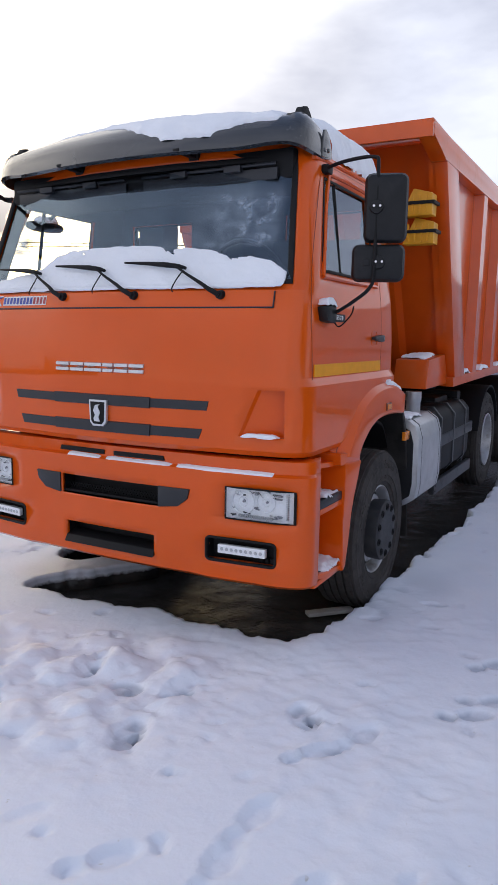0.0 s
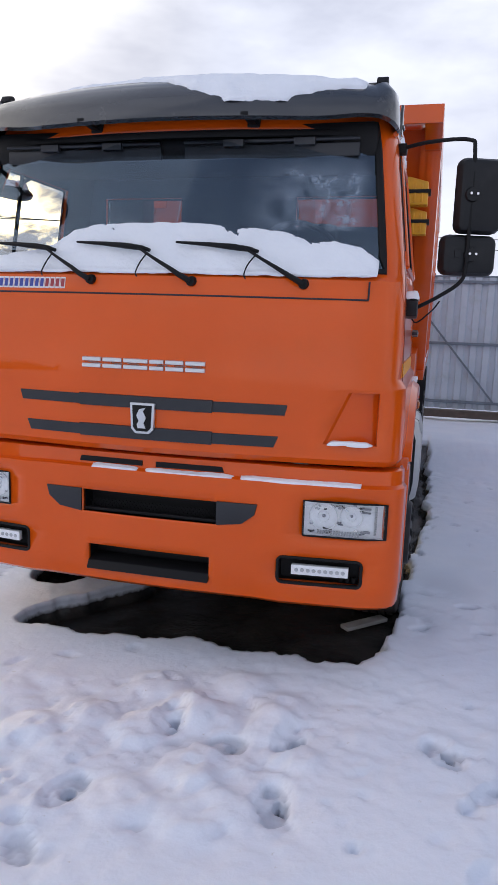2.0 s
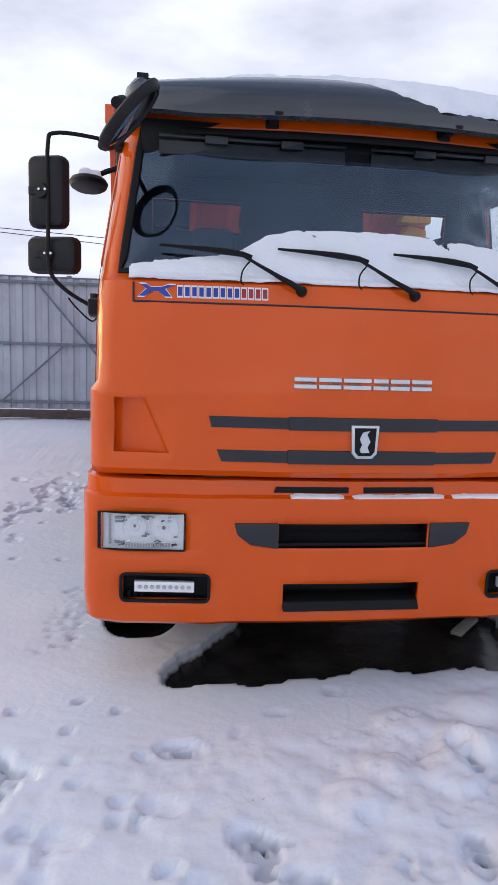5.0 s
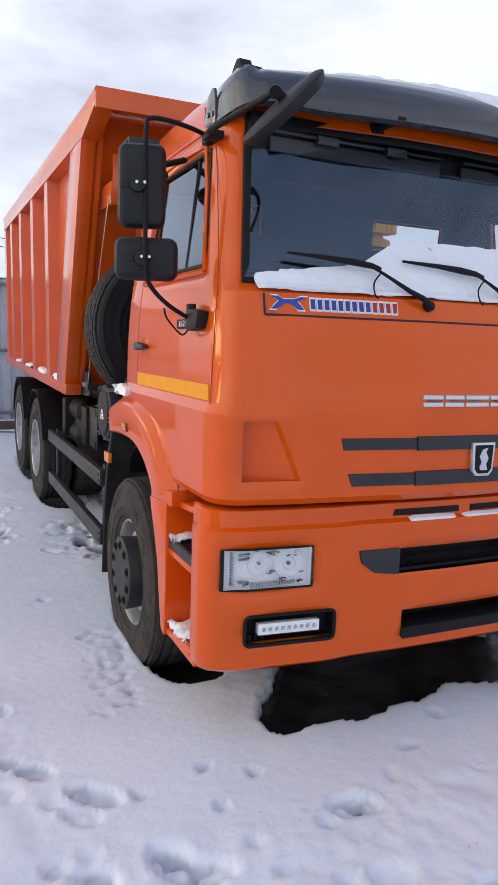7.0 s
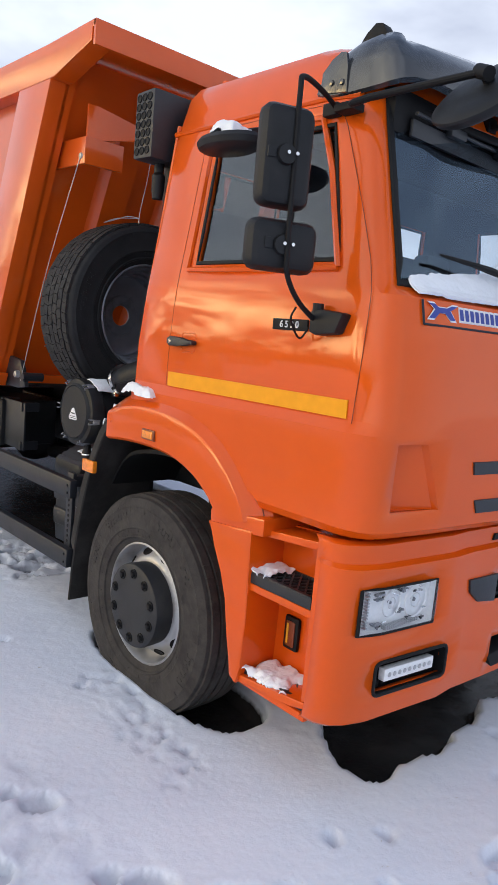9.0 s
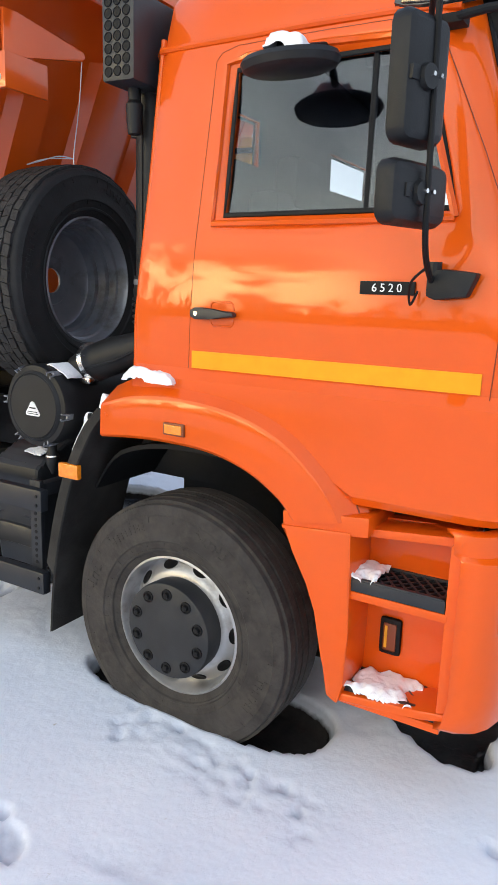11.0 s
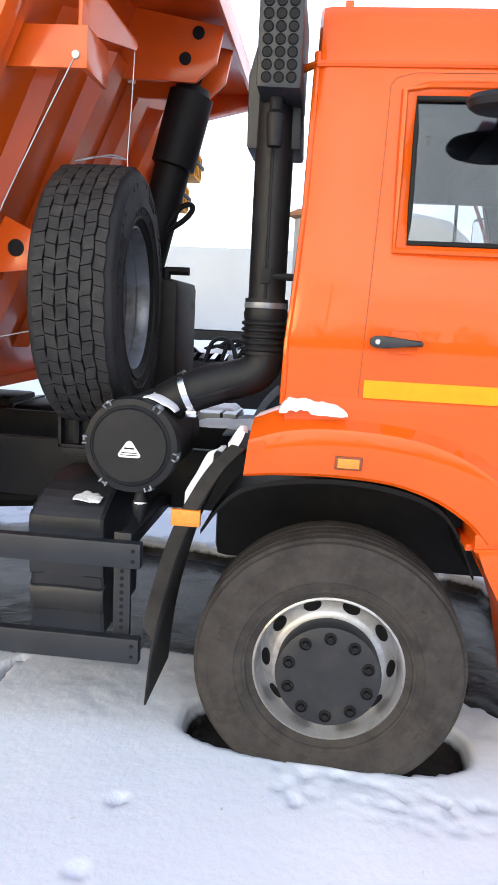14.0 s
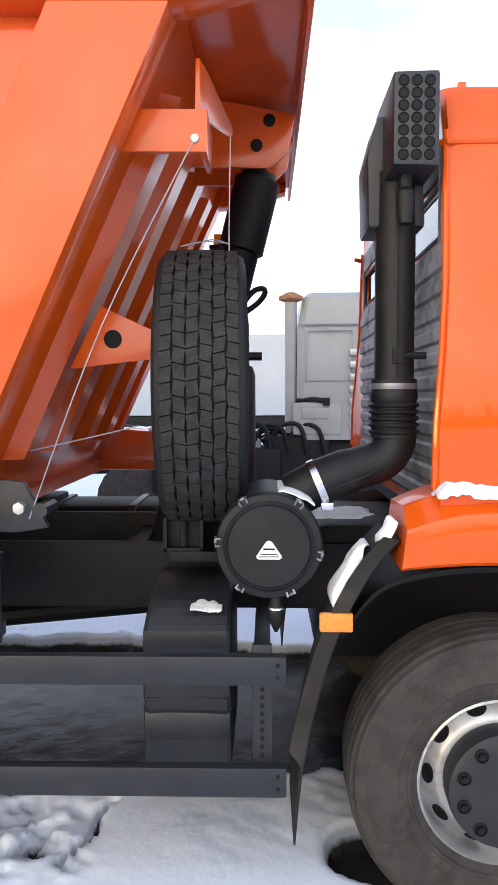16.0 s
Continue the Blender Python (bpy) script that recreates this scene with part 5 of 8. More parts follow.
    for i in range(3):
        add_tube(bm, [(s * (0.95 + 0.03 * i), bump_y(0.95) + 0.05, 0.475), (s * (0.95 + 0.03 * i), bump_y(0.95) + 0.05, 0.50)], 0.011, 8)
    loop = []
    for qx, qz, a0 in ((1.022, 0.568, 0), (0.678, 0.568, 90), (0.678, 0.487, 180), (1.022, 0.487, 270)):
        for a in (0, 30, 60, 90):
            t = radians(a0 + a)
            xx = qx + 0.022 * math.cos(t)
            loop.append((s * xx, bump_y(xx) + 0.001, qz + 0.022 * math.sin(t)))
    add_ring(bm, loop, 0.0075, 8)
    fog = part("day_lamp_pocket", bm, SEAL, bumper, "black pocket with an LED day lamp")
    bm = bmesh.new()
    add_prism(bm, [(s * 0.72, 0.505), (s * 0.985, 0.505), (s * 0.985, 0.553), (s * 0.72, 0.553)], "y", 0.0, 0.03, 0.004, fn=lambda x, y, z: (x, bump_y(x) + 0.006 + y, z))
    led = part("day_lamp", bm, LAMP, fog)
    for i in range(9):
        bm = bmesh.new()
        cx = s * (0.745 + i * 0.027)
        add_lathe(bm, [(0.0, 0.003), (0.008, 0.003), (0.010, 0.0)], pose(cx, bump_y(cx) + 0.005, 0.529, 90, 0, 0), 8)
        part("led", bm, ALU, led)

# ---- entry steps and front quarter, both sides ----
def step_side(s):
    fn = lambda x, y, z: (s * x, y, z)
    bm = bmesh.new()
    add_prism(bm, [(0.64, 0.955), (0.918, 0.934), (0.852, 0.855), (0.80, 0.74), (0.762, 0.645), (0.728, 0.49), (0.70, 0.345), (0.655, 0.322), (0.635, 0.40), (0.63, 0.60)], "x", 0.955, 1.215, 0.012, fn)
    add_prism(bm, [(0.25, 0.385), (0.36, 0.362), (0.69, 0.324), (0.68, 0.36), (0.40, 0.385), (0.25, 0.410)], "x", 0.93, 1.20, 0.008, fn)
    add_prism(bm, [(0.262, 0.415), (0.305, 0.40), (0.305, 0.975), (0.262, 1.0)], "x", 0.93, 1.20, 0.008, fn)
    add_prism(bm, [(0.27, 0.37), (0.66, 0.335), (0.66, 0.97), (0.27, 0.99)], "x", 0.995, 1.030, 0.0, fn)
    add_prism(bm, [(0.27, 0.965), (0.27, 0.995), (0.93, 0.935), (0.93, 0.91)], "x", 0.95, 1.165, 0.004, fn)
    q = part("step_housing", bm, ORANGE, truck, "orange entry step housing")
    bm = bmesh.new()
    add_prism(bm, [(0.58, 0.945), (0.905, 0.915), (0.912, 0.985), (0.58, 1.015)], "x", 0.95, 1.208, 0.010, fn)
    part("arch_collar", bm, ORANGE, q)
    for z, xi, xo in ((0.376, 1.025, 1.176), (0.783, 1.025, 1.197)):
        y0, y1 = (0.31, 0.655) if z < 0.5 else (0.31, 0.640)
        bm = bmesh.new()
        for xx in (xi + 0.008, xo - 0.008):
            add_box(bm, s * (xx - 0.008), s * (xx + 0.008), y0, y1, z - 0.02, z + 0.012, 0.002)
        for yy in (y0 + 0.006, y1 - 0.006):
            add_box(bm, s * xi, s * xo, yy - 0.006, yy + 0.006, z - 0.02, z + 0.012, 0.002)
        for i in range(-4, 12):
            for d in (1, -1):
                # diagonal bars of the grating, cut off at the frame
                c0 = y0 + (y1 - y0) * (i + 0.5) / 8 - d * 0.07
                k0, k1 = sorted(((y0 - c0) / (d * 0.14), (y1 - c0) / (d * 0.14)))
                k0, k1 = max(k0, 0.0), min(k1, 1.0)
                if k1 - k0 > 0.05:
                    add_tube(bm, [(s * (xi + (xo - xi) * k0), c0 + d * 0.14 * k0, z + 0.004 - 0.001 * d), (s * (xi + (xo - xi) * k1), c0 + d * 0.14 * k1, z + 0.004 - 0.001 * d)], 0.0042, 4)
        add_box(bm, s * (xo - 0.004), s * (xo + 0.002), y0 - 0.004, y1 + 0.004, z - 0.034, z + 0.006, 0.002)
        bar = part("step_tread", bm, GREY_BEAM, q, "dark steel diamond grating tread")
        bm = bmesh.new()
        add_box(bm, s * (xi + 0.002), s * (xo - 0.006), y0, y1, z - 0.030, z - 0.024)
        part("tread_pan", bm, SEAL, bar)
    for z, xo in ((0.352, 1.19), (0.748, 1.20)):
        # orange ledge that carries the tread
        bm = bmesh.new()
        add_prism(bm, [(0.29, z), (0.66, z), (0.66, z - 0.03), (0.29, z - 0.03)], "x", 0.955, xo, 0.006, fn)
        part("step_ledge", bm, ORANGE, q)
    bm = bmesh.new()
    add_box(bm, s * 1.028, s * 1.050, 0.492, 0.573, 0.474, 0.613, 0.014)
    lamp = part("step_lamp", bm, SEAL, q, "black oblong step lamp with a brown lens")
    bm = bmesh.new()
    add_box(bm, s * 1.048, s * 1.053, 0.508, 0.557, 0.492, 0.595, 0.006)
    part("lens", bm, DARK_AMBER, lamp)
    bm = bmesh.new()
    add_box(bm, s * 1.051, s * 1.055, 0.541, 0.552, 0.502, 0.585, 0.002)
    part("reflector", bm, CHOCK, lamp)


step_side(1)
step_side(-1)

# ---- wheel arches over the front wheels ----
ARCH = (((0.87, 0.95), (0.60, 0.995)), ((0.905, 0.99), (0.635, 1.07)), ((0.95, 1.03), (0.73, 1.19)), ((1.06, 1.095), (0.88, 1.315)), ((1.216, 1.143), (1.09, 1.395)), ((1.40, 1.158), (1.34, 1.425)), ((1.60, 1.155), (1.58, 1.412)), ((1.77, 1.14), (1.748, 1.35)))


def arch(s):
    bm = bmesh.new()
    B = spline([(a[0], 0, a[1]) for a, b in ARCH], 4)
    T = spline([(b[0], 0, b[1]) for a, b in ARCH], 4)
    rings = []
    for b, t in zip(B, T):
        at = lambda f: b + (t - b) * f
        rings.append([(s * 0.90, b.x, b.z + 0.02), (s * 1.228, b.x, b.z), (s * 1.243, at(0.05).x, at(0.05).z), (s * 1.251, at(0.62).x, at(0.62).z), (s * 1.246, at(0.68).x, at(0.68).z), (s * 1.158, at(0.99).x, at(0.99).z), (s * 1.148, t.x, t.z), (s * 0.90, t.x, t.z - 0.01)])
    add_loft(bm, rings)
    f = part("wheel_arch", bm, ORANGE, truck, "flared orange front wheel arch", angle=24)
    # brown border round the amber lens: the recess's shading put into its colour
    bm = bmesh.new()
    add_box(bm, s * 1.236, s * 1.256, 1.335, 1.435, 1.195, 1.245, 0.006)
    b = part("side_indicator", bm, DARK_AMBER, f)
    bm = bmesh.new()
    add_box(bm, s * 1.250, s * 1.260, 1.345, 1.425, 1.202, 1.238, 0.004)
    part("indicator_lens", bm, AMBER, b, "amber side indicator lens")
    bm = bmesh.new()
    add_lathe(bm, [(0.0, 0.006), (0.010, 0.005), (0.011, 0.0)], pose(s * 1.245, 1.733, 1.238, 0, 90 * s, 0), 12)
    part("arch_bolt", bm, ORANGE, f)
    bm = bmesh.new()
    add_tube(bm, [(s * 1.185, (b_ + (t_ - b_) * 0.9).x, (b_ + (t_ - b_) * 0.9).z) for b_, t_ in list(zip(B, T))[1:23]], 0.0028, 6)
    part("arch_seam", bm, SEAM, f)
    # black inner liner and mud flap behind the wheel
    bm = bmesh.new()
    mid = spline([(0, 0.86, 0.75), (0, 0.98, 0.98), (0, 1.18, 1.075), (0, 1.50, 1.095), (0, 1.80, 1.03), (0, 1.95, 0.85)], 5)
    add_loft(bm, [[(s * 0.66, p.y, p.z + 0.02), (s * 1.08, p.y, p.z + 0.02), (s * 1.08, p.y, p.z), (s * 0.66, p.y, p.z)] for p in mid])
    part("arch_liner", bm, SEAL, f)
    bm = bmesh.new()
    line = spline([(0, 1.765, 1.24), (0, 1.86, 1.13), (0, 1.965, 0.93), (0, 2.04, 0.70), (0, 2.10, 0.42), (0, 2.128, 0.145)], 5)
    add_loft(bm, [[(s * 0.80, p.y, p.z), (s * 1.215, p.y, p.z), (s * 1.222, p.y + 0.006, p.z), (s * 1.215, p.y + (0.060 if i < 20 else 0.008), p.z + 0.01), (s * 0.80, p.y + 0.008, p.z)] for i, p in enumerate(line)])
    fl = part("mud_flap", bm, MUDDY, truck, "curved black plastic mud flap")
    bm = bmesh.new()
    add_box(bm, s * 1.205, s * 1.232, 1.930, 2.045, 0.920, 0.985, 0.006)
    part("reflector", bm, AMBER, fl, "amber side reflector")


arch(1)
arch(-1)


# ---- wheels ----
def tyre_profile(R, w):
    """Outline of a tyre from its inner bead over the tread: (radius, height along the axle)."""
    h = w / 2
    return [(0.285, -h * 0.62), (0.30, -h * 0.80), (0.36, -h * 0.97), (0.43, -h), (0.49, -h * 0.95), (R - 0.022, -h * 0.88), (R - 0.018, -h * 0.80), (R - 0.018, h * 0.80), (R - 0.022, h * 0.88), (0.495, h * 0.945), (0.482, h * 0.965), (0.478, h * 0.985), (0.472, h * 0.972), (0.455, h * 0.985), (0.43, h), (0.385, h * 0.985), (0.380, h * 1.0), (0.373, h * 1.0), (0.368, h * 0.97), (0.34, h * 0.93), (0.336, h * 0.955), (0.328, h * 0.945), (0.324, h * 0.89), (0.30, h * 0.80), (0.285, h * 0.62)]


def tread_blocks(bm, R, w, rows=6, count=50, fill=0.80, gap=0.005, zig=0.30):
    """Staggered tread blocks with grooves between them."""
    tot = w * 0.80
    for r in range(rows):
        z0 = -tot / 2 + tot * r / rows
        z1 = z0 + tot / rows
        edge = r in (0, rows - 1)
        for k in range(count):
            da = 2 * math.pi / count
            a0 = da * (k + 0.5 * (r % 2) + 0.18 * math.sin(r * 2.1))
            a1 = a0 + da * fill
            za, zb = z0 + gap, z1 - gap
            lean_a = zig * da * (1 if r % 2 else -1)
            wav = gap * 0.9 * (1 if k % 2 else -1) if zig else 0.0
            ri, ro = R - 0.020, R - (0.004 if edge else 0.0)
            c = [(a0, za - wav), (a1, za + wav), (a1 + lean_a, zb + wav), (a0 + lean_a, zb - wav)]
            top = [bm.verts.new((ro * math.cos(a), ro * math.sin(a), z)) for a, z in c]
            bot = [bm.verts.new((ri * math.cos(a), ri * math.sin(a), z)) for a, z in c]
            bm.faces.new(top)
            for i in range(4):
                bm.faces.new((bot[i], bot[(i + 1) % 4], top[(i + 1) % 4], top[i]))


def make_tyre(name, R, w, material, parent, ribbed=True):
    bm = bmesh.new()
    add_lathe(bm, tyre_profile(R, w), Matrix(), 72, cap=False)
    t = part(name, bm, material, parent, "", angle=30)
    bm = bmesh.new()
    if ribbed:
        tread_blocks(bm, R, w, 5, 60, 0.985, 0.006, 0.0)
    else:
        tread_blocks(bm, R, w, 6, 62, 0.92, 0.0030, 0.16)
    tr = part("tread", bm, material if ribbed else TREAD, parent, flat=True)
    tr.matrix_parent_inverse = Matrix()
    tr["kind"] = "stuff"
    # raised marks on the sidewall, too worn to read
    bm = bmesh.new()
    def sidewall(r):
        return lerp_table(((0.34, 0.93), (0.385, 0.985), (0.43, 1.0), (0.455, 0.985), (0.49, 0.95)), r) * w / 2

    def mark(ang, r, dr, half):
        """A raised bar on the sidewall."""
        m = Matrix.Rotation(radians(ang), 4, "Z")
        za, zb = sidewall(r - dr) + 0.0028, sidewall(r + dr) + 0.0028
        top = [bm.verts.new(m @ Vector(p)) for p in ((r - dr, -half, za), (r + dr, -half, zb), (r + dr, half, zb), (r - dr, half, za))]
        low = [bm.verts.new(v.co - Vector((0, 0, 0.006))) for v in top]
        bm.faces.new(top)
        for k in range(4):
            bm.faces.new((low[k], low[(k + 1) % 4], top[(k + 1) % 4], top[k]))

    for start, n in ((20, 8), (64, 5), (150, 9), (236, 7), (300, 4), (326, 6)):
        for k in range(n):
            # bars stand for characters too worn to read
            mark(start + 3.4 * k, 0.436, 0.017, 0.0030)
            mark(start + 3.4 * k + 1.5, 0.436 + 0.013 * (k % 3 - 1), 0.0028, 0.0075)
    for k in range(24):
        mark(15 * k + 4 * math.sin(3 * k), 0.468, 0.017, 0.0016)
        mark(15 * k + 7, 0.362, 0.011, 0.0014)
    mk = part("sidewall_lettering", bm, material, parent, flat=True)
    mk.matrix_parent_inverse = Matrix()
    mk["kind"] = "stuff"
    return t


R_TYRE, W_TYRE = 0.540, 0.315


def add_ring_holes(parent, radius, h, r_hole, count, slope):
    """Dark hand holes set round a rim's dish."""
    first = None
    for k in range(count):
        a = 2 * math.pi * (k + 0.5) / count
        m = Matrix.Rotation(a, 4, "Z") @ Matrix.Translation((radius, 0, h)) @ Matrix.Rotation(slope, 4, "Y") @ Matrix.Diagonal((0.78, 1.15, 1, 1))
        if first is None:
            bm = bmesh.new()
            add_lathe(bm, [(0.0, 0.002), (r_hole * 0.92, 0.002), (r_hole, 0.0035), (r_hole * 1.06, 0.002), (r_hole * 1.06, -0.01)], Matrix(), 16, cap=False)
            first = part("vent_hole", bm, SEAL, parent)
            first.matrix_parent_inverse = Matrix()
            first.matrix_basis = m
        else:
            o = new("vent_hole", first.data)
            o.parent = parent
            o.matrix_basis = m


def front_wheel(x, y, z, s, label):
    """Local z of the wheel points outward from the truck."""
    bm = bmesh.new()
    add_lathe(bm, [(0.235, -0.10), (0.270, -0.02), (0.288, 0.09), (0.298, 0.118), (0.300, 0.126), (0.292, 0.130), (0.286, 0.122), (0.280, 0.090), (0.277, 0.056), (0.272, 0.044), (0.266, 0.046), (0.230, 0.081), (0.218, 0.089), (0.20, 0.092), (0.0, 0.092)], Matrix(), 56, cap=False)
    wheel = part("wheel", bm, RIM, truck, label)
    wheel.matrix_basis = pose(x, y, z, 0, 90 * s, 0)
    add_ring_holes(wheel, 0.2485, 0.0630, 0.030, 10, radians(43))
    t = make_tyre("tyre", R_TYRE, W_TYRE, TYRE, wheel)
    t.matrix_parent_inverse = Matrix()
    bm = bmesh.new()
    add_lathe(bm, [(0.201, 0.085), (0.206, 0.168), (0.202, 0.184), (0.193, 0.189), (0.120, 0.192), (0.06, 0.191), (0.0, 0.191)], Matrix(), 48)
    hub = part("hub_cap", bm, HUB, wheel, "black plastic hub cap")
    hub.matrix_parent_inverse = Matrix()
    first = None
    for k in range(10):
        a = 2 * math.pi * k / 10
        m = Matrix.Translation((0.160 * math.cos(a), 0.160 * math.sin(a), 0.188))
        if first is None:
            bm = bmesh.new()
            add_lathe(bm, [(0.0255, 0.0), (0.0245, 0.007), (0.021, 0.008), (0.019, 0.003), (0.013, 0.003), (0.011, 0.015), (0.0, 0.016)], Matrix(), 14)
            first = part("nut", bm, SEAL, hub)
            first.matrix_parent_inverse = Matrix()
            first.matrix_basis = m
        else:
            o = new("nut", first.data)
            o.parent = hub
            o.matrix_basis = m
    return wheel


def rear_wheel(x, y, z, s, label):
    bm = bmesh.new()
    add_lathe(bm, [(0.300, 0.148), (0.296, 0.156), (0.286, 0.150), (0.275, 0.09), (0.262, -0.02), (0.235, -0.06), (0.20, -0.065), (0.175, -0.06), (0.17, 0.03), (0.15, 0.05), (0.13, 0.085), (0.09, 0.095), (0.0, 0.095)], Matrix(), 48, cap=False)
    wheel = part("wheel", bm, RIM, truck, label)
    wheel.matrix_basis = pose(x, y, z, 0, 90 * s, 0)
    for h in (0.0, -0.345):
        if h == 0.0:
            t = make_tyre("tyre", R_TYRE, W_TYRE, TYRE, wheel)
        else:
            o = new("tyre", t.data)
            o.parent = wheel
            o.matrix_basis = Matrix.Translation((0, 0, h))
            continue
        t.matrix_parent_inverse = Matrix()
    return wheel


AXLE_Z = 0.380
REAR_AXLES = ((5.18, 0.545), (6.68, 0.590))
for s in (1, -1):
    front_wheel(s * 1.090, 1.402, AXLE_Z, s, "front wheel with silver rim and dusty tyre")
    for y, z in REAR_AXLES:
        rear_wheel(s * 1.10, y, z, s, "twin rear wheel with silver rim")


# ---- chassis ----
bm = bmesh.new()
for s in (1, -1):
    add_prism(bm, [(0.75, 0.76), (7.7, 0.80), (7.7, 1.10), (0.75, 1.06)], "x", s * 0.40, s * 0.45, 0.006)
for y in (0.9, 2.9, 4.1, 5.7, 7.1):
    add_box(bm, -0.42, 0.42, y - 0.05, y + 0.05, 0.80, 1.0, 0.01)
for y, z in ((1.402, AXLE_Z),) + REAR_AXLES:
    add_tube(bm, [(-0.95, y, z), (0.95, y, z)], 0.085, 12)
    if y > 2:
        add_ball(bm, 0, y, z, 0.22, 0.24, 0.22, 2)
for s in (1, -1):
    for k in range(5):
        add_box(bm, s * 0.50, s * 0.60, 4.95 + 0.07 * k, 6.90 - 0.07 * k, 0.72 + 0.022 * k, 0.74 + 0.022 * k)
chassis = part("chassis_frame", bm, DARK_FRAME, truck, "black steel ladder frame with axles")
bm = bmesh.new()
add_box(bm, -0.38, 0.38, 0.35, 2.0, 0.50, 1.15, 0.06)
add_tube(bm, [(0, 2.0, 0.75), (0, 4.8, 0.48)], 0.06, 10)
part("engine_block", bm, DARK_FRAME, chassis)


def body_x(z):
    """Half width of the tipping body."""
    return 1.262 + (z - 1.22) * 0.011


# ---- tipping body ----
def lean(s):
    return lambda x, y, z: (s * (body_x(z) + x), y, z)


def front_edge(z):
    return 3.325 - (z - 1.22) * 0.45


FT = front_edge(3.10)
fw = [(front_edge(1.24) + 0.05, 1.24), (FT + 0.05, 3.10), (FT + 0.11, 3.10), (front_edge(1.24) + 0.11, 1.24)]
bm = bmesh.new()
add_prism(bm, fw, "x", -1.17, 1.17)
tub = part("tipping_body", bm, BODY_ORANGE, truck, "orange welded steel tipping body")
for s in (1, -1):
    bm = bmesh.new()
    add_prism(bm, [(front_edge(1.24), 1.24), (FT, 3.10), (7.95, 3.12), (8.00, 1.26)], "x", -0.15, -0.095, 0, lean(s))
    part("side_wall", bm, BODY_ORANGE, tub)
bm = bmesh.new()
add_prism(bm, [(3.28, 1.235), (7.95, 1.235), (7.95, 1.29), (3.28, 1.29)], "x", -1.15, 1.15)
part("body_floor", bm, BODY_ORANGE, tub)
bm = bmesh.new()
add_prism(bm, [(7.95, 1.26), (8.01, 1.26), (7.97, 3.10), (7.91, 3.10)], "x", -1.14, 1.14)
part("tailgate", bm, BODY_ORANGE, tub)
for s in (1, -1):
    bm = bmesh.new()
    add_prism(bm, [(front_edge(1.22), 1.22), (front_edge(3.12), 3.12), (front_edge(3.12) + 0.40, 3.12), (front_edge(1.22) + 0.40, 1.22)], "x", -0.12, 0.0, 0.006, lean(s))
    part("front_post", bm, BODY_ORANGE, tub)
    bm = bmesh.new()
    add_prism(bm, [(2.50, 2.955), (7.95, 2.965), (7.95, 3.135), (2.10, 3.135), (2.10, 3.055)], "x", -0.12, 0.004, 0.008, lean(s))
    part("top_rail", bm, BODY_ORANGE, tub)
    bm = bmesh.new()
    add_prism(bm, [(3.26, 1.215), (8.00, 1.225), (8.00, 1.31), (3.22, 1.30)], "x", -0.12, 0.0, 0.006, lean(s))
    part("bottom_rail", bm, BODY_ORANGE, tub)
    for y in (4.22, 5.19, 6.20, 7.15, 7.87):
        bm = bmesh.new()
        rings = []
        for z in (1.30, 2.965):
            x0 = body_x(z)
            rings.append([(s * (x0 - 0.10), y - 0.16, z), (s * (x0 - 0.006), y - 0.125, z), (s * (x0 - 0.006), y + 0.06, z), (s * (x0 - 0.10), y + 0.12, z)])
        add_loft(bm, rings)
        part("side_rib", bm, BODY_ORANGE, tub, angle=20)
# sloping front: upright stiffeners
for x in (-0.70, -0.24, 0.24, 0.70):
    bm = bmesh.new()
    rings = []
    for z in (1.45, 2.86):
        y = front_edge(z) + 0.05
        rings.append([(x - 0.13, y + 0.005, z), (x - 0.085, y - 0.075, z), (x + 0.085, y - 0.075, z), (x + 0.13, y + 0.005, z)])
    add_loft(bm, rings)
    part("front_stiffener", bm, BODY_ORANGE, tub, angle=20)
# canopy over the cab gap, with a hanging lip
bm = bmesh.new()
add_prism(bm, [(2.07, 3.115), (2.60, 3.115), (2.60, 3.135), (2.07, 3.150)], "x", -1.285, 1.285, 0.004)
add_prism(bm, [(2.065, 3.030), (2.085, 3.030), (2.09, 3.145), (2.07, 3.150)], "x", -1.285, 1.285, 0.003)
part("canopy", bm, BODY_ORANGE, tub, "orange canopy plate with a turned-down lip")
# hoist gussets with two holes each
for x in (-0.15, 0.15):
    bm = bmesh.new()
    add_prism(bm, [(2.09, 3.04), (2.55, 3.12), (2.62, 2.80), (2.22, 2.79), (2.12, 2.88)], "x", x - 0.012, x + 0.012, 0.003)
    g = part("hoist_gusset", bm, BODY_ORANGE, tub)
    for y, z in ((2.215, 3.01), (2.275, 2.895)):
        bm = bmesh.new()
        add_lathe(bm, [(0.0, 0.016), (0.030, 0.016), (0.030, -0.016), (0.0, -0.016)], pose(x, y, z, 0, 90, 0), 16)
        part("gusset_hole", bm, SEAL, g)
# hoist cylinder
bm = bmesh.new()
a, b = Vector((0, 2.26, 2.86)), Vector((0, 2.74, 0.95))
at = lambda t: a + (b - a) * t
add_tube(bm, [at(0), at(0.02), at(0.02), at(0.20), at(0.205), at(0.55), at(0.555), at(1)], [0.085, 0.10, 0.115, 0.115, 0.094, 0.094, 0.105, 0.105], 20)
part("hoist_cylinder", bm, SEAL, truck, "black telescopic hoist cylinder")
bm = bmesh.new()
add_box(bm, -0.10, 0.45, 2.29, 2.56, 1.12, 1.90, 0.04)
add_tube(bm, [(0.0, 2.38, 1.90), (0.0, 2.38, 1.96)], 0.03, 10)
add_tube(bm, [(0.0, 2.38, 1.945), (0.0, 2.25, 1.945)], 0.022, 10)
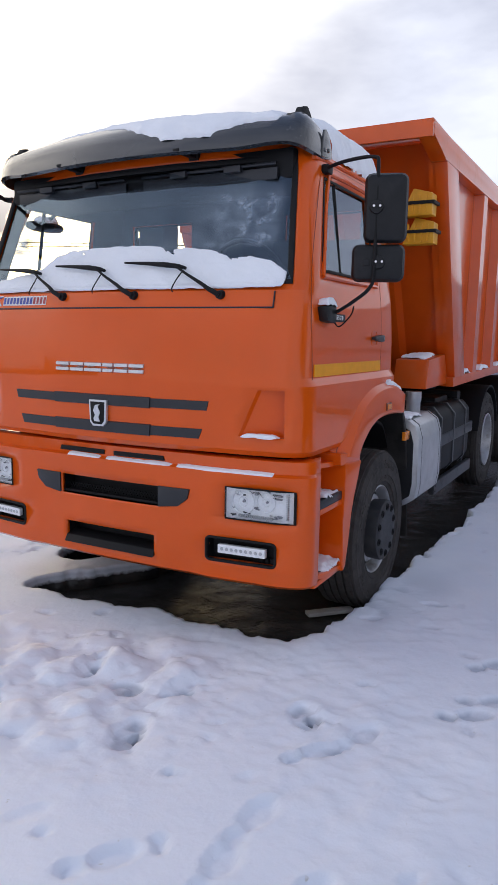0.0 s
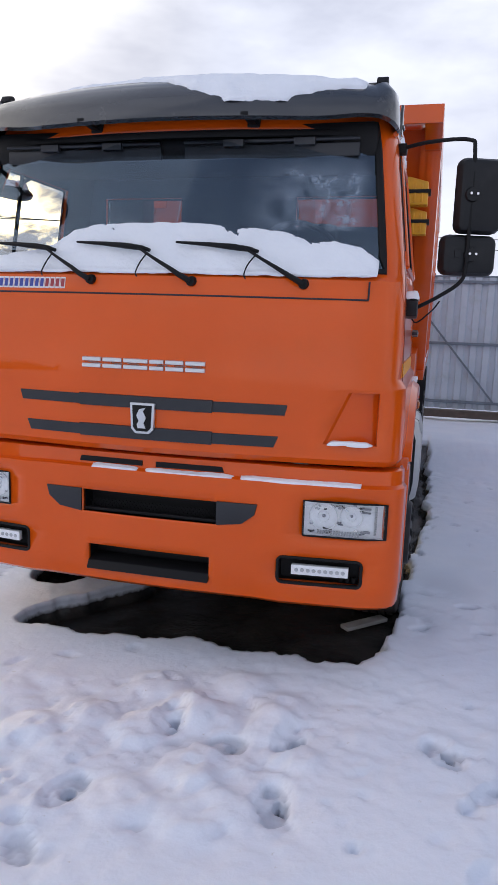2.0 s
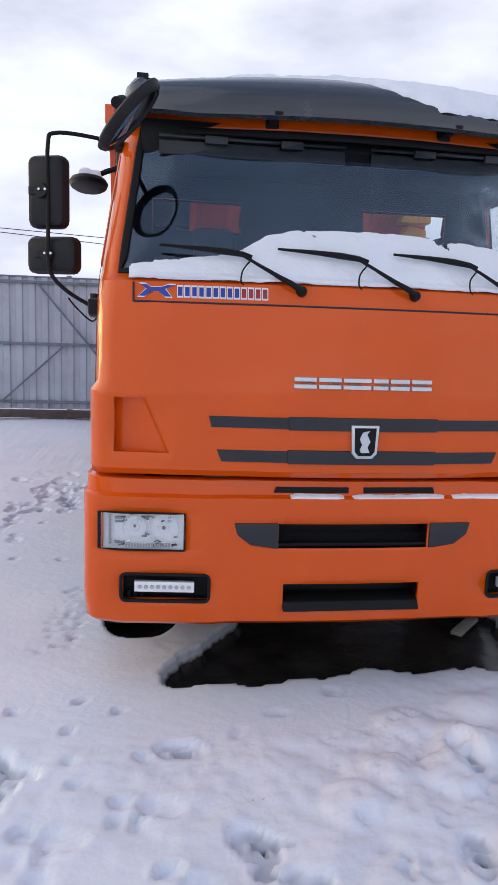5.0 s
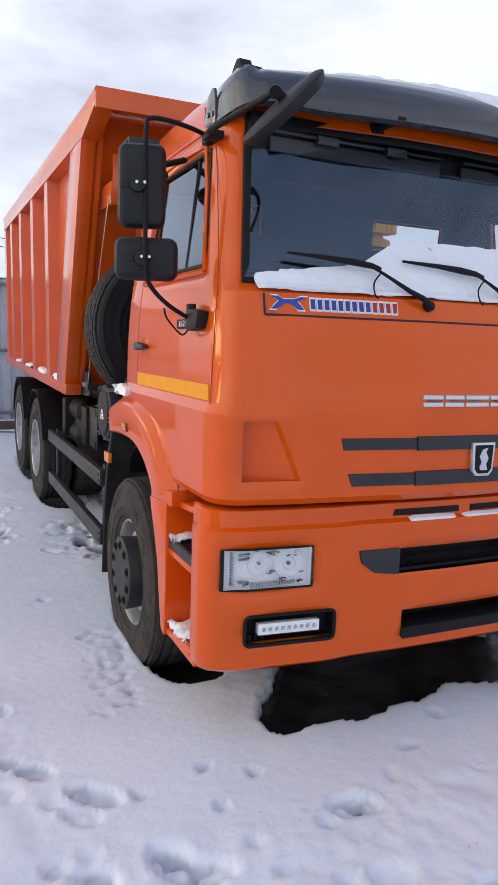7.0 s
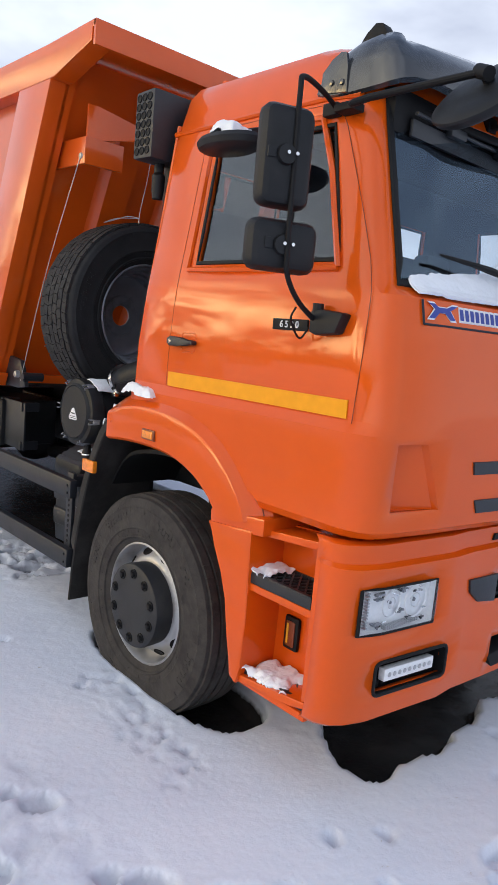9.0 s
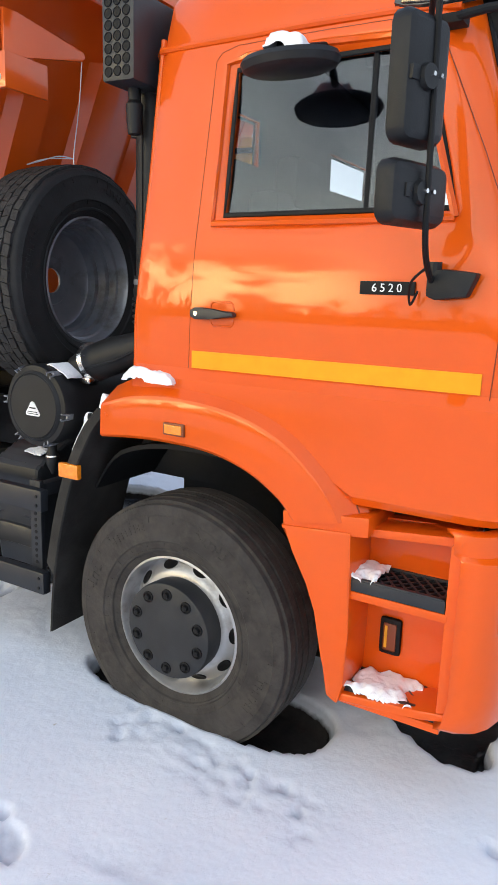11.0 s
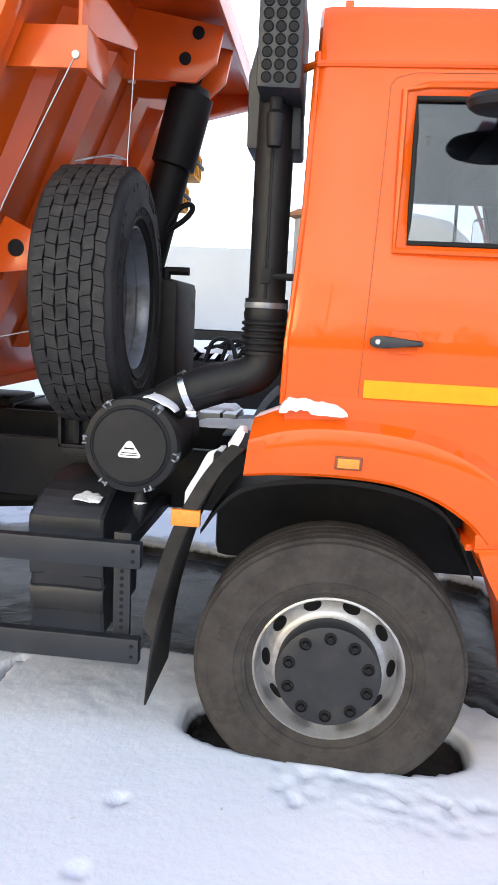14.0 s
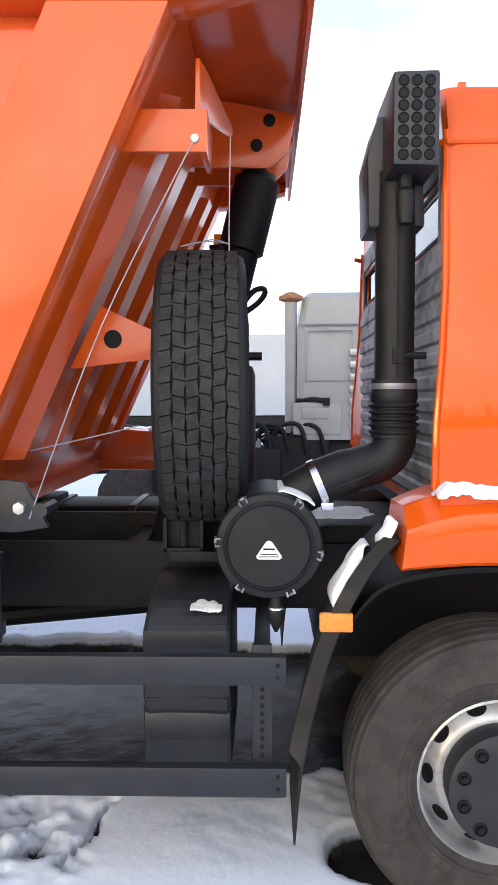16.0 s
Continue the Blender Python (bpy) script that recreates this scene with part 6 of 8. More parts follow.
ht = part("hydraulic_tank", bm, BLACK, truck, "black hydraulic oil tank")
bm = bmesh.new()
add_tube(bm, spline([(-0.05, 2.42, 1.92), (-0.05, 2.40, 2.10), (-0.05, 2.31, 2.25), (-0.05, 2.25, 2.28), (-0.05, 2.235, 2.255), (-0.05, 2.28, 2.20), (-0.05, 2.40, 2.12)], 6), 0.014, 8)
part("hydraulic_hose", bm, SEAL, ht)

# plates for the wheel hoist and cable pulley on the sloping front
bm = bmesh.new()
add_prism(bm, [(-1.107, 2.432), (-0.86, 2.432), (-0.86, 2.452), (-1.087, 2.452), (-1.087, 2.82), (-1.107, 2.82)], "z", 2.548, 2.692, 0.003)
pl = part("hoist_bracket", bm, BODY_ORANGE, tub)
bm = bmesh.new()
add_lathe(bm, [(0.0, 0.012), (0.014, 0.010), (0.018, 0.0)], pose(-1.105, 2.474, 2.592, 0, -90, 0), 12)
part("bracket_bolt", bm, ALU, pl)
bm = bmesh.new()
jib = lambda x, y, z: (x + 0.065, y + 2.467 - 0.25 * (x + 1.144), z)
add_prism(bm, [(-1.15, 2.87), (-1.09, 2.865), (-0.762, 2.785), (-0.752, 2.762), (-0.77, 2.742), (-1.09, 2.69), (-1.15, 2.66)], "y", -0.008, 0.008, 0.003, jib)
pl2 = part("pulley_arm", bm, BODY_ORANGE, tub)
bm = bmesh.new()
add_prism(bm, [(2.869, 2.054), (2.60, 1.935), (2.60, 1.86), (2.991, 1.811)], "x", -0.84, -0.825, 0.002)
tp = part("triangle_plate", bm, BODY_ORANGE, tub)
bm = bmesh.new()
add_lathe(bm, [(0.0, 0.010), (0.036, 0.010), (0.036, -0.010), (0.0, -0.010)], pose(-0.833, 2.820, 1.927, 0, 90, 0), 18)
part("plate_hole", bm, SEAL, tp)
for pts in ([(-1.11, 2.474, 2.592), (-1.12, 2.80, 1.95), (-1.13, 3.06, 1.27)], [(-0.70, 2.372, 2.755), (-0.72, 2.372, 2.55), (-0.76, 2.370, 2.33), (-0.755, 2.366, 2.24), (-0.745, 2.363, 2.14), (-0.74, 2.376, 2.07)], [(-0.95, 3.118, 1.497), (-0.95, 2.91, 1.545), (-0.93, 2.703, 1.595)]):
    bm = bmesh.new()
    add_tube(bm, spline(pts, 6), 0.0026, 6)
    part("hoist_cable", bm, ALU, tub, "thin steel cable")
bm = bmesh.new()
add_tube(bm, spline([(-0.762, 2.372, 2.31), (-0.80, 2.43, 2.318), (-0.86, 2.50, 2.288), (-0.89, 2.55, 2.272), (-0.85, 2.46, 2.300), (-0.762, 2.372, 2.31)], 5), 0.0024, 6)
part("wire_loop", bm, ALU, tub)
# rear hinge latch low on the front post
bm = bmesh.new()
add_prism(bm, [(2.99, 1.24), (3.10, 1.22), (3.36, 1.22), (3.30, 1.42), (3.08, 1.40)], "x", -1.13, -1.10, 0.006)
add_tube(bm, [(-1.14, 3.02, 1.30), (-1.0, 3.02, 1.30)], 0.028, 10)
latch = part("body_latch", bm, GREY_BEAM, tub)
bm = bmesh.new()
add_lathe(bm, [(0.0, 0.03), (0.022, 0.028), (0.024, 0.0)], pose(-1.13, 3.09, 1.31, 0, -90, 0), 6)
part("latch_bolt", bm, ALU, latch)
# orange box low on the left of the sloping front
bm = bmesh.new()
add_prism(bm, [(2.55, 1.24), (3.3, 1.24), (3.15, 1.50), (2.62, 1.47)], "x", 0.92, 1.20, 0.01)
part("front_locker", bm, BODY_ORANGE, tub)

# the body rides a little tail-high on its hinge
BODY_FIT = Matrix.Translation((0, 2.6, 1.24)) @ Matrix.Rotation(radians(0.9), 4, "X") @ Matrix.Diagonal((1, 1, 1.02, 1)) @ Matrix.Translation((0, -2.575, -1.22))
tub.matrix_basis = BODY_FIT

# ---- right side: guard rails, air cleaner, intake stack, battery box ----
for s, y0, y1, dx, dz in ((-1, 2.160, 4.42, 0.010, 0.0), (1, 2.90, 4.42, 0.010, 0.0)):
    for z0, z1 in ((0.728 + dz, 0.832 + dz), (0.325 + dz, 0.432 + dz)):
        bm = bmesh.new()
        add_box(bm, s * (1.175 + dx), s * (1.222 + dx), y0, y1, z0, z1, 0.008)
        rail = part("side_guard_rail", bm, GREY_BEAM, truck, "dark grey steel side guard rail")
        for zz in (z0 + 0.03, z1 - 0.03):
            bm = bmesh.new()
            add_lathe(bm, [(0.0, 0.006), (0.007, 0.005), (0.008, 0.0)], pose(s * (1.222 + dx), y0 + 0.03, zz, 0, 90 * s, 0), 8)
            part("rail_bolt", bm, DARK_FRAME, rail)
    for y in (y0 + 0.085, 4.2):
        bm = bmesh.new()
        add_box(bm, s * (1.155 + dx), s * (1.178 + dx), y - 0.035, y + 0.035, 0.33 + dz, 0.86 + dz, 0.004)
        add_box(bm, s * 0.45, s * (1.16 + dx), y - 0.03, y + 0.03, 0.78 + dz, 0.84 + dz, 0.004)
        post = part("guard_post", bm, GREY_BEAM, truck)
        for k in range(9):
            bm = bmesh.new()
            add_lathe(bm, [(0.0, 0.001), (0.009, 0.001), (0.009, -0.001)], pose(s * (1.179 + dx), y, 0.46 + dz + k * 0.03, 0, 90 * s, 0), 8)
            part("post_hole", bm, SEAL, post)

FC = Vector((0, 2.220, 1.213))
bm = bmesh.new()
turn = pose(-1.205, FC.y, FC.z, 0, -90, 0)
add_lathe(bm, [(0.0, 0.0), (0.142, 0.0), (0.146, -0.004), (0.150, 0.0), (0.157, -0.006), (0.161, -0.012), (0.183, -0.016), (0.189, -0.030), (0.189, -0.085), (0.178, -0.095), (0.178, -0.52), (0.15, -0.54), (0.0, -0.54)], turn, 48)
cleaner = part("air_cleaner", bm, BLACK, truck, "round black air cleaner housing with steel clips")
bm = bmesh.new()
add_prism(bm, [(2.220 - 0.036, 1.170), (2.220 + 0.036, 1.170), (2.220 + 0.043, 1.174), (2.220 + 0.044, 1.182), (2.220 + 0.010, 1.232), (2.220, 1.236), (2.220 - 0.010, 1.232), (2.220 - 0.044, 1.182), (2.220 - 0.043, 1.174)], "x", -1.2055, -1.2085)
tri = part("triangle_label", bm, WHITE, cleaner, "white triangular label")
bm = bmesh.new()
add_box(bm, -1.2075, -1.2095, 2.200, 2.240, 1.203, 1.209)
add_box(bm, -1.2075, -1.2095, 2.190, 2.250, 1.187, 1.190)
add_box(bm, -1.2075, -1.2095, 2.185, 2.255, 1.178, 1.181)
part("label_bar", bm, SEAL, tri)
for ang in (35, 100, 155, 215, 275, 330):
    bm = bmesh.new()
    m = pose(-1.205, FC.y, FC.z, ang, 0, 0)
    add_tube(bm, [m @ Vector(p) for p in ((0.004, -0.012, 0.172), (-0.004, -0.014, 0.184), (0.03, -0.012, 0.190), (0.06, -0.010, 0.188), (0.06, 0.010, 0.188), (0.03, 0.012, 0.190), (-0.004, 0.014, 0.184), (0.004, 0.012, 0.172))], 0.004, 6)
    add_box(bm, 0.02, 0.055, -0.008, 0.008, 0.180, 0.194, 0.002, m)
    part("clip", bm, GREY_RIM, cleaner)
bm = bmesh.new()
add_tube(bm, [(-1.12, 2.195, 1.05), (-1.12, 2.195, 1.00), (-1.12, 2.195, 0.97), (-1.12, 2.195, 0.93), (-1.12, 2.195, 0.885)], [0.022, 0.022, 0.032, 0.028, 0.006], 12)
part("drain_valve", bm, BLACK, cleaner)
bm = bmesh.new()
add_lathe(bm, [(0.030, -0.006), (0.032, 0.0), (0.030, 0.006)], pose(-1.12, 2.195, 0.972), 16)
part("valve_clamp", bm, CHROME, cleaner)
bm = bmesh.new()
add_tube(bm, spline([(-0.98, 2.13, 1.36), (-0.985, 2.04, 1.41), (-0.965, 1.92, 1.455), (-0.945, 1.80, 1.49), (-0.935, 1.745, 1.545), (-0.935, 1.74, 1.60)], 5), [0.085] * 11 + [0.08] * 15, 20)
add_tube(bm, spline([(-1.065, 2.0, 1.40), (-1.045, 1.88, 1.435), (-1.022, 1.79, 1.48)], 4), 0.006, 6)
elbow = part("intake_elbow", bm, BLACK, cleaner)
bm = bmesh.new()
dirv = Vector((0.0, -0.12, 0.05)).normalized()
add_tube(bm, [Vector((-1.005, 2.035, 1.412)) - dirv * 0.013, Vector((-1.005, 2.035, 1.412)) + dirv * 0.013], 0.093, 24)
add_box(bm, -1.09, -1.06, 1.985, 2.03, 1.325, 1.35, 0.004)
part("hose_clamp", bm, CHROME, elbow, "steel band clamp")
bm = bmesh.new()
prof = []
for i in range(5):
    z = 1.592 + i * 0.025
    prof += [(0.084, z), (0.094, z + 0.006), (0.096, z + 0.011), (0.093, z + 0.016), (0.084, z + 0.021)]
add_lathe(bm, [(0.06, 1.575), (0.088, 1.58)] + prof + [(0.088, 1.722), (0.090, 1.74), (0.086, 1.755), (0.086, 1.80), (0.07, 1.80)], pose(-0.935, 1.745, 0), 28)
part("bellows", bm, BLACK, cleaner, "ribbed rubber bellows")
bm = bmesh.new()
add_lathe(bm, [(0.0875, 1.762), (0.0885, 1.768), (0.0885, 1.778), (0.0875, 1.784)], pose(-0.935, 1.745, 0), 28)
part("pipe_clamp", bm, GREY_RIM, cleaner)
bm = bmesh.new()
ring = lambda z, rx, ry: [Vector((-0.935 + rx * math.cos(a), 1.745 + ry * math.sin(a), z)) for a in [2 * math.pi * i / 24 for i in range(24)]]
add_loft(bm, [ring(1.78, 0.082, 0.074), ring(1.9, 0.083, 0.074), ring(2.40, 0.083, 0.074), ring(2.50, 0.085, 0.072), ring(2.56, 0.085, 0.072)])
add_tube(bm, [(-1.018, 1.745, 1.80), (-1.018, 1.745, 2.42)], 0.006, 6)
stack = part("intake_pipe", bm, BLACK, truck, "tall black plastic intake pipe with a holed head")
bm = bmesh.new()
add_prism(bm, [(1.643, 2.510), (1.800, 2.515), (1.800, 2.823), (1.643, 2.826)], "x", -1.19, -0.80, 0.014)
add_prism(bm, [(1.64, 2.36), (1.850, 2.36), (1.855, 2.62), (1.818, 2.76), (1.66, 2.76)], "x", -0.97, -0.72, 0.014)
head = part("intake_head", bm, GREY_BEAM, stack)
first = None
for r in range(7):
    for c in range(3):
        m = pose(-1.191, 1.678 + c * 0.044, 2.547 + r * 0.0405, 0, -90, 0)
        if first is None:
            bm = bmesh.new()
            add_lathe(bm, [(0.0, 0.001), (0.0145, 0.001), (0.0165, 0.0035), (0.0185, 0.002), (0.019, -0.002)], Matrix(), 14)
            first = part("intake_hole", bm, SEAL, head)
            first.matrix_parent_inverse = Matrix()
            first.matrix_basis = m
        else:
            o = new("intake_hole", first.data)
            o.parent = head
            o.matrix_basis = m
bm = bmesh.new()
add_tube(bm, [(-1.075, 1.735, 2.53), (-1.075, 1.735, 2.47), (-1.075, 1.735, 2.455), (-1.075, 1.735, 2.39), (-1.075, 1.735, 2.345)], [0.026, 0.024, 0.034, 0.032, 0.026], 12)
part("dust_valve", bm, BLACK, stack)
bm = bmesh.new()
add_tube(bm, [(-1.0, 1.74, 1.885), (-1.0, 1.64, 1.885)], 0.014, 8)
add_box(bm, -1.026, -1.012, 1.725, 1.765, 1.855, 1.915, 0.003)
part("stack_bracket", bm, DARK_FRAME, stack)

# ribbed black battery box
bm = bmesh.new()
rings = []
side = [(-1.035, 0.34), (-1.045, 0.44), (-1.054, 0.446), (-1.060, 0.52), (-1.052, 0.545), (-1.040, 0.552), (-1.044, 0.60), (-1.058, 0.612), (-1.066, 0.70), (-1.060, 0.735), (-1.044, 0.748), (-1.056, 0.77), (-1.066, 0.82), (-1.060, 0.866), (-1.040, 0.885), (-1.030, 0.882), (-1.005, 0.905), (-0.995, 0.900), (-0.965, 0.925), (-0.955, 0.920), (-0.92, 0.945), (-0.91, 0.940), (-0.86, 0.965), (-0.85, 0.96), (-0.78, 0.985), (-0.55, 0.985), (-0.55, 0.34)]
for y, ins in ((2.360, 0.018), (2.366, 0.006), (2.380, 0.0), (2.50, 0.003), (2.62, 0.003), (2.672, 0.0), (2.688, 0.006), (2.694, 0.018)):
    rings.append([(x + ins, y, z - ins * (1 if z > 0.6 else -1)) for x, z in side])
add_loft(bm, rings)
part("battery_box", bm, GREY_BEAM, truck, "ribbed black plastic box behind the guard rails", angle=25)
bm = bmesh.new()
add_box(bm, -0.82, -0.80, 2.48, 2.64, 1.12, 1.27, 0.003)
for a, b, c, d in ((2.48, 2.495, 1.12, 1.27), (2.625, 2.64, 1.12, 1.27), (2.48, 2.64, 1.12, 1.135), (2.48, 2.64, 1.255, 1.27)):
    add_box(bm, -0.86, -0.80, a, b, c, d, 0.002)
add_tube(bm, [(-0.84, 2.56, 1.14), (-0.84, 2.56, 1.25)], 0.016, 8)
add_box(bm, -0.86, 0.0, 2.35, 2.62, 1.08, 1.12, 0.006)
part("spare_wheel_cradle", bm, DARK_FRAME, truck)

# ---- left side: muffler box and fuel tank ----
MUF = [(0.80, 0.40), (1.20, 0.40), (1.285, 0.46), (1.300, 0.56), (1.300, 0.92), (1.27, 1.02), (1.19, 1.075), (0.80, 1.08)]
bm = bmesh.new()
add_prism(bm, MUF, "y", 2.06, 2.76, 0.012)
muf = part("muffler_box", bm, ALU, truck, "dull silver muffler box with rounded cover")
bm = bmesh.new()
add_prism(bm, [(0.83 + (x - 0.80) * 0.86, 0.43 + (z - 0.40) * 0.88) for x, z in MUF], "y", 2.045, 2.065, 0.004)
part("muffler_end", bm, DARK_FRAME, muf, "dark end plate")
for y in (2.16, 2.70):
    bm = bmesh.new()
    add_prism(bm, [(0.79 + (x - 0.80) * 1.02, 0.395 + (z - 0.40) * 1.015) for x, z in MUF], "y", y - 0.010, y + 0.010, 0.003)
    part("muffler_strap", bm, GREY_BEAM, muf)
bm = bmesh.new()
add_tube(bm, [(1.10, 2.58, 1.0), (1.10, 2.58, 1.16), (1.10, 2.58, 1.17), (1.10, 2.58, 1.24)], [0.058, 0.058, 0.064, 0.064], 16)
part("exhaust_pipe", bm, ALU, muf)
bm = bmesh.new()
add_prism(bm, [(0.58, 0.46), (1.17, 0.46), (1.225, 0.53), (1.225, 0.98), (1.15, 1.07), (0.64, 1.07), (0.58, 0.98)], "y", 2.86, 4.30, 0.05)
tank = part("fuel_tank", bm, SEAL, truck, "black fuel tank with strap bands")
for y in (3.05, 3.55, 4.05):
    bm = bmesh.new()
    add_prism(bm, [(0.57, 0.45), (1.175, 0.45), (1.236, 0.525), (1.236, 0.985), (1.155, 1.081), (0.63, 1.081), (0.57, 0.985)], "y", y - 0.022, y + 0.022, 0.004)
    part("tank_strap", bm, GREY_BEAM, tank)
# rear mudguards
for s in (1, -1):
    for y, z in REAR_AXLES:
        bm = bmesh.new()
        R = 0.60
        arcp = [(y + R * math.cos(a), z + R * math.sin(a)) for a in [radians(15 + 150 * i / 16) for i in range(17)]]
        xo = 1.26
        add_loft(bm, [[(s * 0.70, p[0], p[1]), (s * xo, p[0], p[1]), (s * xo, p[0], p[1] + 0.02), (s * 0.70, p[0], p[1] + 0.02)] for p in arcp])
        part("rear_mudguard", bm, SEAL, truck)
    bm = bmesh.new()
    add_box(bm, s * 0.62, s * 1.12, 4.15, 4.30, 0.80, 1.15, 0.02)
    add_box(bm, s * 0.62, s * 1.05, 3.55, 4.05, 0.78, 1.12, 0.03)
    part("air_tank_box", bm, DARK_FRAME, truck)
bm = bmesh.new()
add_box(bm, -1.02, -1.005, 3.24, 3.64, 0.80, 1.13, 0.006)
plate = part("tool_plate", bm, GREY_BEAM, truck, "grey steel plate hung behind the guard rails")
for z in (0.83, 1.10):
    for y in (3.28, 3.60):
        bm = bmesh.new()
        add_box(bm, -1.03, -0.9, y - 0.015, y + 0.015, z - 0.03, z + 0.03, 0.004)
        part("plate_lug", bm, GREY_BEAM, plate)
for z in (0.84, 1.06):
    bm = bmesh.new()
    add_lathe(bm, [(0.0, -0.42), (0.07, -0.41), (0.105, -0.36), (0.105, 0.0), (0.07, 0.05), (0.0, 0.06)], pose(-0.98, 3.78, z, 90, 0, 0), 20)
    part("air_tank", bm, SEAL, truck)

# ---- wheel chocks on the left of the sloping front ----
for i, (z, y) in enumerate(((2.66, 2.53), (2.46, 2.61))):
    ch = anchor("wheel_chock", 1.1, y, z, "yellow plastic wheel chock strapped to the body front", "wheel chock", "wheel chocks")
    bm = bmesh.new()
    add_prism(bm, [(0.96, z - 0.10), (1.21, z - 0.10), (1.21, z + 0.06), (1.06, z + 0.10)], "y", y - 0.10, y + 0.04, 0.01)
    for k in range(4):
        add_box(bm, 1.0 + k * 0.052, 1.015 + k * 0.052, y - 0.11, y - 0.09, z - 0.085, z + 0.05, 0.003)
    part("chock_body", bm, CHOCK, ch)
    bm = bmesh.new()
    add_box(bm, 0.94, 1.23, y - 0.115, y + 0.06, z - 0.018, z + 0.006, 0.003)
    part("chock_strap", bm, DARK_FRAME, ch)

# ---- spare wheel, standing across behind the cab ----
spare = anchor("spare_wheel", -0.695, 2.535, 1.235, "new spare wheel with grey rim wired upright behind the cab", "spare wheel")
bm = bmesh.new()
add_lathe(bm, [(0.298, 0.118), (0.300, 0.126), (0.292, 0.130), (0.284, 0.116), (0.279, 0.078), (0.268, 0.072), (0.266, 0.034), (0.272, 0.028), (0.252, 0.020), (0.250, -0.022), (0.256, -0.028), (0.236, -0.034), (0.232, -0.074), (0.220, -0.086), (0.19, -0.092), (0.165, -0.105), (0.12, -0.110), (0.115, -0.104), (0.06, -0.106), (0.06, -0.118), (0.23, -0.118), (0.262, -0.10), (0.29, -0.12)], Matrix(), 56, cap=False)
rim = part("rim", bm, GREY_RIM, spare)
rim.matrix_parent_inverse = Matrix()
rim.matrix_basis = pose(0, 0, 0.535, 90, 0, 0)
t = make_tyre("tyre", R_TYRE - 0.012, W_TYRE, NEW_TYRE, spare, False)
t.matrix_parent_inverse = Matrix()
for o in spare.children:
    o.matrix_basis = pose(0, -0.045, 0.54, 0, 0, 3.5) @ pose(0, 0, 0, 90, 0, 0) @ Matrix.Diagonal((1.05, 1.05, 1.10, 1))


for o in truck.children:
    if o.name.split(".")[0] in ("cab", "bumper", "step_housing", "mirror_arm", "kerb_mirror", "front_mirror"):
        o.matrix_basis = CAB_FIT @ o.matrix_basis
    elif o.name.split(".")[0] == "wheel_arch":
        o.matrix_basis = Matrix.Diagonal((1.013, 1, 1, 1))


# nothing hangs deeper than thing > part > sub-part
def lift_deep_parts():
    bpy.context.view_layer.update()
    for o in list(bpy.data.objects):
        a = o.parent
        while a and a.parent and a.parent.parent:
            a = a.parent
        if a and a != o.parent:
            w = o.matrix_world.copy()
            o.parent = a
            o.matrix_parent_inverse = a.matrix_world.inverted()
            o.matrix_basis = w


lift_deep_parts()


# ---- snow lying on the truck ----
def snow_patch(name, surf, nu, nv, thick, seed, label, ragged=0.5, keep=None, scale=1.0, border=6.0, swell=0.5):
    """A patch of snow over surf(u, v) -> (place, normal), thick in the middle and ragged at its edge."""
    U, V = np.meshgrid(np.linspace(0, 1, nu), np.linspace(0, 1, nv), indexing="ij")
    P = np.array([[surf(u, v)[0] for v in np.linspace(0, 1, nv)] for u in np.linspace(0, 1, nu)], float)
    N = np.array([[surf(u, v)[1] for v in np.linspace(0, 1, nv)] for u in np.linspace(0, 1, nu)], float)
    N /= np.linalg.norm(N, axis=-1, keepdims=True)
    a, b = P[..., 0] + P[..., 2] * 0.7, P[..., 1] + P[..., 2] * 0.7
    rough = smooth_noise(a, b, seed, 9.0 * scale) + 0.6 * smooth_noise(a, b, seed + 1, 24.0 * scale) + 0.35 * smooth_noise(a, b, seed + 2, 60.0 * scale)
    edge = np.minimum(np.minimum(U, 1 - U), np.minimum(V, 1 - V)) * border
    if keep:
        edge = np.minimum(edge, np.array([[keep(u, v) for v in np.linspace(0, 1, nv)] for u in np.linspace(0, 1, nu)]))
    h = np.clip(edge + ragged * rough, -0.2, 1.0)
    h = np.where(h > 0, np.clip(h, 0, 1) ** swell, h)
    T = thick * h * (1 + 0.5 * rough)
    top = P + N * T[..., None]
    bm = bmesh.new()
    vt = [[None] * nv for _ in range(nu)]

    def get(i, j):
        if vt[i][j] is None:
            vt[i][j] = bm.verts.new(top[i, j])
        return vt[i][j]

    for i in range(nu - 1):
        for j in range(nv - 1):
            if max(T[i, j], T[i + 1, j], T[i, j + 1], T[i + 1, j + 1]) > 0:
                bm.faces.new((get(i, j), get(i + 1, j), get(i + 1, j + 1), get(i, j + 1)))
    bottom = bmesh.ops.extrude_face_region(bm, geom=bm.faces[:])
    moved = [v for v in bottom["geom"] if isinstance(v, bmesh.types.BMVert)]
    mean_n = Vector(N.reshape(-1, 3).mean(0)).normalized()
    for v in moved:
        v.co -= mean_n * 0.006
    ob = part(name, bm, SNOW, None, angle=60)
    return tagged(ob, label, "snow", "snow on the truck")


def flat_area(x0, x1, y0, y1, z, fz=None):
    return lambda u, v: ((x0 + (x1 - x0) * u, y0 + (y1 - y0) * v, z + (fz(u, v) if fz else 0)), (0, 0, 1))


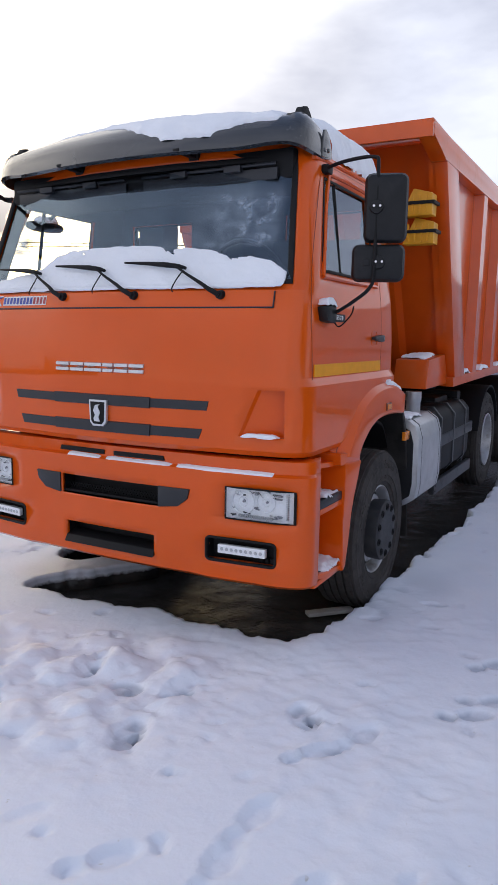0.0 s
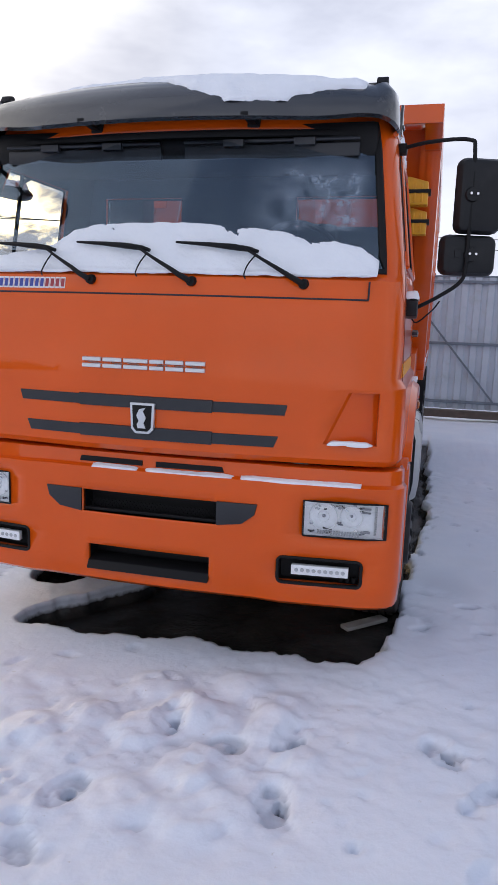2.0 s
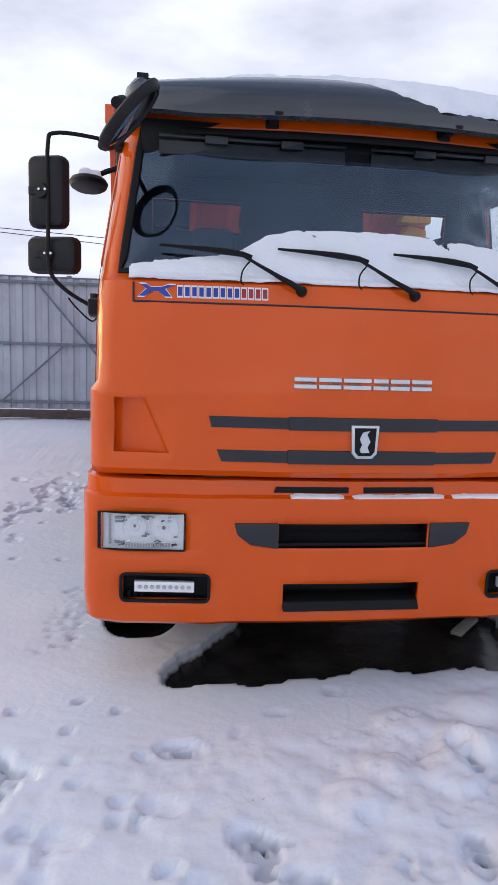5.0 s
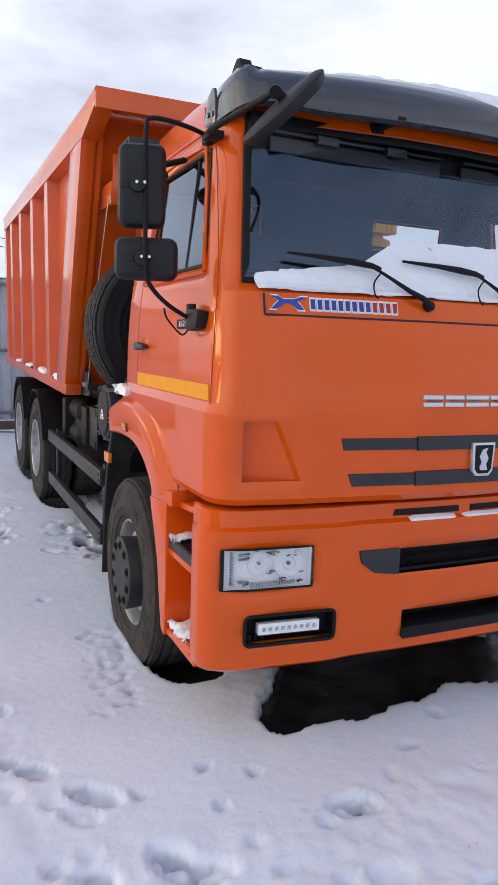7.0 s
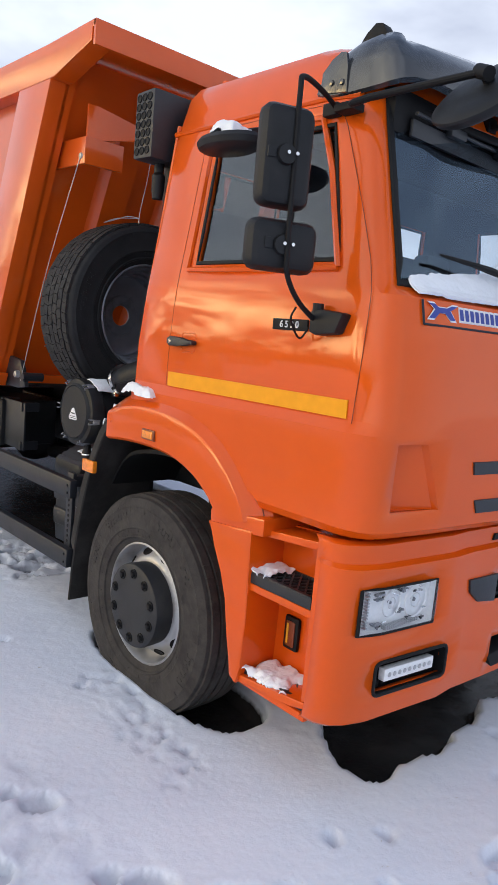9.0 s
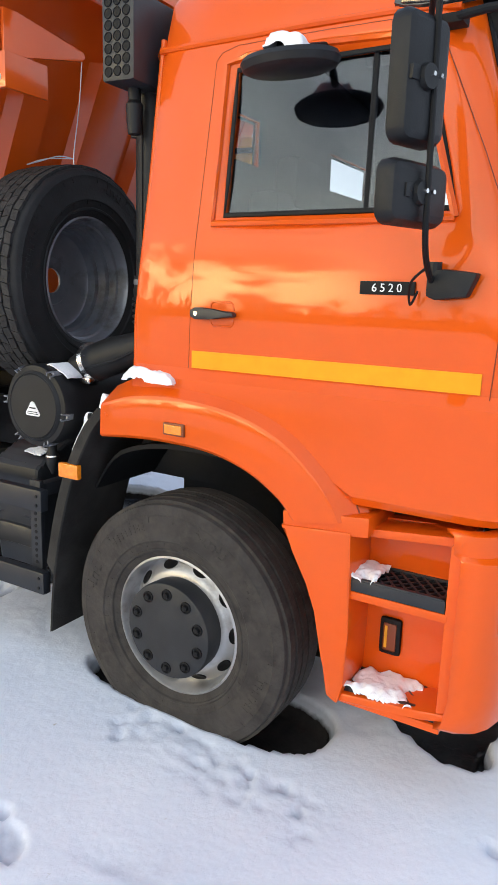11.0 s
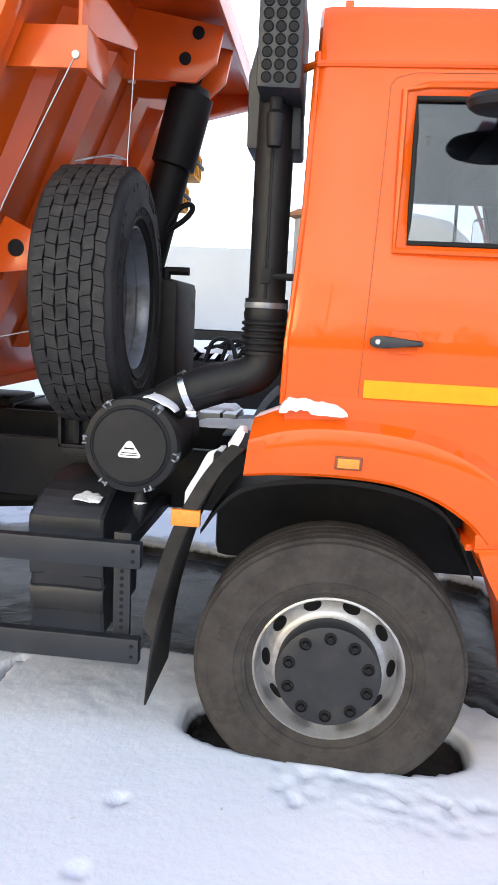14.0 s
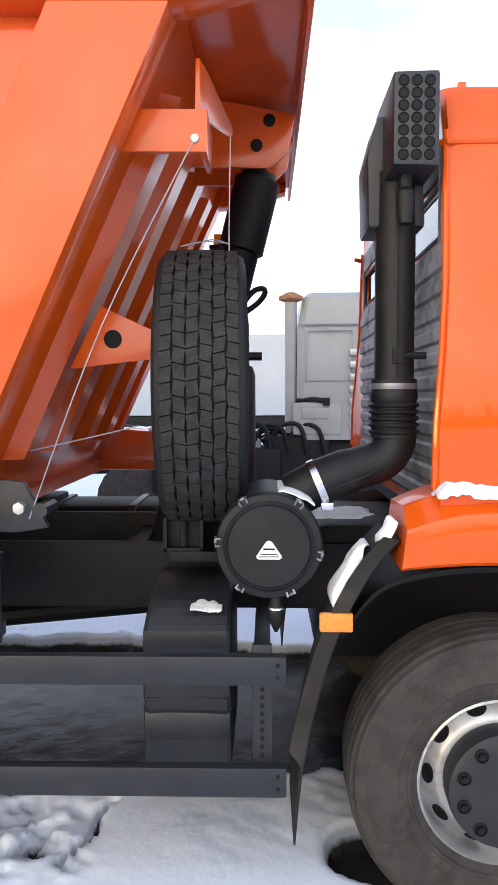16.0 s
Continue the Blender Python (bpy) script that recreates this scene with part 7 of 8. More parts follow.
def screen_surface(u, v):
    x = -1.02 + 2.05 * u
    top = lerp_table(((-1.02, 1.955), (-0.66, 1.985), (-0.54, 2.02), (-0.43, 2.085), (-0.30, 2.115), (0.1, 2.12), (0.45, 2.10), (0.78, 2.055), (0.95, 2.015), (1.03, 1.965)), x)
    z = 1.884 + (top - 1.884) * v
    return (x, face_y(x, z) - 0.002 - 0.022 * (1 - v) ** 2, z), (0, -0.75, 0.6)


snow_patch("windscreen_snow", screen_surface, 300, 44, 0.010, 31, "uneven bank of snow along the windscreen's foot", 0.75, keep=lambda u, v: min(1, (1 - v) * 2.4, v * 14 + 0.7), border=40, swell=0.6)


def visor_surface(u, v):
    x = -0.75 + 1.67 * u
    r = [Vector(p) for p in visor_ring(x)]
    pts = [r[2].lerp(r[1], 0.2), r[3], r[4], r[5], r[5] + Vector((0, 0.15, 0.02))]
    k = min(int(v * 4), 3)
    f = v * 4 - k
    n = [Vector((0, -1, 0.25)), Vector((0, -0.9, 0.5)), Vector((0, -0.5, 0.9)), Vector((0, -0.1, 1))]
    return tuple(pts[k].lerp(pts[k + 1], f)), tuple(n[k].lerp(n[min(k + 1, 3)], f))


snow_patch("visor_snow", visor_surface, 130, 36, 0.020, 41, "melting snow sheet sliding over the sun visor", 0.7, keep=lambda u, v: (v - lerp_table(((0, 0.62), (0.35, 0.55), (0.46, 0.42), (0.56, 0.12), (0.64, 0.02), (0.78, 0.02), (0.88, 0.20), (1.0, 0.28)), u)) * 8 + 0.1, border=30)


SHOULDER = ((0.0, 0.25, 2.852), (0.35, 0.55, 2.848), (0.55, 0.82, 2.834), (0.70, 0.94, 2.797), (0.82, 0.998, 2.748), (0.92, 1.026, 2.672), (1.0, 1.046, 2.605))


def roof_side(u, v):
    x, z = lerp_table([(a, b) for a, b, c in SHOULDER], u), lerp_table([(a, c) for a, b, c in SHOULDER], u)
    y = 0.66 + 0.92 * v
    return (x, y, z + 0.008 * v - 0.25 * max(0, 0.75 - y) ** 2), (1.2 * u ** 3, 0, 1 - 0.6 * u ** 3)


snow_patch("roof_snow", roof_side, 60, 60, 0.032, 51, "sheet of snow over the cab roof and its shoulder", 0.5)
snow_patch("arch_snow", flat_area(-1.262, -1.150, 1.40, 1.65, 1.398), 26, 44, 0.042, 61, "small clump of snow on the wheel arch", 0.35, border=7)
snow_patch("arch_snow", lambda u, v: ((1.12 + 0.12 * u, 1.40 + 0.34 * v, 1.405 - 0.05 * u - 0.07 * v), (0.6, 0.2, 1)), 18, 34, 0.045, 63, "heap of snow on the wheel arch", 0.5, border=7)
for s in (1, -1):
    for z, y0, y1, sd in ((0.386, 0.36, 0.66, 71), (0.792, 0.52 if s < 0 else 0.35, 0.65, 75)):
        snow_patch("step_snow", flat_area(s * 1.04, s * 1.20, y0 + 0.03, y1, z), 30, 50, 0.022, sd + s, "patch of snow on the step tread", 2.2, border=4.2, swell=0.6)
for x0, x1, sd in ((-0.30, -0.05, 81), (-0.02, 0.43, 82), (0.46, 1.02, 83)):
    snow_patch("bumper_snow", lambda u, v: ((x0 + (x1 - x0) * u, bump_y(x0 + (x1 - x0) * u) + 0.002 + 0.026 * v, 0.938 + 0.014 * v), (0, -0.4, 1)), 60, 8, 0.011, sd, "thin line of snow on the bumper ledge", 0.5, border=10)
snow_patch("scoop_snow", lambda u, v: ((0.86 + 0.20 * u, 0.050 + 0.05 * v, 1.143), (0, -0.4, 1)), 18, 8, 0.018, 86, "thin snow in the corner scoop", 0.4)
snow_patch("mirror_snow", flat_area(-1.30, -1.18, 0.86, 1.00, 2.435), 16, 16, 0.045, 88, "cap of snow on the kerb mirror", 0.3)
snow_patch("mirror_snow", flat_area(1.14, 1.21, 0.32, 0.44, 1.803), 12, 16, 0.035, 90, "cap of snow on the mirror foot", 0.3)
snow_patch("cleaner_snow", lambda u, v: ((-1.15 + 0.30 * u, 2.185 + 0.182 * math.sin(-0.75 + 0.75 * v), 1.215 + 0.182 * math.cos(-0.75 + 0.75 * v)), (0, math.sin(-0.75 + 0.75 * v), math.cos(-0.75 + 0.75 * v))), 26, 18, 0.010, 92, "scrap of snow on the air cleaner", 0.7)
snow_patch("flap_snow", lambda u, v: ((-1.20 + 0.16 * u, 1.872 + 0.12 * v, 1.215 - 0.19 * v - 0.03 * v * v), (-0.3, 0.75, 0.6)), 24, 24, 0.030, 94, "snow lodged on the mud flap", 0.7)
snow_patch("flap_snow", lambda u, v: ((-1.21 + 0.10 * u, 1.775 + 0.06 * v, 1.300 - 0.10 * v), (-0.3, 0.5, 0.8)), 20, 20, 0.034, 95, "snow lodged behind the wheel arch", 0.4)
snow_patch("box_snow", flat_area(-1.0, -0.90, 2.40, 2.52, 0.924, lambda u, v: 0.025 * u), 26, 26, 0.006, 96, "streak of snow on the battery box", 2.6, border=3, scale=1.6)
snow_patch("muffler_snow", flat_area(0.95, 1.22, 2.08, 2.40, 1.074), 20, 20, 0.025, 97, "snow on the muffler box", 0.5)
snow_patch("locker_snow", flat_area(0.95, 1.15, 2.66, 2.98, 1.480, lambda u, v: 0.02 * v), 16, 20, 0.02, 98, "snow on the front locker", 0.5)
for y, sd in ((3.75, 101), (4.70, 102), (5.70, 103), (6.65, 104)):
    for s in (1, -1):
        snow_patch("rail_snow", flat_area(s * 1.175, s * 1.258, y - 0.22, y + 0.26, 1.305), 8, 30, 0.035, sd + 3 * s, "small drift of snow on the body's bottom rail", 0.6)
for y0, y1, x0, x1, z, sd in ((1.75, 2.1, -0.5, -0.30, 1.20, 112),):
    snow_patch("frame_snow", flat_area(x0, x1, y0, y1, z), 10, 40, 0.02, sd, "snow on the chassis frame", 0.6)

bpy.context.view_layer.update()
for o in list(scene.objects):
    if o.name.split(".")[0] in ("windscreen_snow", "visor_snow", "roof_snow", "step_snow", "bumper_snow", "scoop_snow", "mirror_snow"):
        o.matrix_basis = CAB_FIT
    elif o.name.split(".")[0] in ("rail_snow", "locker_snow", "wheel_chock"):
        o.matrix_basis = BODY_FIT @ o.matrix_basis

# ---- fence of profiled sheet behind the truck ----
FY, FT_, FB_ = 10.0, 2.62, 0.31
fence = anchor("fence", 2.0, FY, 0.0, "grey profiled steel sheet fence with diagonal braces", "fence", kind="structure")
sheet = None
SW = 1.10
for k in range(14):
    x0 = -4.3 + k * SW
    if sheet is None:
        bm = bmesh.new()
        pts = []
        for i in range(5):
            a = i * SW / 5
            pts += [(a, 0.0), (a + 0.075, 0.0), (a + 0.095, -0.030), (a + 0.195, -0.030), (a + 0.215, 0.0)]
        pts.append((SW, 0.0))
        lo = [bm.verts.new((x, y, FB_)) for x, y in pts]
        hi = [bm.verts.new((x, y, FT_)) for x, y in pts]
        lo2 = [bm.verts.new((x, y + 0.004, FB_)) for x, y in pts]
        hi2 = [bm.verts.new((x, y + 0.004, FT_)) for x, y in pts]
        for i in range(len(pts) - 1):
            bm.faces.new((lo[i], lo[i + 1], hi[i + 1], hi[i]))
            bm.faces.new((lo2[i], lo2[i + 1], hi2[i + 1], hi2[i]))
        sheet = part("fence_sheet", bm, FENCE, fence, flat=True)
        sheet.matrix_parent_inverse = Matrix()
        sheet.matrix_basis = Matrix.Translation((x0 - 2.0, 0, 0))
    else:
        o = new("fence_sheet", sheet.data)
        o.parent = fence
        o.matrix_basis = Matrix.Translation((x0 - 2.0, 0, 0))
X1 = -4.3 + 14 * SW
for z in (0.44, 1.47, 2.54):
    bm = bmesh.new()
    add_box(bm, -4.3, X1, FY - 0.075, FY - 0.035, z - 0.025, z + 0.025, 0.003)
    part("fence_rail", bm, FENCE_RAIL, fence)
for xb in (-1.2, 2.42, 6.0, 9.6):
    bm = bmesh.new()
    m = Vector((-1.85, 0, 2.1))
    add_tube(bm, [(xb, FY - 0.10, 0.44), (xb - 1.76, FY - 0.10, 2.54)], 0.022, 4)
    part("fence_brace", bm, FENCE_RAIL, fence)
    bm = bmesh.new()
    add_tube(bm, [(xb - 2.38, FY - 0.10, 0.44), (xb - 1.27, FY - 0.10, 1.47)], 0.022, 4)
    part("fence_brace", bm, FENCE_RAIL, fence)
for x in (-4.3, -2.42, 0.5, 3.4, 6.3, 9.2, X1):
    bm = bmesh.new()
    add_box(bm, x - 0.04, x + 0.04, FY + 0.02, FY + 0.10, 0.0, 2.68, 0.004)
    part("fence_post", bm, FENCE_RAIL, fence)
for x0 in (-4.3, -1.9, 0.5, 2.9, 5.3, 7.7):
    bm = bmesh.new()
    add_box(bm, x0, x0 + 2.38, FY - 0.16, FY + 0.06, 0.16, 0.29, 0.01)
    add_box(bm, x0 + 0.3, x0 + 0.6, FY - 0.2, FY + 0.06, 0.04, 0.17, 0.01)
    part("base_beam", bm, DARK_TIMBER, fence)
bm = bmesh.new()
add_box(bm, -4.3, X1, FY - 0.03, FY + 0.02, 2.62, 2.65, 0.004)
part("fence_cap", bm, FENCE_RAIL, fence)


# ---- overhead wires beyond the fence ----
for z, rise in ((4.72, 3.0), (4.52, 1.2)):
    bm = bmesh.new()
    add_tube(bm, [(-24 + 60 * t / 24, 4.6 + 44 * t / 24, z + rise * (t / 24 - 0.36)) for t in range(25)], 0.013, 4)
    tagged(part("overhead_wire", bm, SEAL), "thin dark overhead wire beyond the fence", "wire", "overhead wires")
for x, y in ((-24, 4.6), (36, 48.6)):
    bm = bmesh.new()
    add_tube(bm, [(x, y, -0.2), (x, y, 6.9)], [0.12, 0.08], 8)
    tagged(part("wire_pole", bm, TIMBER), "weathered timber pole carrying the wires", "pole", "wire poles")


# ---- other vehicles in the yard ----
def simple_wheel(x, y, z, r, w, parent):
    bm = bmesh.new()
    add_lathe(bm, [(0.55 * r, -w / 2), (0.9 * r, -w / 2), (r, -w * 0.4), (r, w * 0.4), (0.9 * r, w / 2), (0.55 * r, w / 2), (0.45 * r, w * 0.25), (0.0, w * 0.25)], pose(x, y, z, 0, 90, 0), 20)
    part("wheel", bm, TYRE, parent)


GREY_CAB = mat("pale_grey_cab_paint", (0.30, 0.30, 0.295), 0.45, 0, 0.08, 3, 0, 20, 0.2, (0.32, 0.31, 0.29), 2, 0.62)
WHITE_BOX = mat("white_trailer_panel", (0.40, 0.43, 0.47), 0.5, 0, 0.06, 1.0)
RUST = mat("rusty_steel_cap", (0.30, 0.15, 0.07), 0.8, 0.2, 0.3, 12)
FAR_ORANGE = mat("faded_orange_truck_paint", (0.42, 0.10, 0.045), 0.5, 0, 0.15, 2)
GREEN = mat("green_trailer_paint", (0.03, 0.16, 0.06), 0.5, 0, 0.2, 3)

tractor = anchor("semi_tractor", 5.3, 1.2, 0, "pale grey tractor unit parked alongside, snow on its frame", "truck")
NX = 5.06
bm = bmesh.new()
rings = []
for z, ins, yr, yf in ((1.22, 0.0, 2.10, -0.20), (1.9, 0.0, 2.10, -0.20), (2.62, 0.03, 2.09, -0.05), (2.66, 0.05, 2.08, 0.0), (2.98, 0.12, 2.02, 0.35), (3.05, 0.22, 1.94, 0.6)):
    x0, x1 = NX + ins, NX + 2.4 - ins
    rings.append([(x0 + 0.06, yr, z), (x0, yr - 0.08, z), (x0, yf + 0.2, z), (x0 + 0.2, yf, z), (x1 - 0.2, yf, z), (x1, yf + 0.2, z), (x1, yr - 0.08, z), (x1 - 0.06, yr, z)])
add_loft(bm, rings)
nc = part("cab", bm, GREY_CAB, tractor, angle=30)
bm = bmesh.new()
add_tube(bm, [(NX - 0.004, y, z) for y, z in ((1.98, 1.95), (1.98, 2.56), (1.42, 2.56), (1.42, 1.95), (1.98, 1.95))], 0.012, 6)
add_tube(bm, [(NX - 0.002, 1.28, 1.3), (NX - 0.002, 1.28, 2.62)], 0.008, 6)
add_tube(bm, [(NX - 0.002, 2.09, 2.64), (NX - 0.002, 0.2, 2.64)], 0.015, 6)
part("side_panel_pressing", bm, GREY_CAB, nc)
bm = bmesh.new()
add_box(bm, NX - 0.012, NX + 0.02, 0.35, 1.15, 1.95, 2.5, 0.01)
part("side_window", bm, SEAL, nc)
bm = bmesh.new()
for k in range(7):
    add_box(bm, NX - 0.05, NX + 0.0, 1.24 + 0.0 * k, 1.46, 1.35 + k * 0.15, 1.43 + k * 0.15, 0.01)
part("side_louvre", bm, ALU, nc)
bm = bmesh.new()
add_tube(bm, [(NX + 0.14, 2.17, 1.30), (NX + 0.14, 2.17, 2.95)], 0.075, 16)
st = part("upright_exhaust", bm, GREY_CAB, tractor)
bm = bmesh.new()
add_lathe(bm, [(0.08, 2.90), (0.15, 2.93), (0.15, 2.97), (0.05, 3.02), (0.0, 3.02)], pose(NX + 0.14, 2.17, 0.02), 18)
part("stack_cap", bm, RUST, st)
bm = bmesh.new()
add_box(bm, NX - 0.02, NX + 0.35, 1.55, 2.15, 1.28, 1.68, 0.03)
add_box(bm, NX - 0.04, NX + 0.0, 1.70, 2.05, 1.48, 1.62, 0.02)
part("equipment_box", bm, GREY_CAB, tractor)
bm = bmesh.new()
add_tube(bm, [(NX + 0.05, 2.1, 1.70), (NX - 0.02, 1.9, 1.72), (NX - 0.04, 1.75, 1.70)], 0.03, 8)
add_box(bm, NX - 0.06, NX + 0.02, 1.70, 1.78, 1.64, 1.74, 0.01)
part("hose_fitting", bm, SEAL, tractor)
bm = bmesh.new()
for x in (NX + 0.75, NX + 1.6):
    add_box(bm, x, x + 0.08, -0.2, 6.0, 0.72, 1.0, 0.01)
add_box(bm, NX + 0.1, NX + 2.3, 0.0, 2.0, 0.5, 1.22, 0.06)
add_box(bm, NX + 0.5, NX + 1.9, 3.6, 4.5, 1.0, 1.18, 0.04)
part("frame", bm, DARK_FRAME, tractor)
for k in range(7):
    bm = bmesh.new()
    y = 2.25 + 0.14 * k
    add_tube(bm, spline([(NX + 0.35, y - 0.25, 1.05), (NX + 0.2, y - 0.05, 1.30 + 0.05 * (k % 3)), (NX + 0.25, y + 0.25, 1.25), (NX + 0.4, y + 0.45, 1.0)], 6), 0.03, 8)
    part("coiled_hose", bm, SEAL, tractor)
# two dark boxes added as mass for the clutter behind the cab
bm = bmesh.new()
add_box(bm, NX - 0.05, NX + 0.7, 2.30, 3.9, 0.55, 1.12, 0.05)
add_box(bm, NX + 0.0, NX + 0.5, 1.7, 2.5, 0.55, 1.27, 0.05)
part("engine_housing", bm, SEAL, tractor)
for k in range(6):
    bm = bmesh.new()
    add_tube(bm, spline([(NX - 0.02, 1.75 + 0.22 * k, 1.05), (NX - 0.04, 1.85 + 0.22 * k, 1.36 + 0.03 * (k % 2)), (NX + 0.02, 2.08 + 0.22 * k, 1.38), (NX + 0.05, 2.3 + 0.2 * k, 1.05)], 6), 0.028, 8)
    part("coiled_hose", bm, SEAL, tractor)
bm = bmesh.new()
add_box(bm, NX + 0.1, NX + 0.6, 2.55, 3.0, 0.85, 1.22, 0.02)
part("white_case", bm, WHITE_BOX, tractor)
for y in (0.55, 4.1):
    for x in (NX + 0.2, NX + 2.2):
        simple_wheel(x, y, 0.45, 0.52, 0.32, tractor)
tractor.location.y -= 0.25
snow_patch("tractor_snow", flat_area(NX + 0.1, NX + 1.2, 2.25, 3.75, 1.24), 30, 40, 0.10, 121, "snow heaped on the tractor's frame", 0.8, scale=0.5)
snow_patch("tractor_snow", flat_area(NX + 0.3, NX + 1.9, 3.25, 5.05, 1.19), 30, 40, 0.12, 123, "snow on the tractor's coupling plate", 0.8, scale=0.5)

# white box trailer farther off
trailer = anchor("box_trailer", 18.0, 2.0, 0, "long white box trailer standing in the yard", "trailer")
bm = bmesh.new()
add_box(bm, 17.0, 19.5, -7.0, 7.6, 1.24, 3.60, 0.04)
part("box", bm, WHITE_BOX, trailer)
bm = bmesh.new()
add_box(bm, 17.1, 19.4, -7.0, 7.6, 0.92, 1.22, 0.02)
part("trailer_frame", bm, DARK_FRAME, trailer)
for y in (-4.6, -3.3, 6.3):
    for x in (17.2, 19.3):
        simple_wheel(x, y, 0.5, 0.5, 0.3, trailer)

# tipper body showing over the fence
over = anchor("far_tipper", -0.4, 15.5, 0, "orange tipper body just showing over the fence", "truck")
bm = bmesh.new()
add_box(bm, -2.2, 1.2, 14.6, 17.0, 1.2, 2.92, 0.03)
add_box(bm, -2.25, 1.25, 14.55, 14.66, 2.80, 2.95, 0.02)
part("tipper_tub", bm, FAR_ORANGE, over)
bm = bmesh.new()
add_box(bm, -1.9, 0.9, 15.2, 16.4, 0.7, 1.2, 0.03)
part("frame", bm, DARK_FRAME, over)
for x in (-1.6, 0.6):
    for y in (14.8, 16.8):
        simple_wheel(x, y, 0.5, 0.5, 0.3, over)


def far_truck(cx, cy, yaw, label):
    """A cab-over truck seen from afar: cab, windscreen, flat bed, wheels."""
    e = anchor("far_truck", cx, cy, ground_rise(cy), label, "truck", "far trucks")
    def fin(o):
        o.matrix_parent_inverse = Matrix()
        return o
    e.rotation_euler = (0, 0, radians(yaw))
    bm = bmesh.new()
    rings = []
    for z, yf, w in ((0.55, -0.05, 1.2), (1.5, 0.0, 1.2), (2.5, 0.35, 1.08), (2.75, 0.55, 1.0), (2.82, 0.8, 0.85)):
        rings.append([(-w, yf + 0.08, z), (-w + 0.1, yf, z), (w - 0.1, yf, z), (w, yf + 0.08, z), (w, 2.0, z), (-w, 2.0, z)])
    add_loft(bm, rings)
    cabf = fin(part("cab", bm, FAR_ORANGE, e))
    bm = bmesh.new()
    add_prism(bm, [(-1.0, 1.62), (1.0, 1.62), (0.95, 2.42), (-0.95, 2.42)], "y", -0.03, 0.03, 0.01, fn=lambda x, y, z: (x, y + 0.03 + (z - 1.5) * 0.345, z))
    fin(part("windscreen", bm, WHITE_BOX, cabf))
    for s in (1, -1):
        bm = bmesh.new()
        add_box(bm, s * 1.15, s * 1.22, 0.45, 1.25, 1.65, 2.35, 0.02)
        fin(part("side_window", bm, SEAL, cabf))
    bm = bmesh.new()
    for z in (0.95, 1.12, 1.30):
        add_box(bm, -0.8, 0.8, -0.05, 0.02, z, z + 0.07, 0.01)
    fin(part("grille", bm, SEAL, cabf))
    bm = bmesh.new()
    add_box(bm, -1.2, 1.2, -0.12, 0.3, 0.45, 0.85, 0.05)
    fin(part("bumper", bm, WHITE_BOX, e))
    bm = bmesh.new()
    add_box(bm, -1.2, 1.2, 2.3, 8.0, 1.1, 2.1, 0.04)
    fin(part("flat_bed", bm, FAR_ORANGE, e))
    bm = bmesh.new()
    add_box(bm, -0.5, 0.5, 0.5, 8.0, 0.6, 1.0, 0.02)
    fin(part("frame", bm, DARK_FRAME, e))
    for y in (1.1, 5.6, 7.0):
        for x in (-1.0, 1.0):
            bm = bmesh.new()
            add_lathe(bm, [(0.3, -0.15), (0.47, -0.15), (0.5, -0.1), (0.5, 0.1), (0.47, 0.15), (0.3, 0.15), (0.0, 0.08)], pose(x, y, 0.45, 0, 90, 0), 18)
            fin(part("wheel", bm, TYRE, e))
    return e


GREY_TIMBER = mat("grey_weathered_timber", (0.32, 0.31, 0.29), 0.8, 0, 0.25, 9, 0.3, 60)
# ---- board left in the thawed hollow by the front wheel ----
bm = bmesh.new()
add_box(bm, -0.16, 0.16, -0.035, 0.035, -0.012, 0.012, 0.004, pose(1.05, 1.0, -0.108, 0, 0, 46))
tagged(part("loose_board", bm, GREY_TIMBER), "weathered grey loose board lying on the wet asphalt", "board")


# ---- the yard beyond the driven way ----
far_truck(-22.21, 33.83, 47, "faded orange truck parked across the yard")
far_truck(-31.78, 42.32, 53, "orange truck standing behind another one")
far_truck(-35.37, 39.44, 53, "orange truck at the end of the row")

gt = anchor("flat_trailer", -19.23, 26.28, ground_rise(26.28), "green drop-side trailer loaded with boards", "trailer")
gt.rotation_euler = (0, 0, radians(44))
def gpart(name, bm, material, label=""):
    o = part(name, bm, material, gt, label)
    o.matrix_parent_inverse = Matrix()
    return o
for s in (1, -1):
    for k in range(3):
        bm = bmesh.new()
        add_box(bm, s * 1.15, s * 1.2, -3.0, 3.0, 0.55 + k * 0.26, 0.79 + k * 0.26, 0.02)
        gpart("side_board", bm, GREEN)
for y in (-3.0, 3.0):
    bm = bmesh.new()
    add_box(bm, -1.2, 1.2, y - 0.03, y + 0.03, 0.55, 1.32, 0.02)
    gpart("end_board", bm, GREEN)
for y in (-2.98, -1.0, 1.0, 2.98):
    for s in (1, -1):
        bm = bmesh.new()
        add_box(bm, s * 1.19, s * 1.24, y - 0.05, y + 0.05, 0.5, 1.36, 0.01)
        gpart("stake", bm, GREEN)
bm = bmesh.new()
add_box(bm, -1.15, 1.15, -2.9, 2.9, 0.42, 0.55, 0.02)
gpart("bed", bm, DARK_FRAME)
for k in range(6):
    bm = bmesh.new()
    add_box(bm, -1.0 + 0.33 * k, -0.75 + 0.33 * k, -2.4, 2.3 + 0.3 * (k % 3), 0.56 + 0.14 * (k % 3), 1.36 + 0.06 * (k % 2), 0.02)
    gpart("board_stack", bm, TIMBER)
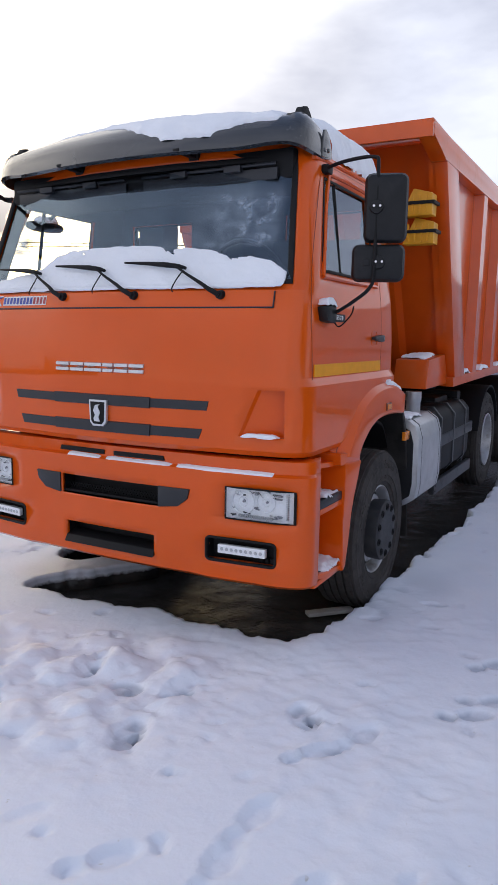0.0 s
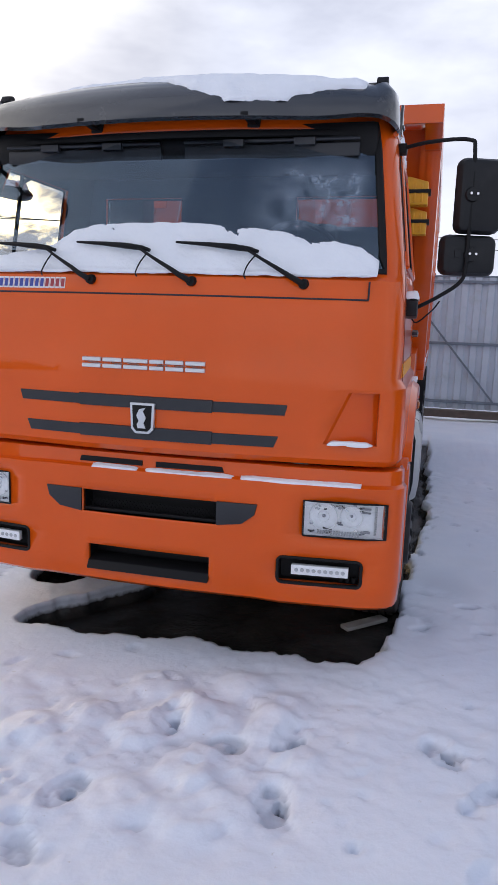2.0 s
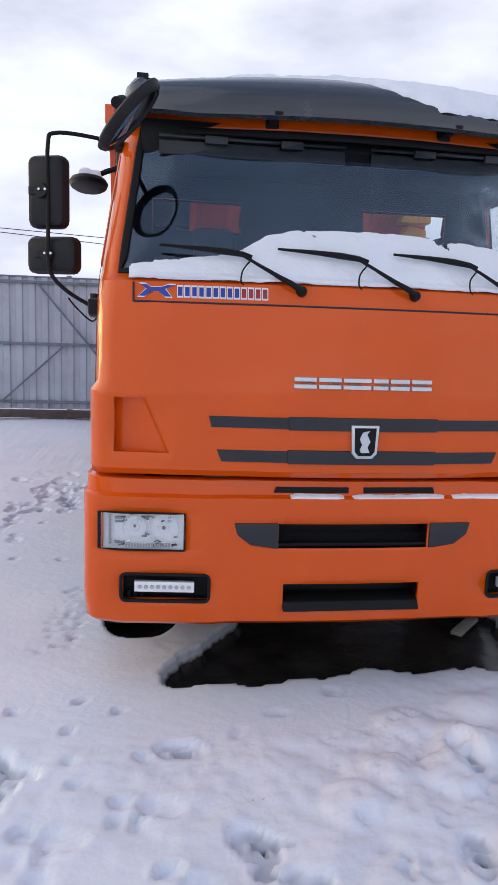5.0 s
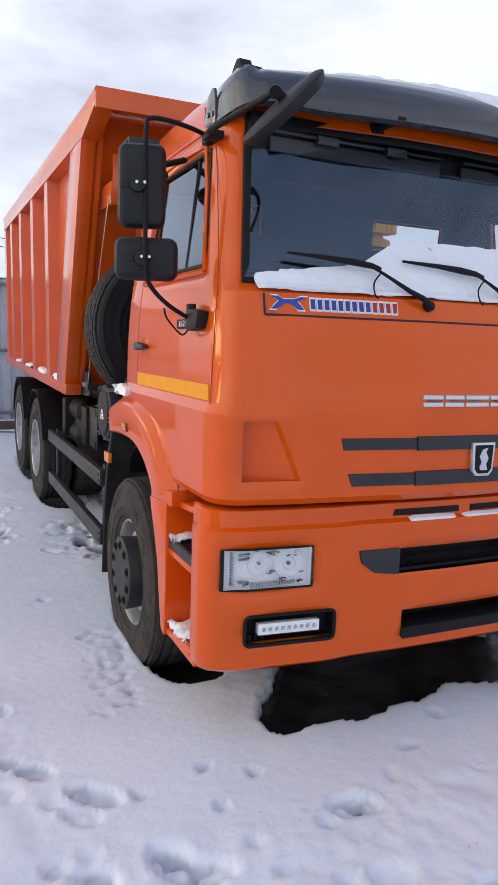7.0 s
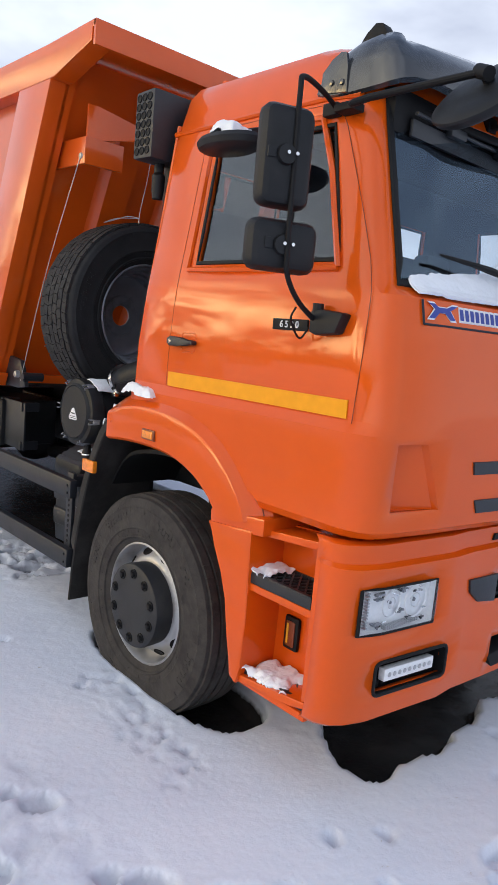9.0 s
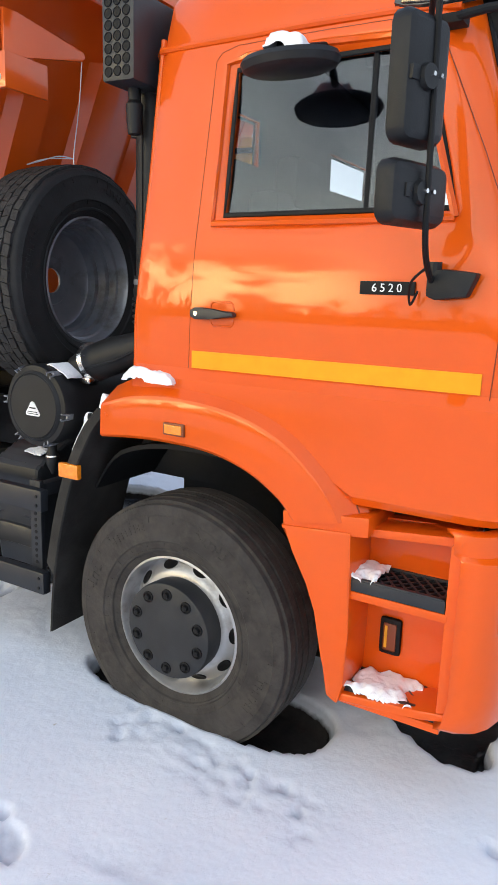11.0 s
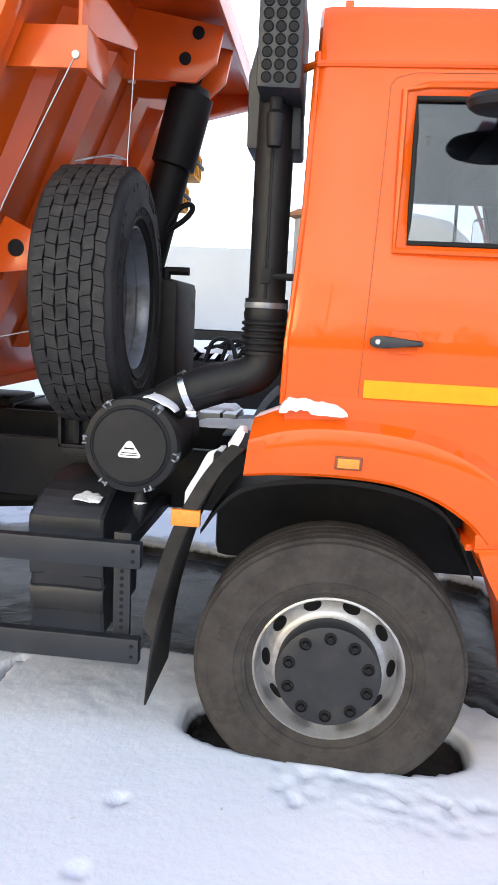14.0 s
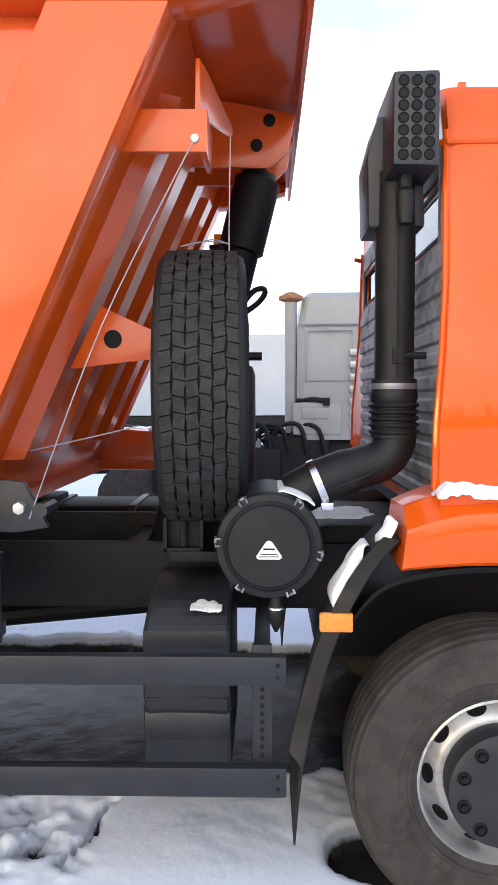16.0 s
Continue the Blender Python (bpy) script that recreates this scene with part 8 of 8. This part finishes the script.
for y in (-1.6, 1.6):
    for x in (-1.0, 1.0):
        bm = bmesh.new()
        add_lathe(bm, [(0.1, -0.1), (0.34, -0.1), (0.36, 0.0), (0.34, 0.1), (0.1, 0.1), (0.0, 0.1)], pose(x, y, 0.20, 0, 90, 0), 16)
        gpart("wheel", bm, TYRE)


def trestle(x, y, yaw, h, label):
    """Two leaning ladder-like frames of pale squared timber, joined at the head."""
    t = anchor("timber_trestle", x, y, ground_rise(y) - 0.02, label, "trestle", "timber trestles")
    t.rotation_euler = (0, 0, radians(yaw))
    for s in (1, -1):
        for e in (-0.45, 0.45):
            bm = bmesh.new()
            add_tube(bm, [(e, s * 0.42, 0), (e * 0.7, s * 0.05, h)], 0.055, 4)
            part("leg", bm, PALE_TIMBER, t).matrix_parent_inverse = Matrix()
        for k in range(3):
            f = 0.2 + 0.28 * k
            bm = bmesh.new()
            w = 0.45 * (1 - 0.3 * f) + 0.06
            add_tube(bm, [(-w, s * (0.42 - 0.37 * f), h * f), (w, s * (0.42 - 0.37 * f), h * f)], 0.04, 4)
            part("rung", bm, PALE_TIMBER, t).matrix_parent_inverse = Matrix()


trestle(-12.44, 17.65, 62, 1.55, "pale timber trestle standing in the snow")
trestle(-14.49, 20.34, 30, 1.7, "pale timber trestle leaning by the trailer")
trestle(-12.42, 15.18, 75, 1.5, "pale timber trestle with snow at its feet")
trestle(-15.19, 18.74, 15, 1.4, "low pale timber trestle beside the trailer")
bm = bmesh.new()
m = pose(-14.54, 21.67, ground_rise(21.67), 0, 0, 30)
add_box(bm, -0.7, 0.5, -0.08, 0.08, 0.18, 0.34, 0.02, m)
for x in (-0.5, 0.0, 0.4):
    add_box(bm, x - 0.06, x + 0.06, -0.1, 0.1, -0.02, 0.2, 0.02, m)
tagged(part("steel_axle_beam", bm, SEAL), "black steel beam lying on the snow", "beam")
bm = bmesh.new()
m = pose(-18.1, 24.45, ground_rise(24.45), 0, 0, 20)
for k in range(5):
    add_box(bm, -1.2, 1.2, -0.4 + 0.17 * k, -0.26 + 0.17 * k, 0.0 + 0.1 * (k % 2), 0.09 + 0.1 * (k % 2), 0.01, m @ pose(0, 0, 0, 0, 0, 4 * (k - 2)))
tagged(part("board_pile", bm, TIMBER), "loose pile of weathered boards", "boards")

WALL_RED = mat("red_brown_plaster", (0.16, 0.08, 0.06), 0.8, 0, 0.2, 0.6)
ROOF = mat("dark_slate_roof", (0.06, 0.06, 0.07), 0.7, 0, 0.2, 0.6)
WALL_BLUE = mat("pale_blue_plaster", (0.38, 0.46, 0.52), 0.8, 0, 0.1, 0.6)
WALL_PALE = mat("pale_plaster", (0.62, 0.61, 0.58), 0.8, 0, 0.1, 0.6)


def house(x, y, w, d, hw, hr, wall, label, cover=None, ridge=0.08):
    z = ground_rise(y) - 0.3
    e = anchor("house", x, y, z, label, "house", "far houses")
    def at(name, bm, material, parent=e):
        o = part(name, bm, material, parent)
        o.matrix_parent_inverse = Matrix()
        return o
    bm = bmesh.new()
    add_box(bm, -w / 2, w / 2, -d / 2, d / 2, 0, hw)
    walls = at("wall", bm, wall)
    bm = bmesh.new()
    add_prism(bm, [(-w * 0.55, hw - 0.1), (w * 0.55, hw - 0.1), (w * ridge, hw + hr), (-w * ridge, hw + hr)], "y", -d * 0.55, d * 0.55)
    at("roof", bm, cover or ROOF)
    for k in range(3):
        bm = bmesh.new()
        cx = (-1 + k) * w * 0.28
        add_box(bm, cx - w * 0.06, cx + w * 0.06, -d / 2 - 0.05, -d / 2 + 0.05, hw * 0.4, hw * 0.75)
        at("window", bm, SEAL, walls)
    bm = bmesh.new()
    add_box(bm, w * 0.1, w * 0.18, -0.4, 0.4, hw + hr * 0.5, hw + hr * 1.35)
    at("chimney", bm, WALL_RED)


house(-87.35, 152.37, 11, 9, 4.6, 3.6, WALL_RED, "dark-roofed house at the far end of the yard")
house(-68.08, 129.38, 13, 7, 3.0, 1.0, WALL_BLUE, "low pale blue shed far across the yard")
house(-1.3, 49.0, 4.6, 8, 5.2, 0.5, WALL_PALE, "pale shed with a rust-red roof behind the fence", FAR_ORANGE, 0.46)
house(-57.78, 114.92, 7, 6, 2.9, 0.9, WALL_PALE, "low pale building with a dark roof")
house(-95.96, 144.9, 14, 8, 3.5, 2.6, WALL_RED, "brown house behind the parked trucks")
house(-112.48, 154.02, 16, 9, 4.0, 2.4, WALL_PALE, "pale house far behind the parked trucks")
tw = anchor("bell_tower", -82.4, 125.6, ground_rise(134.63), "thin dark tower on the skyline", "tower")
bm = bmesh.new()
add_lathe(bm, [(1.1, -0.3), (1.1, 8.6), (1.25, 8.7), (1.0, 9.4), (0.9, 10.2), (0.55, 10.6), (0.12, 12.2), (0.0, 12.6)], Matrix(), 10)
part("tower_shaft", bm, ROOF, tw).matrix_parent_inverse = Matrix()
car = anchor("parked_car", -31.88, 54.1, ground_rise(54.1), "small dark car parked at the yard's end", "car")
car.rotation_euler = (0, 0, radians(25))
for nm, ring, m_ in (("car_body", [(-0.85, 0.3), (0.85, 0.3), (0.85, 0.85), (-0.85, 0.85)], SEAL), ("car_roof", [(-0.75, 0.85), (0.75, 0.85), (0.58, 1.4), (-0.58, 1.4)], LINING)):
    bm = bmesh.new()
    add_prism(bm, ring, "y", -2.0 if nm == "car_body" else -1.0, 2.0 if nm == "car_body" else 1.3, 0.08)
    part(nm, bm, m_, car).matrix_parent_inverse = Matrix()
for x in (-0.8, 0.8):
    for y in (-1.3, 1.3):
        bm = bmesh.new()
        add_lathe(bm, [(0.15, -0.1), (0.3, -0.1), (0.32, 0), (0.3, 0.1), (0.0, 0.1)], pose(x, y, 0.3, 0, 90, 0), 14)
        part("wheel", bm, TYRE, car).matrix_parent_inverse = Matrix()


# ---- far dark tree line to the west, added as a skyline for the door paint to mirror ----
bm = bmesh.new()
rng = random.Random(5)
y = -90.0
while y < 120:
    tall = rng.uniform(3.5, 7.5)
    wide = tall * rng.uniform(0.25, 0.45)
    x = -80 + rng.uniform(-2.5, 2.5)
    add_tube(bm, [(x, y, -0.5), (x + rng.uniform(-0.2, 0.2), y, tall * 0.5), (x, y + rng.uniform(-0.3, 0.3), tall)], [0.22, 0.14, 0.03], 5)
    for k in range(16):
        z0 = tall * rng.uniform(0.18, 0.8)
        a, l_ = rng.uniform(0, 6.283), wide * rng.uniform(0.5, 1.0)
        tip = (x + l_ * math.cos(a), y + l_ * math.sin(a), min(tall, z0 + l_ * rng.uniform(0.4, 1.2)))
        add_tube(bm, [(x, y, z0), tip], [0.16, 0.05], 4)
    y += rng.uniform(0.7, 1.9)
add_box(bm, -84, -83, -95, 125, -0.5, 2.6, 0.0)
TREES = mat("stand_in_bare_trees", (0.06, 0.05, 0.045), 0.9, 0, 0.4, 0.6)
tagged(part("backdrop_trees", bm, TREES, flat=True), "far dark line of bare trees", "trees", kind="structure")
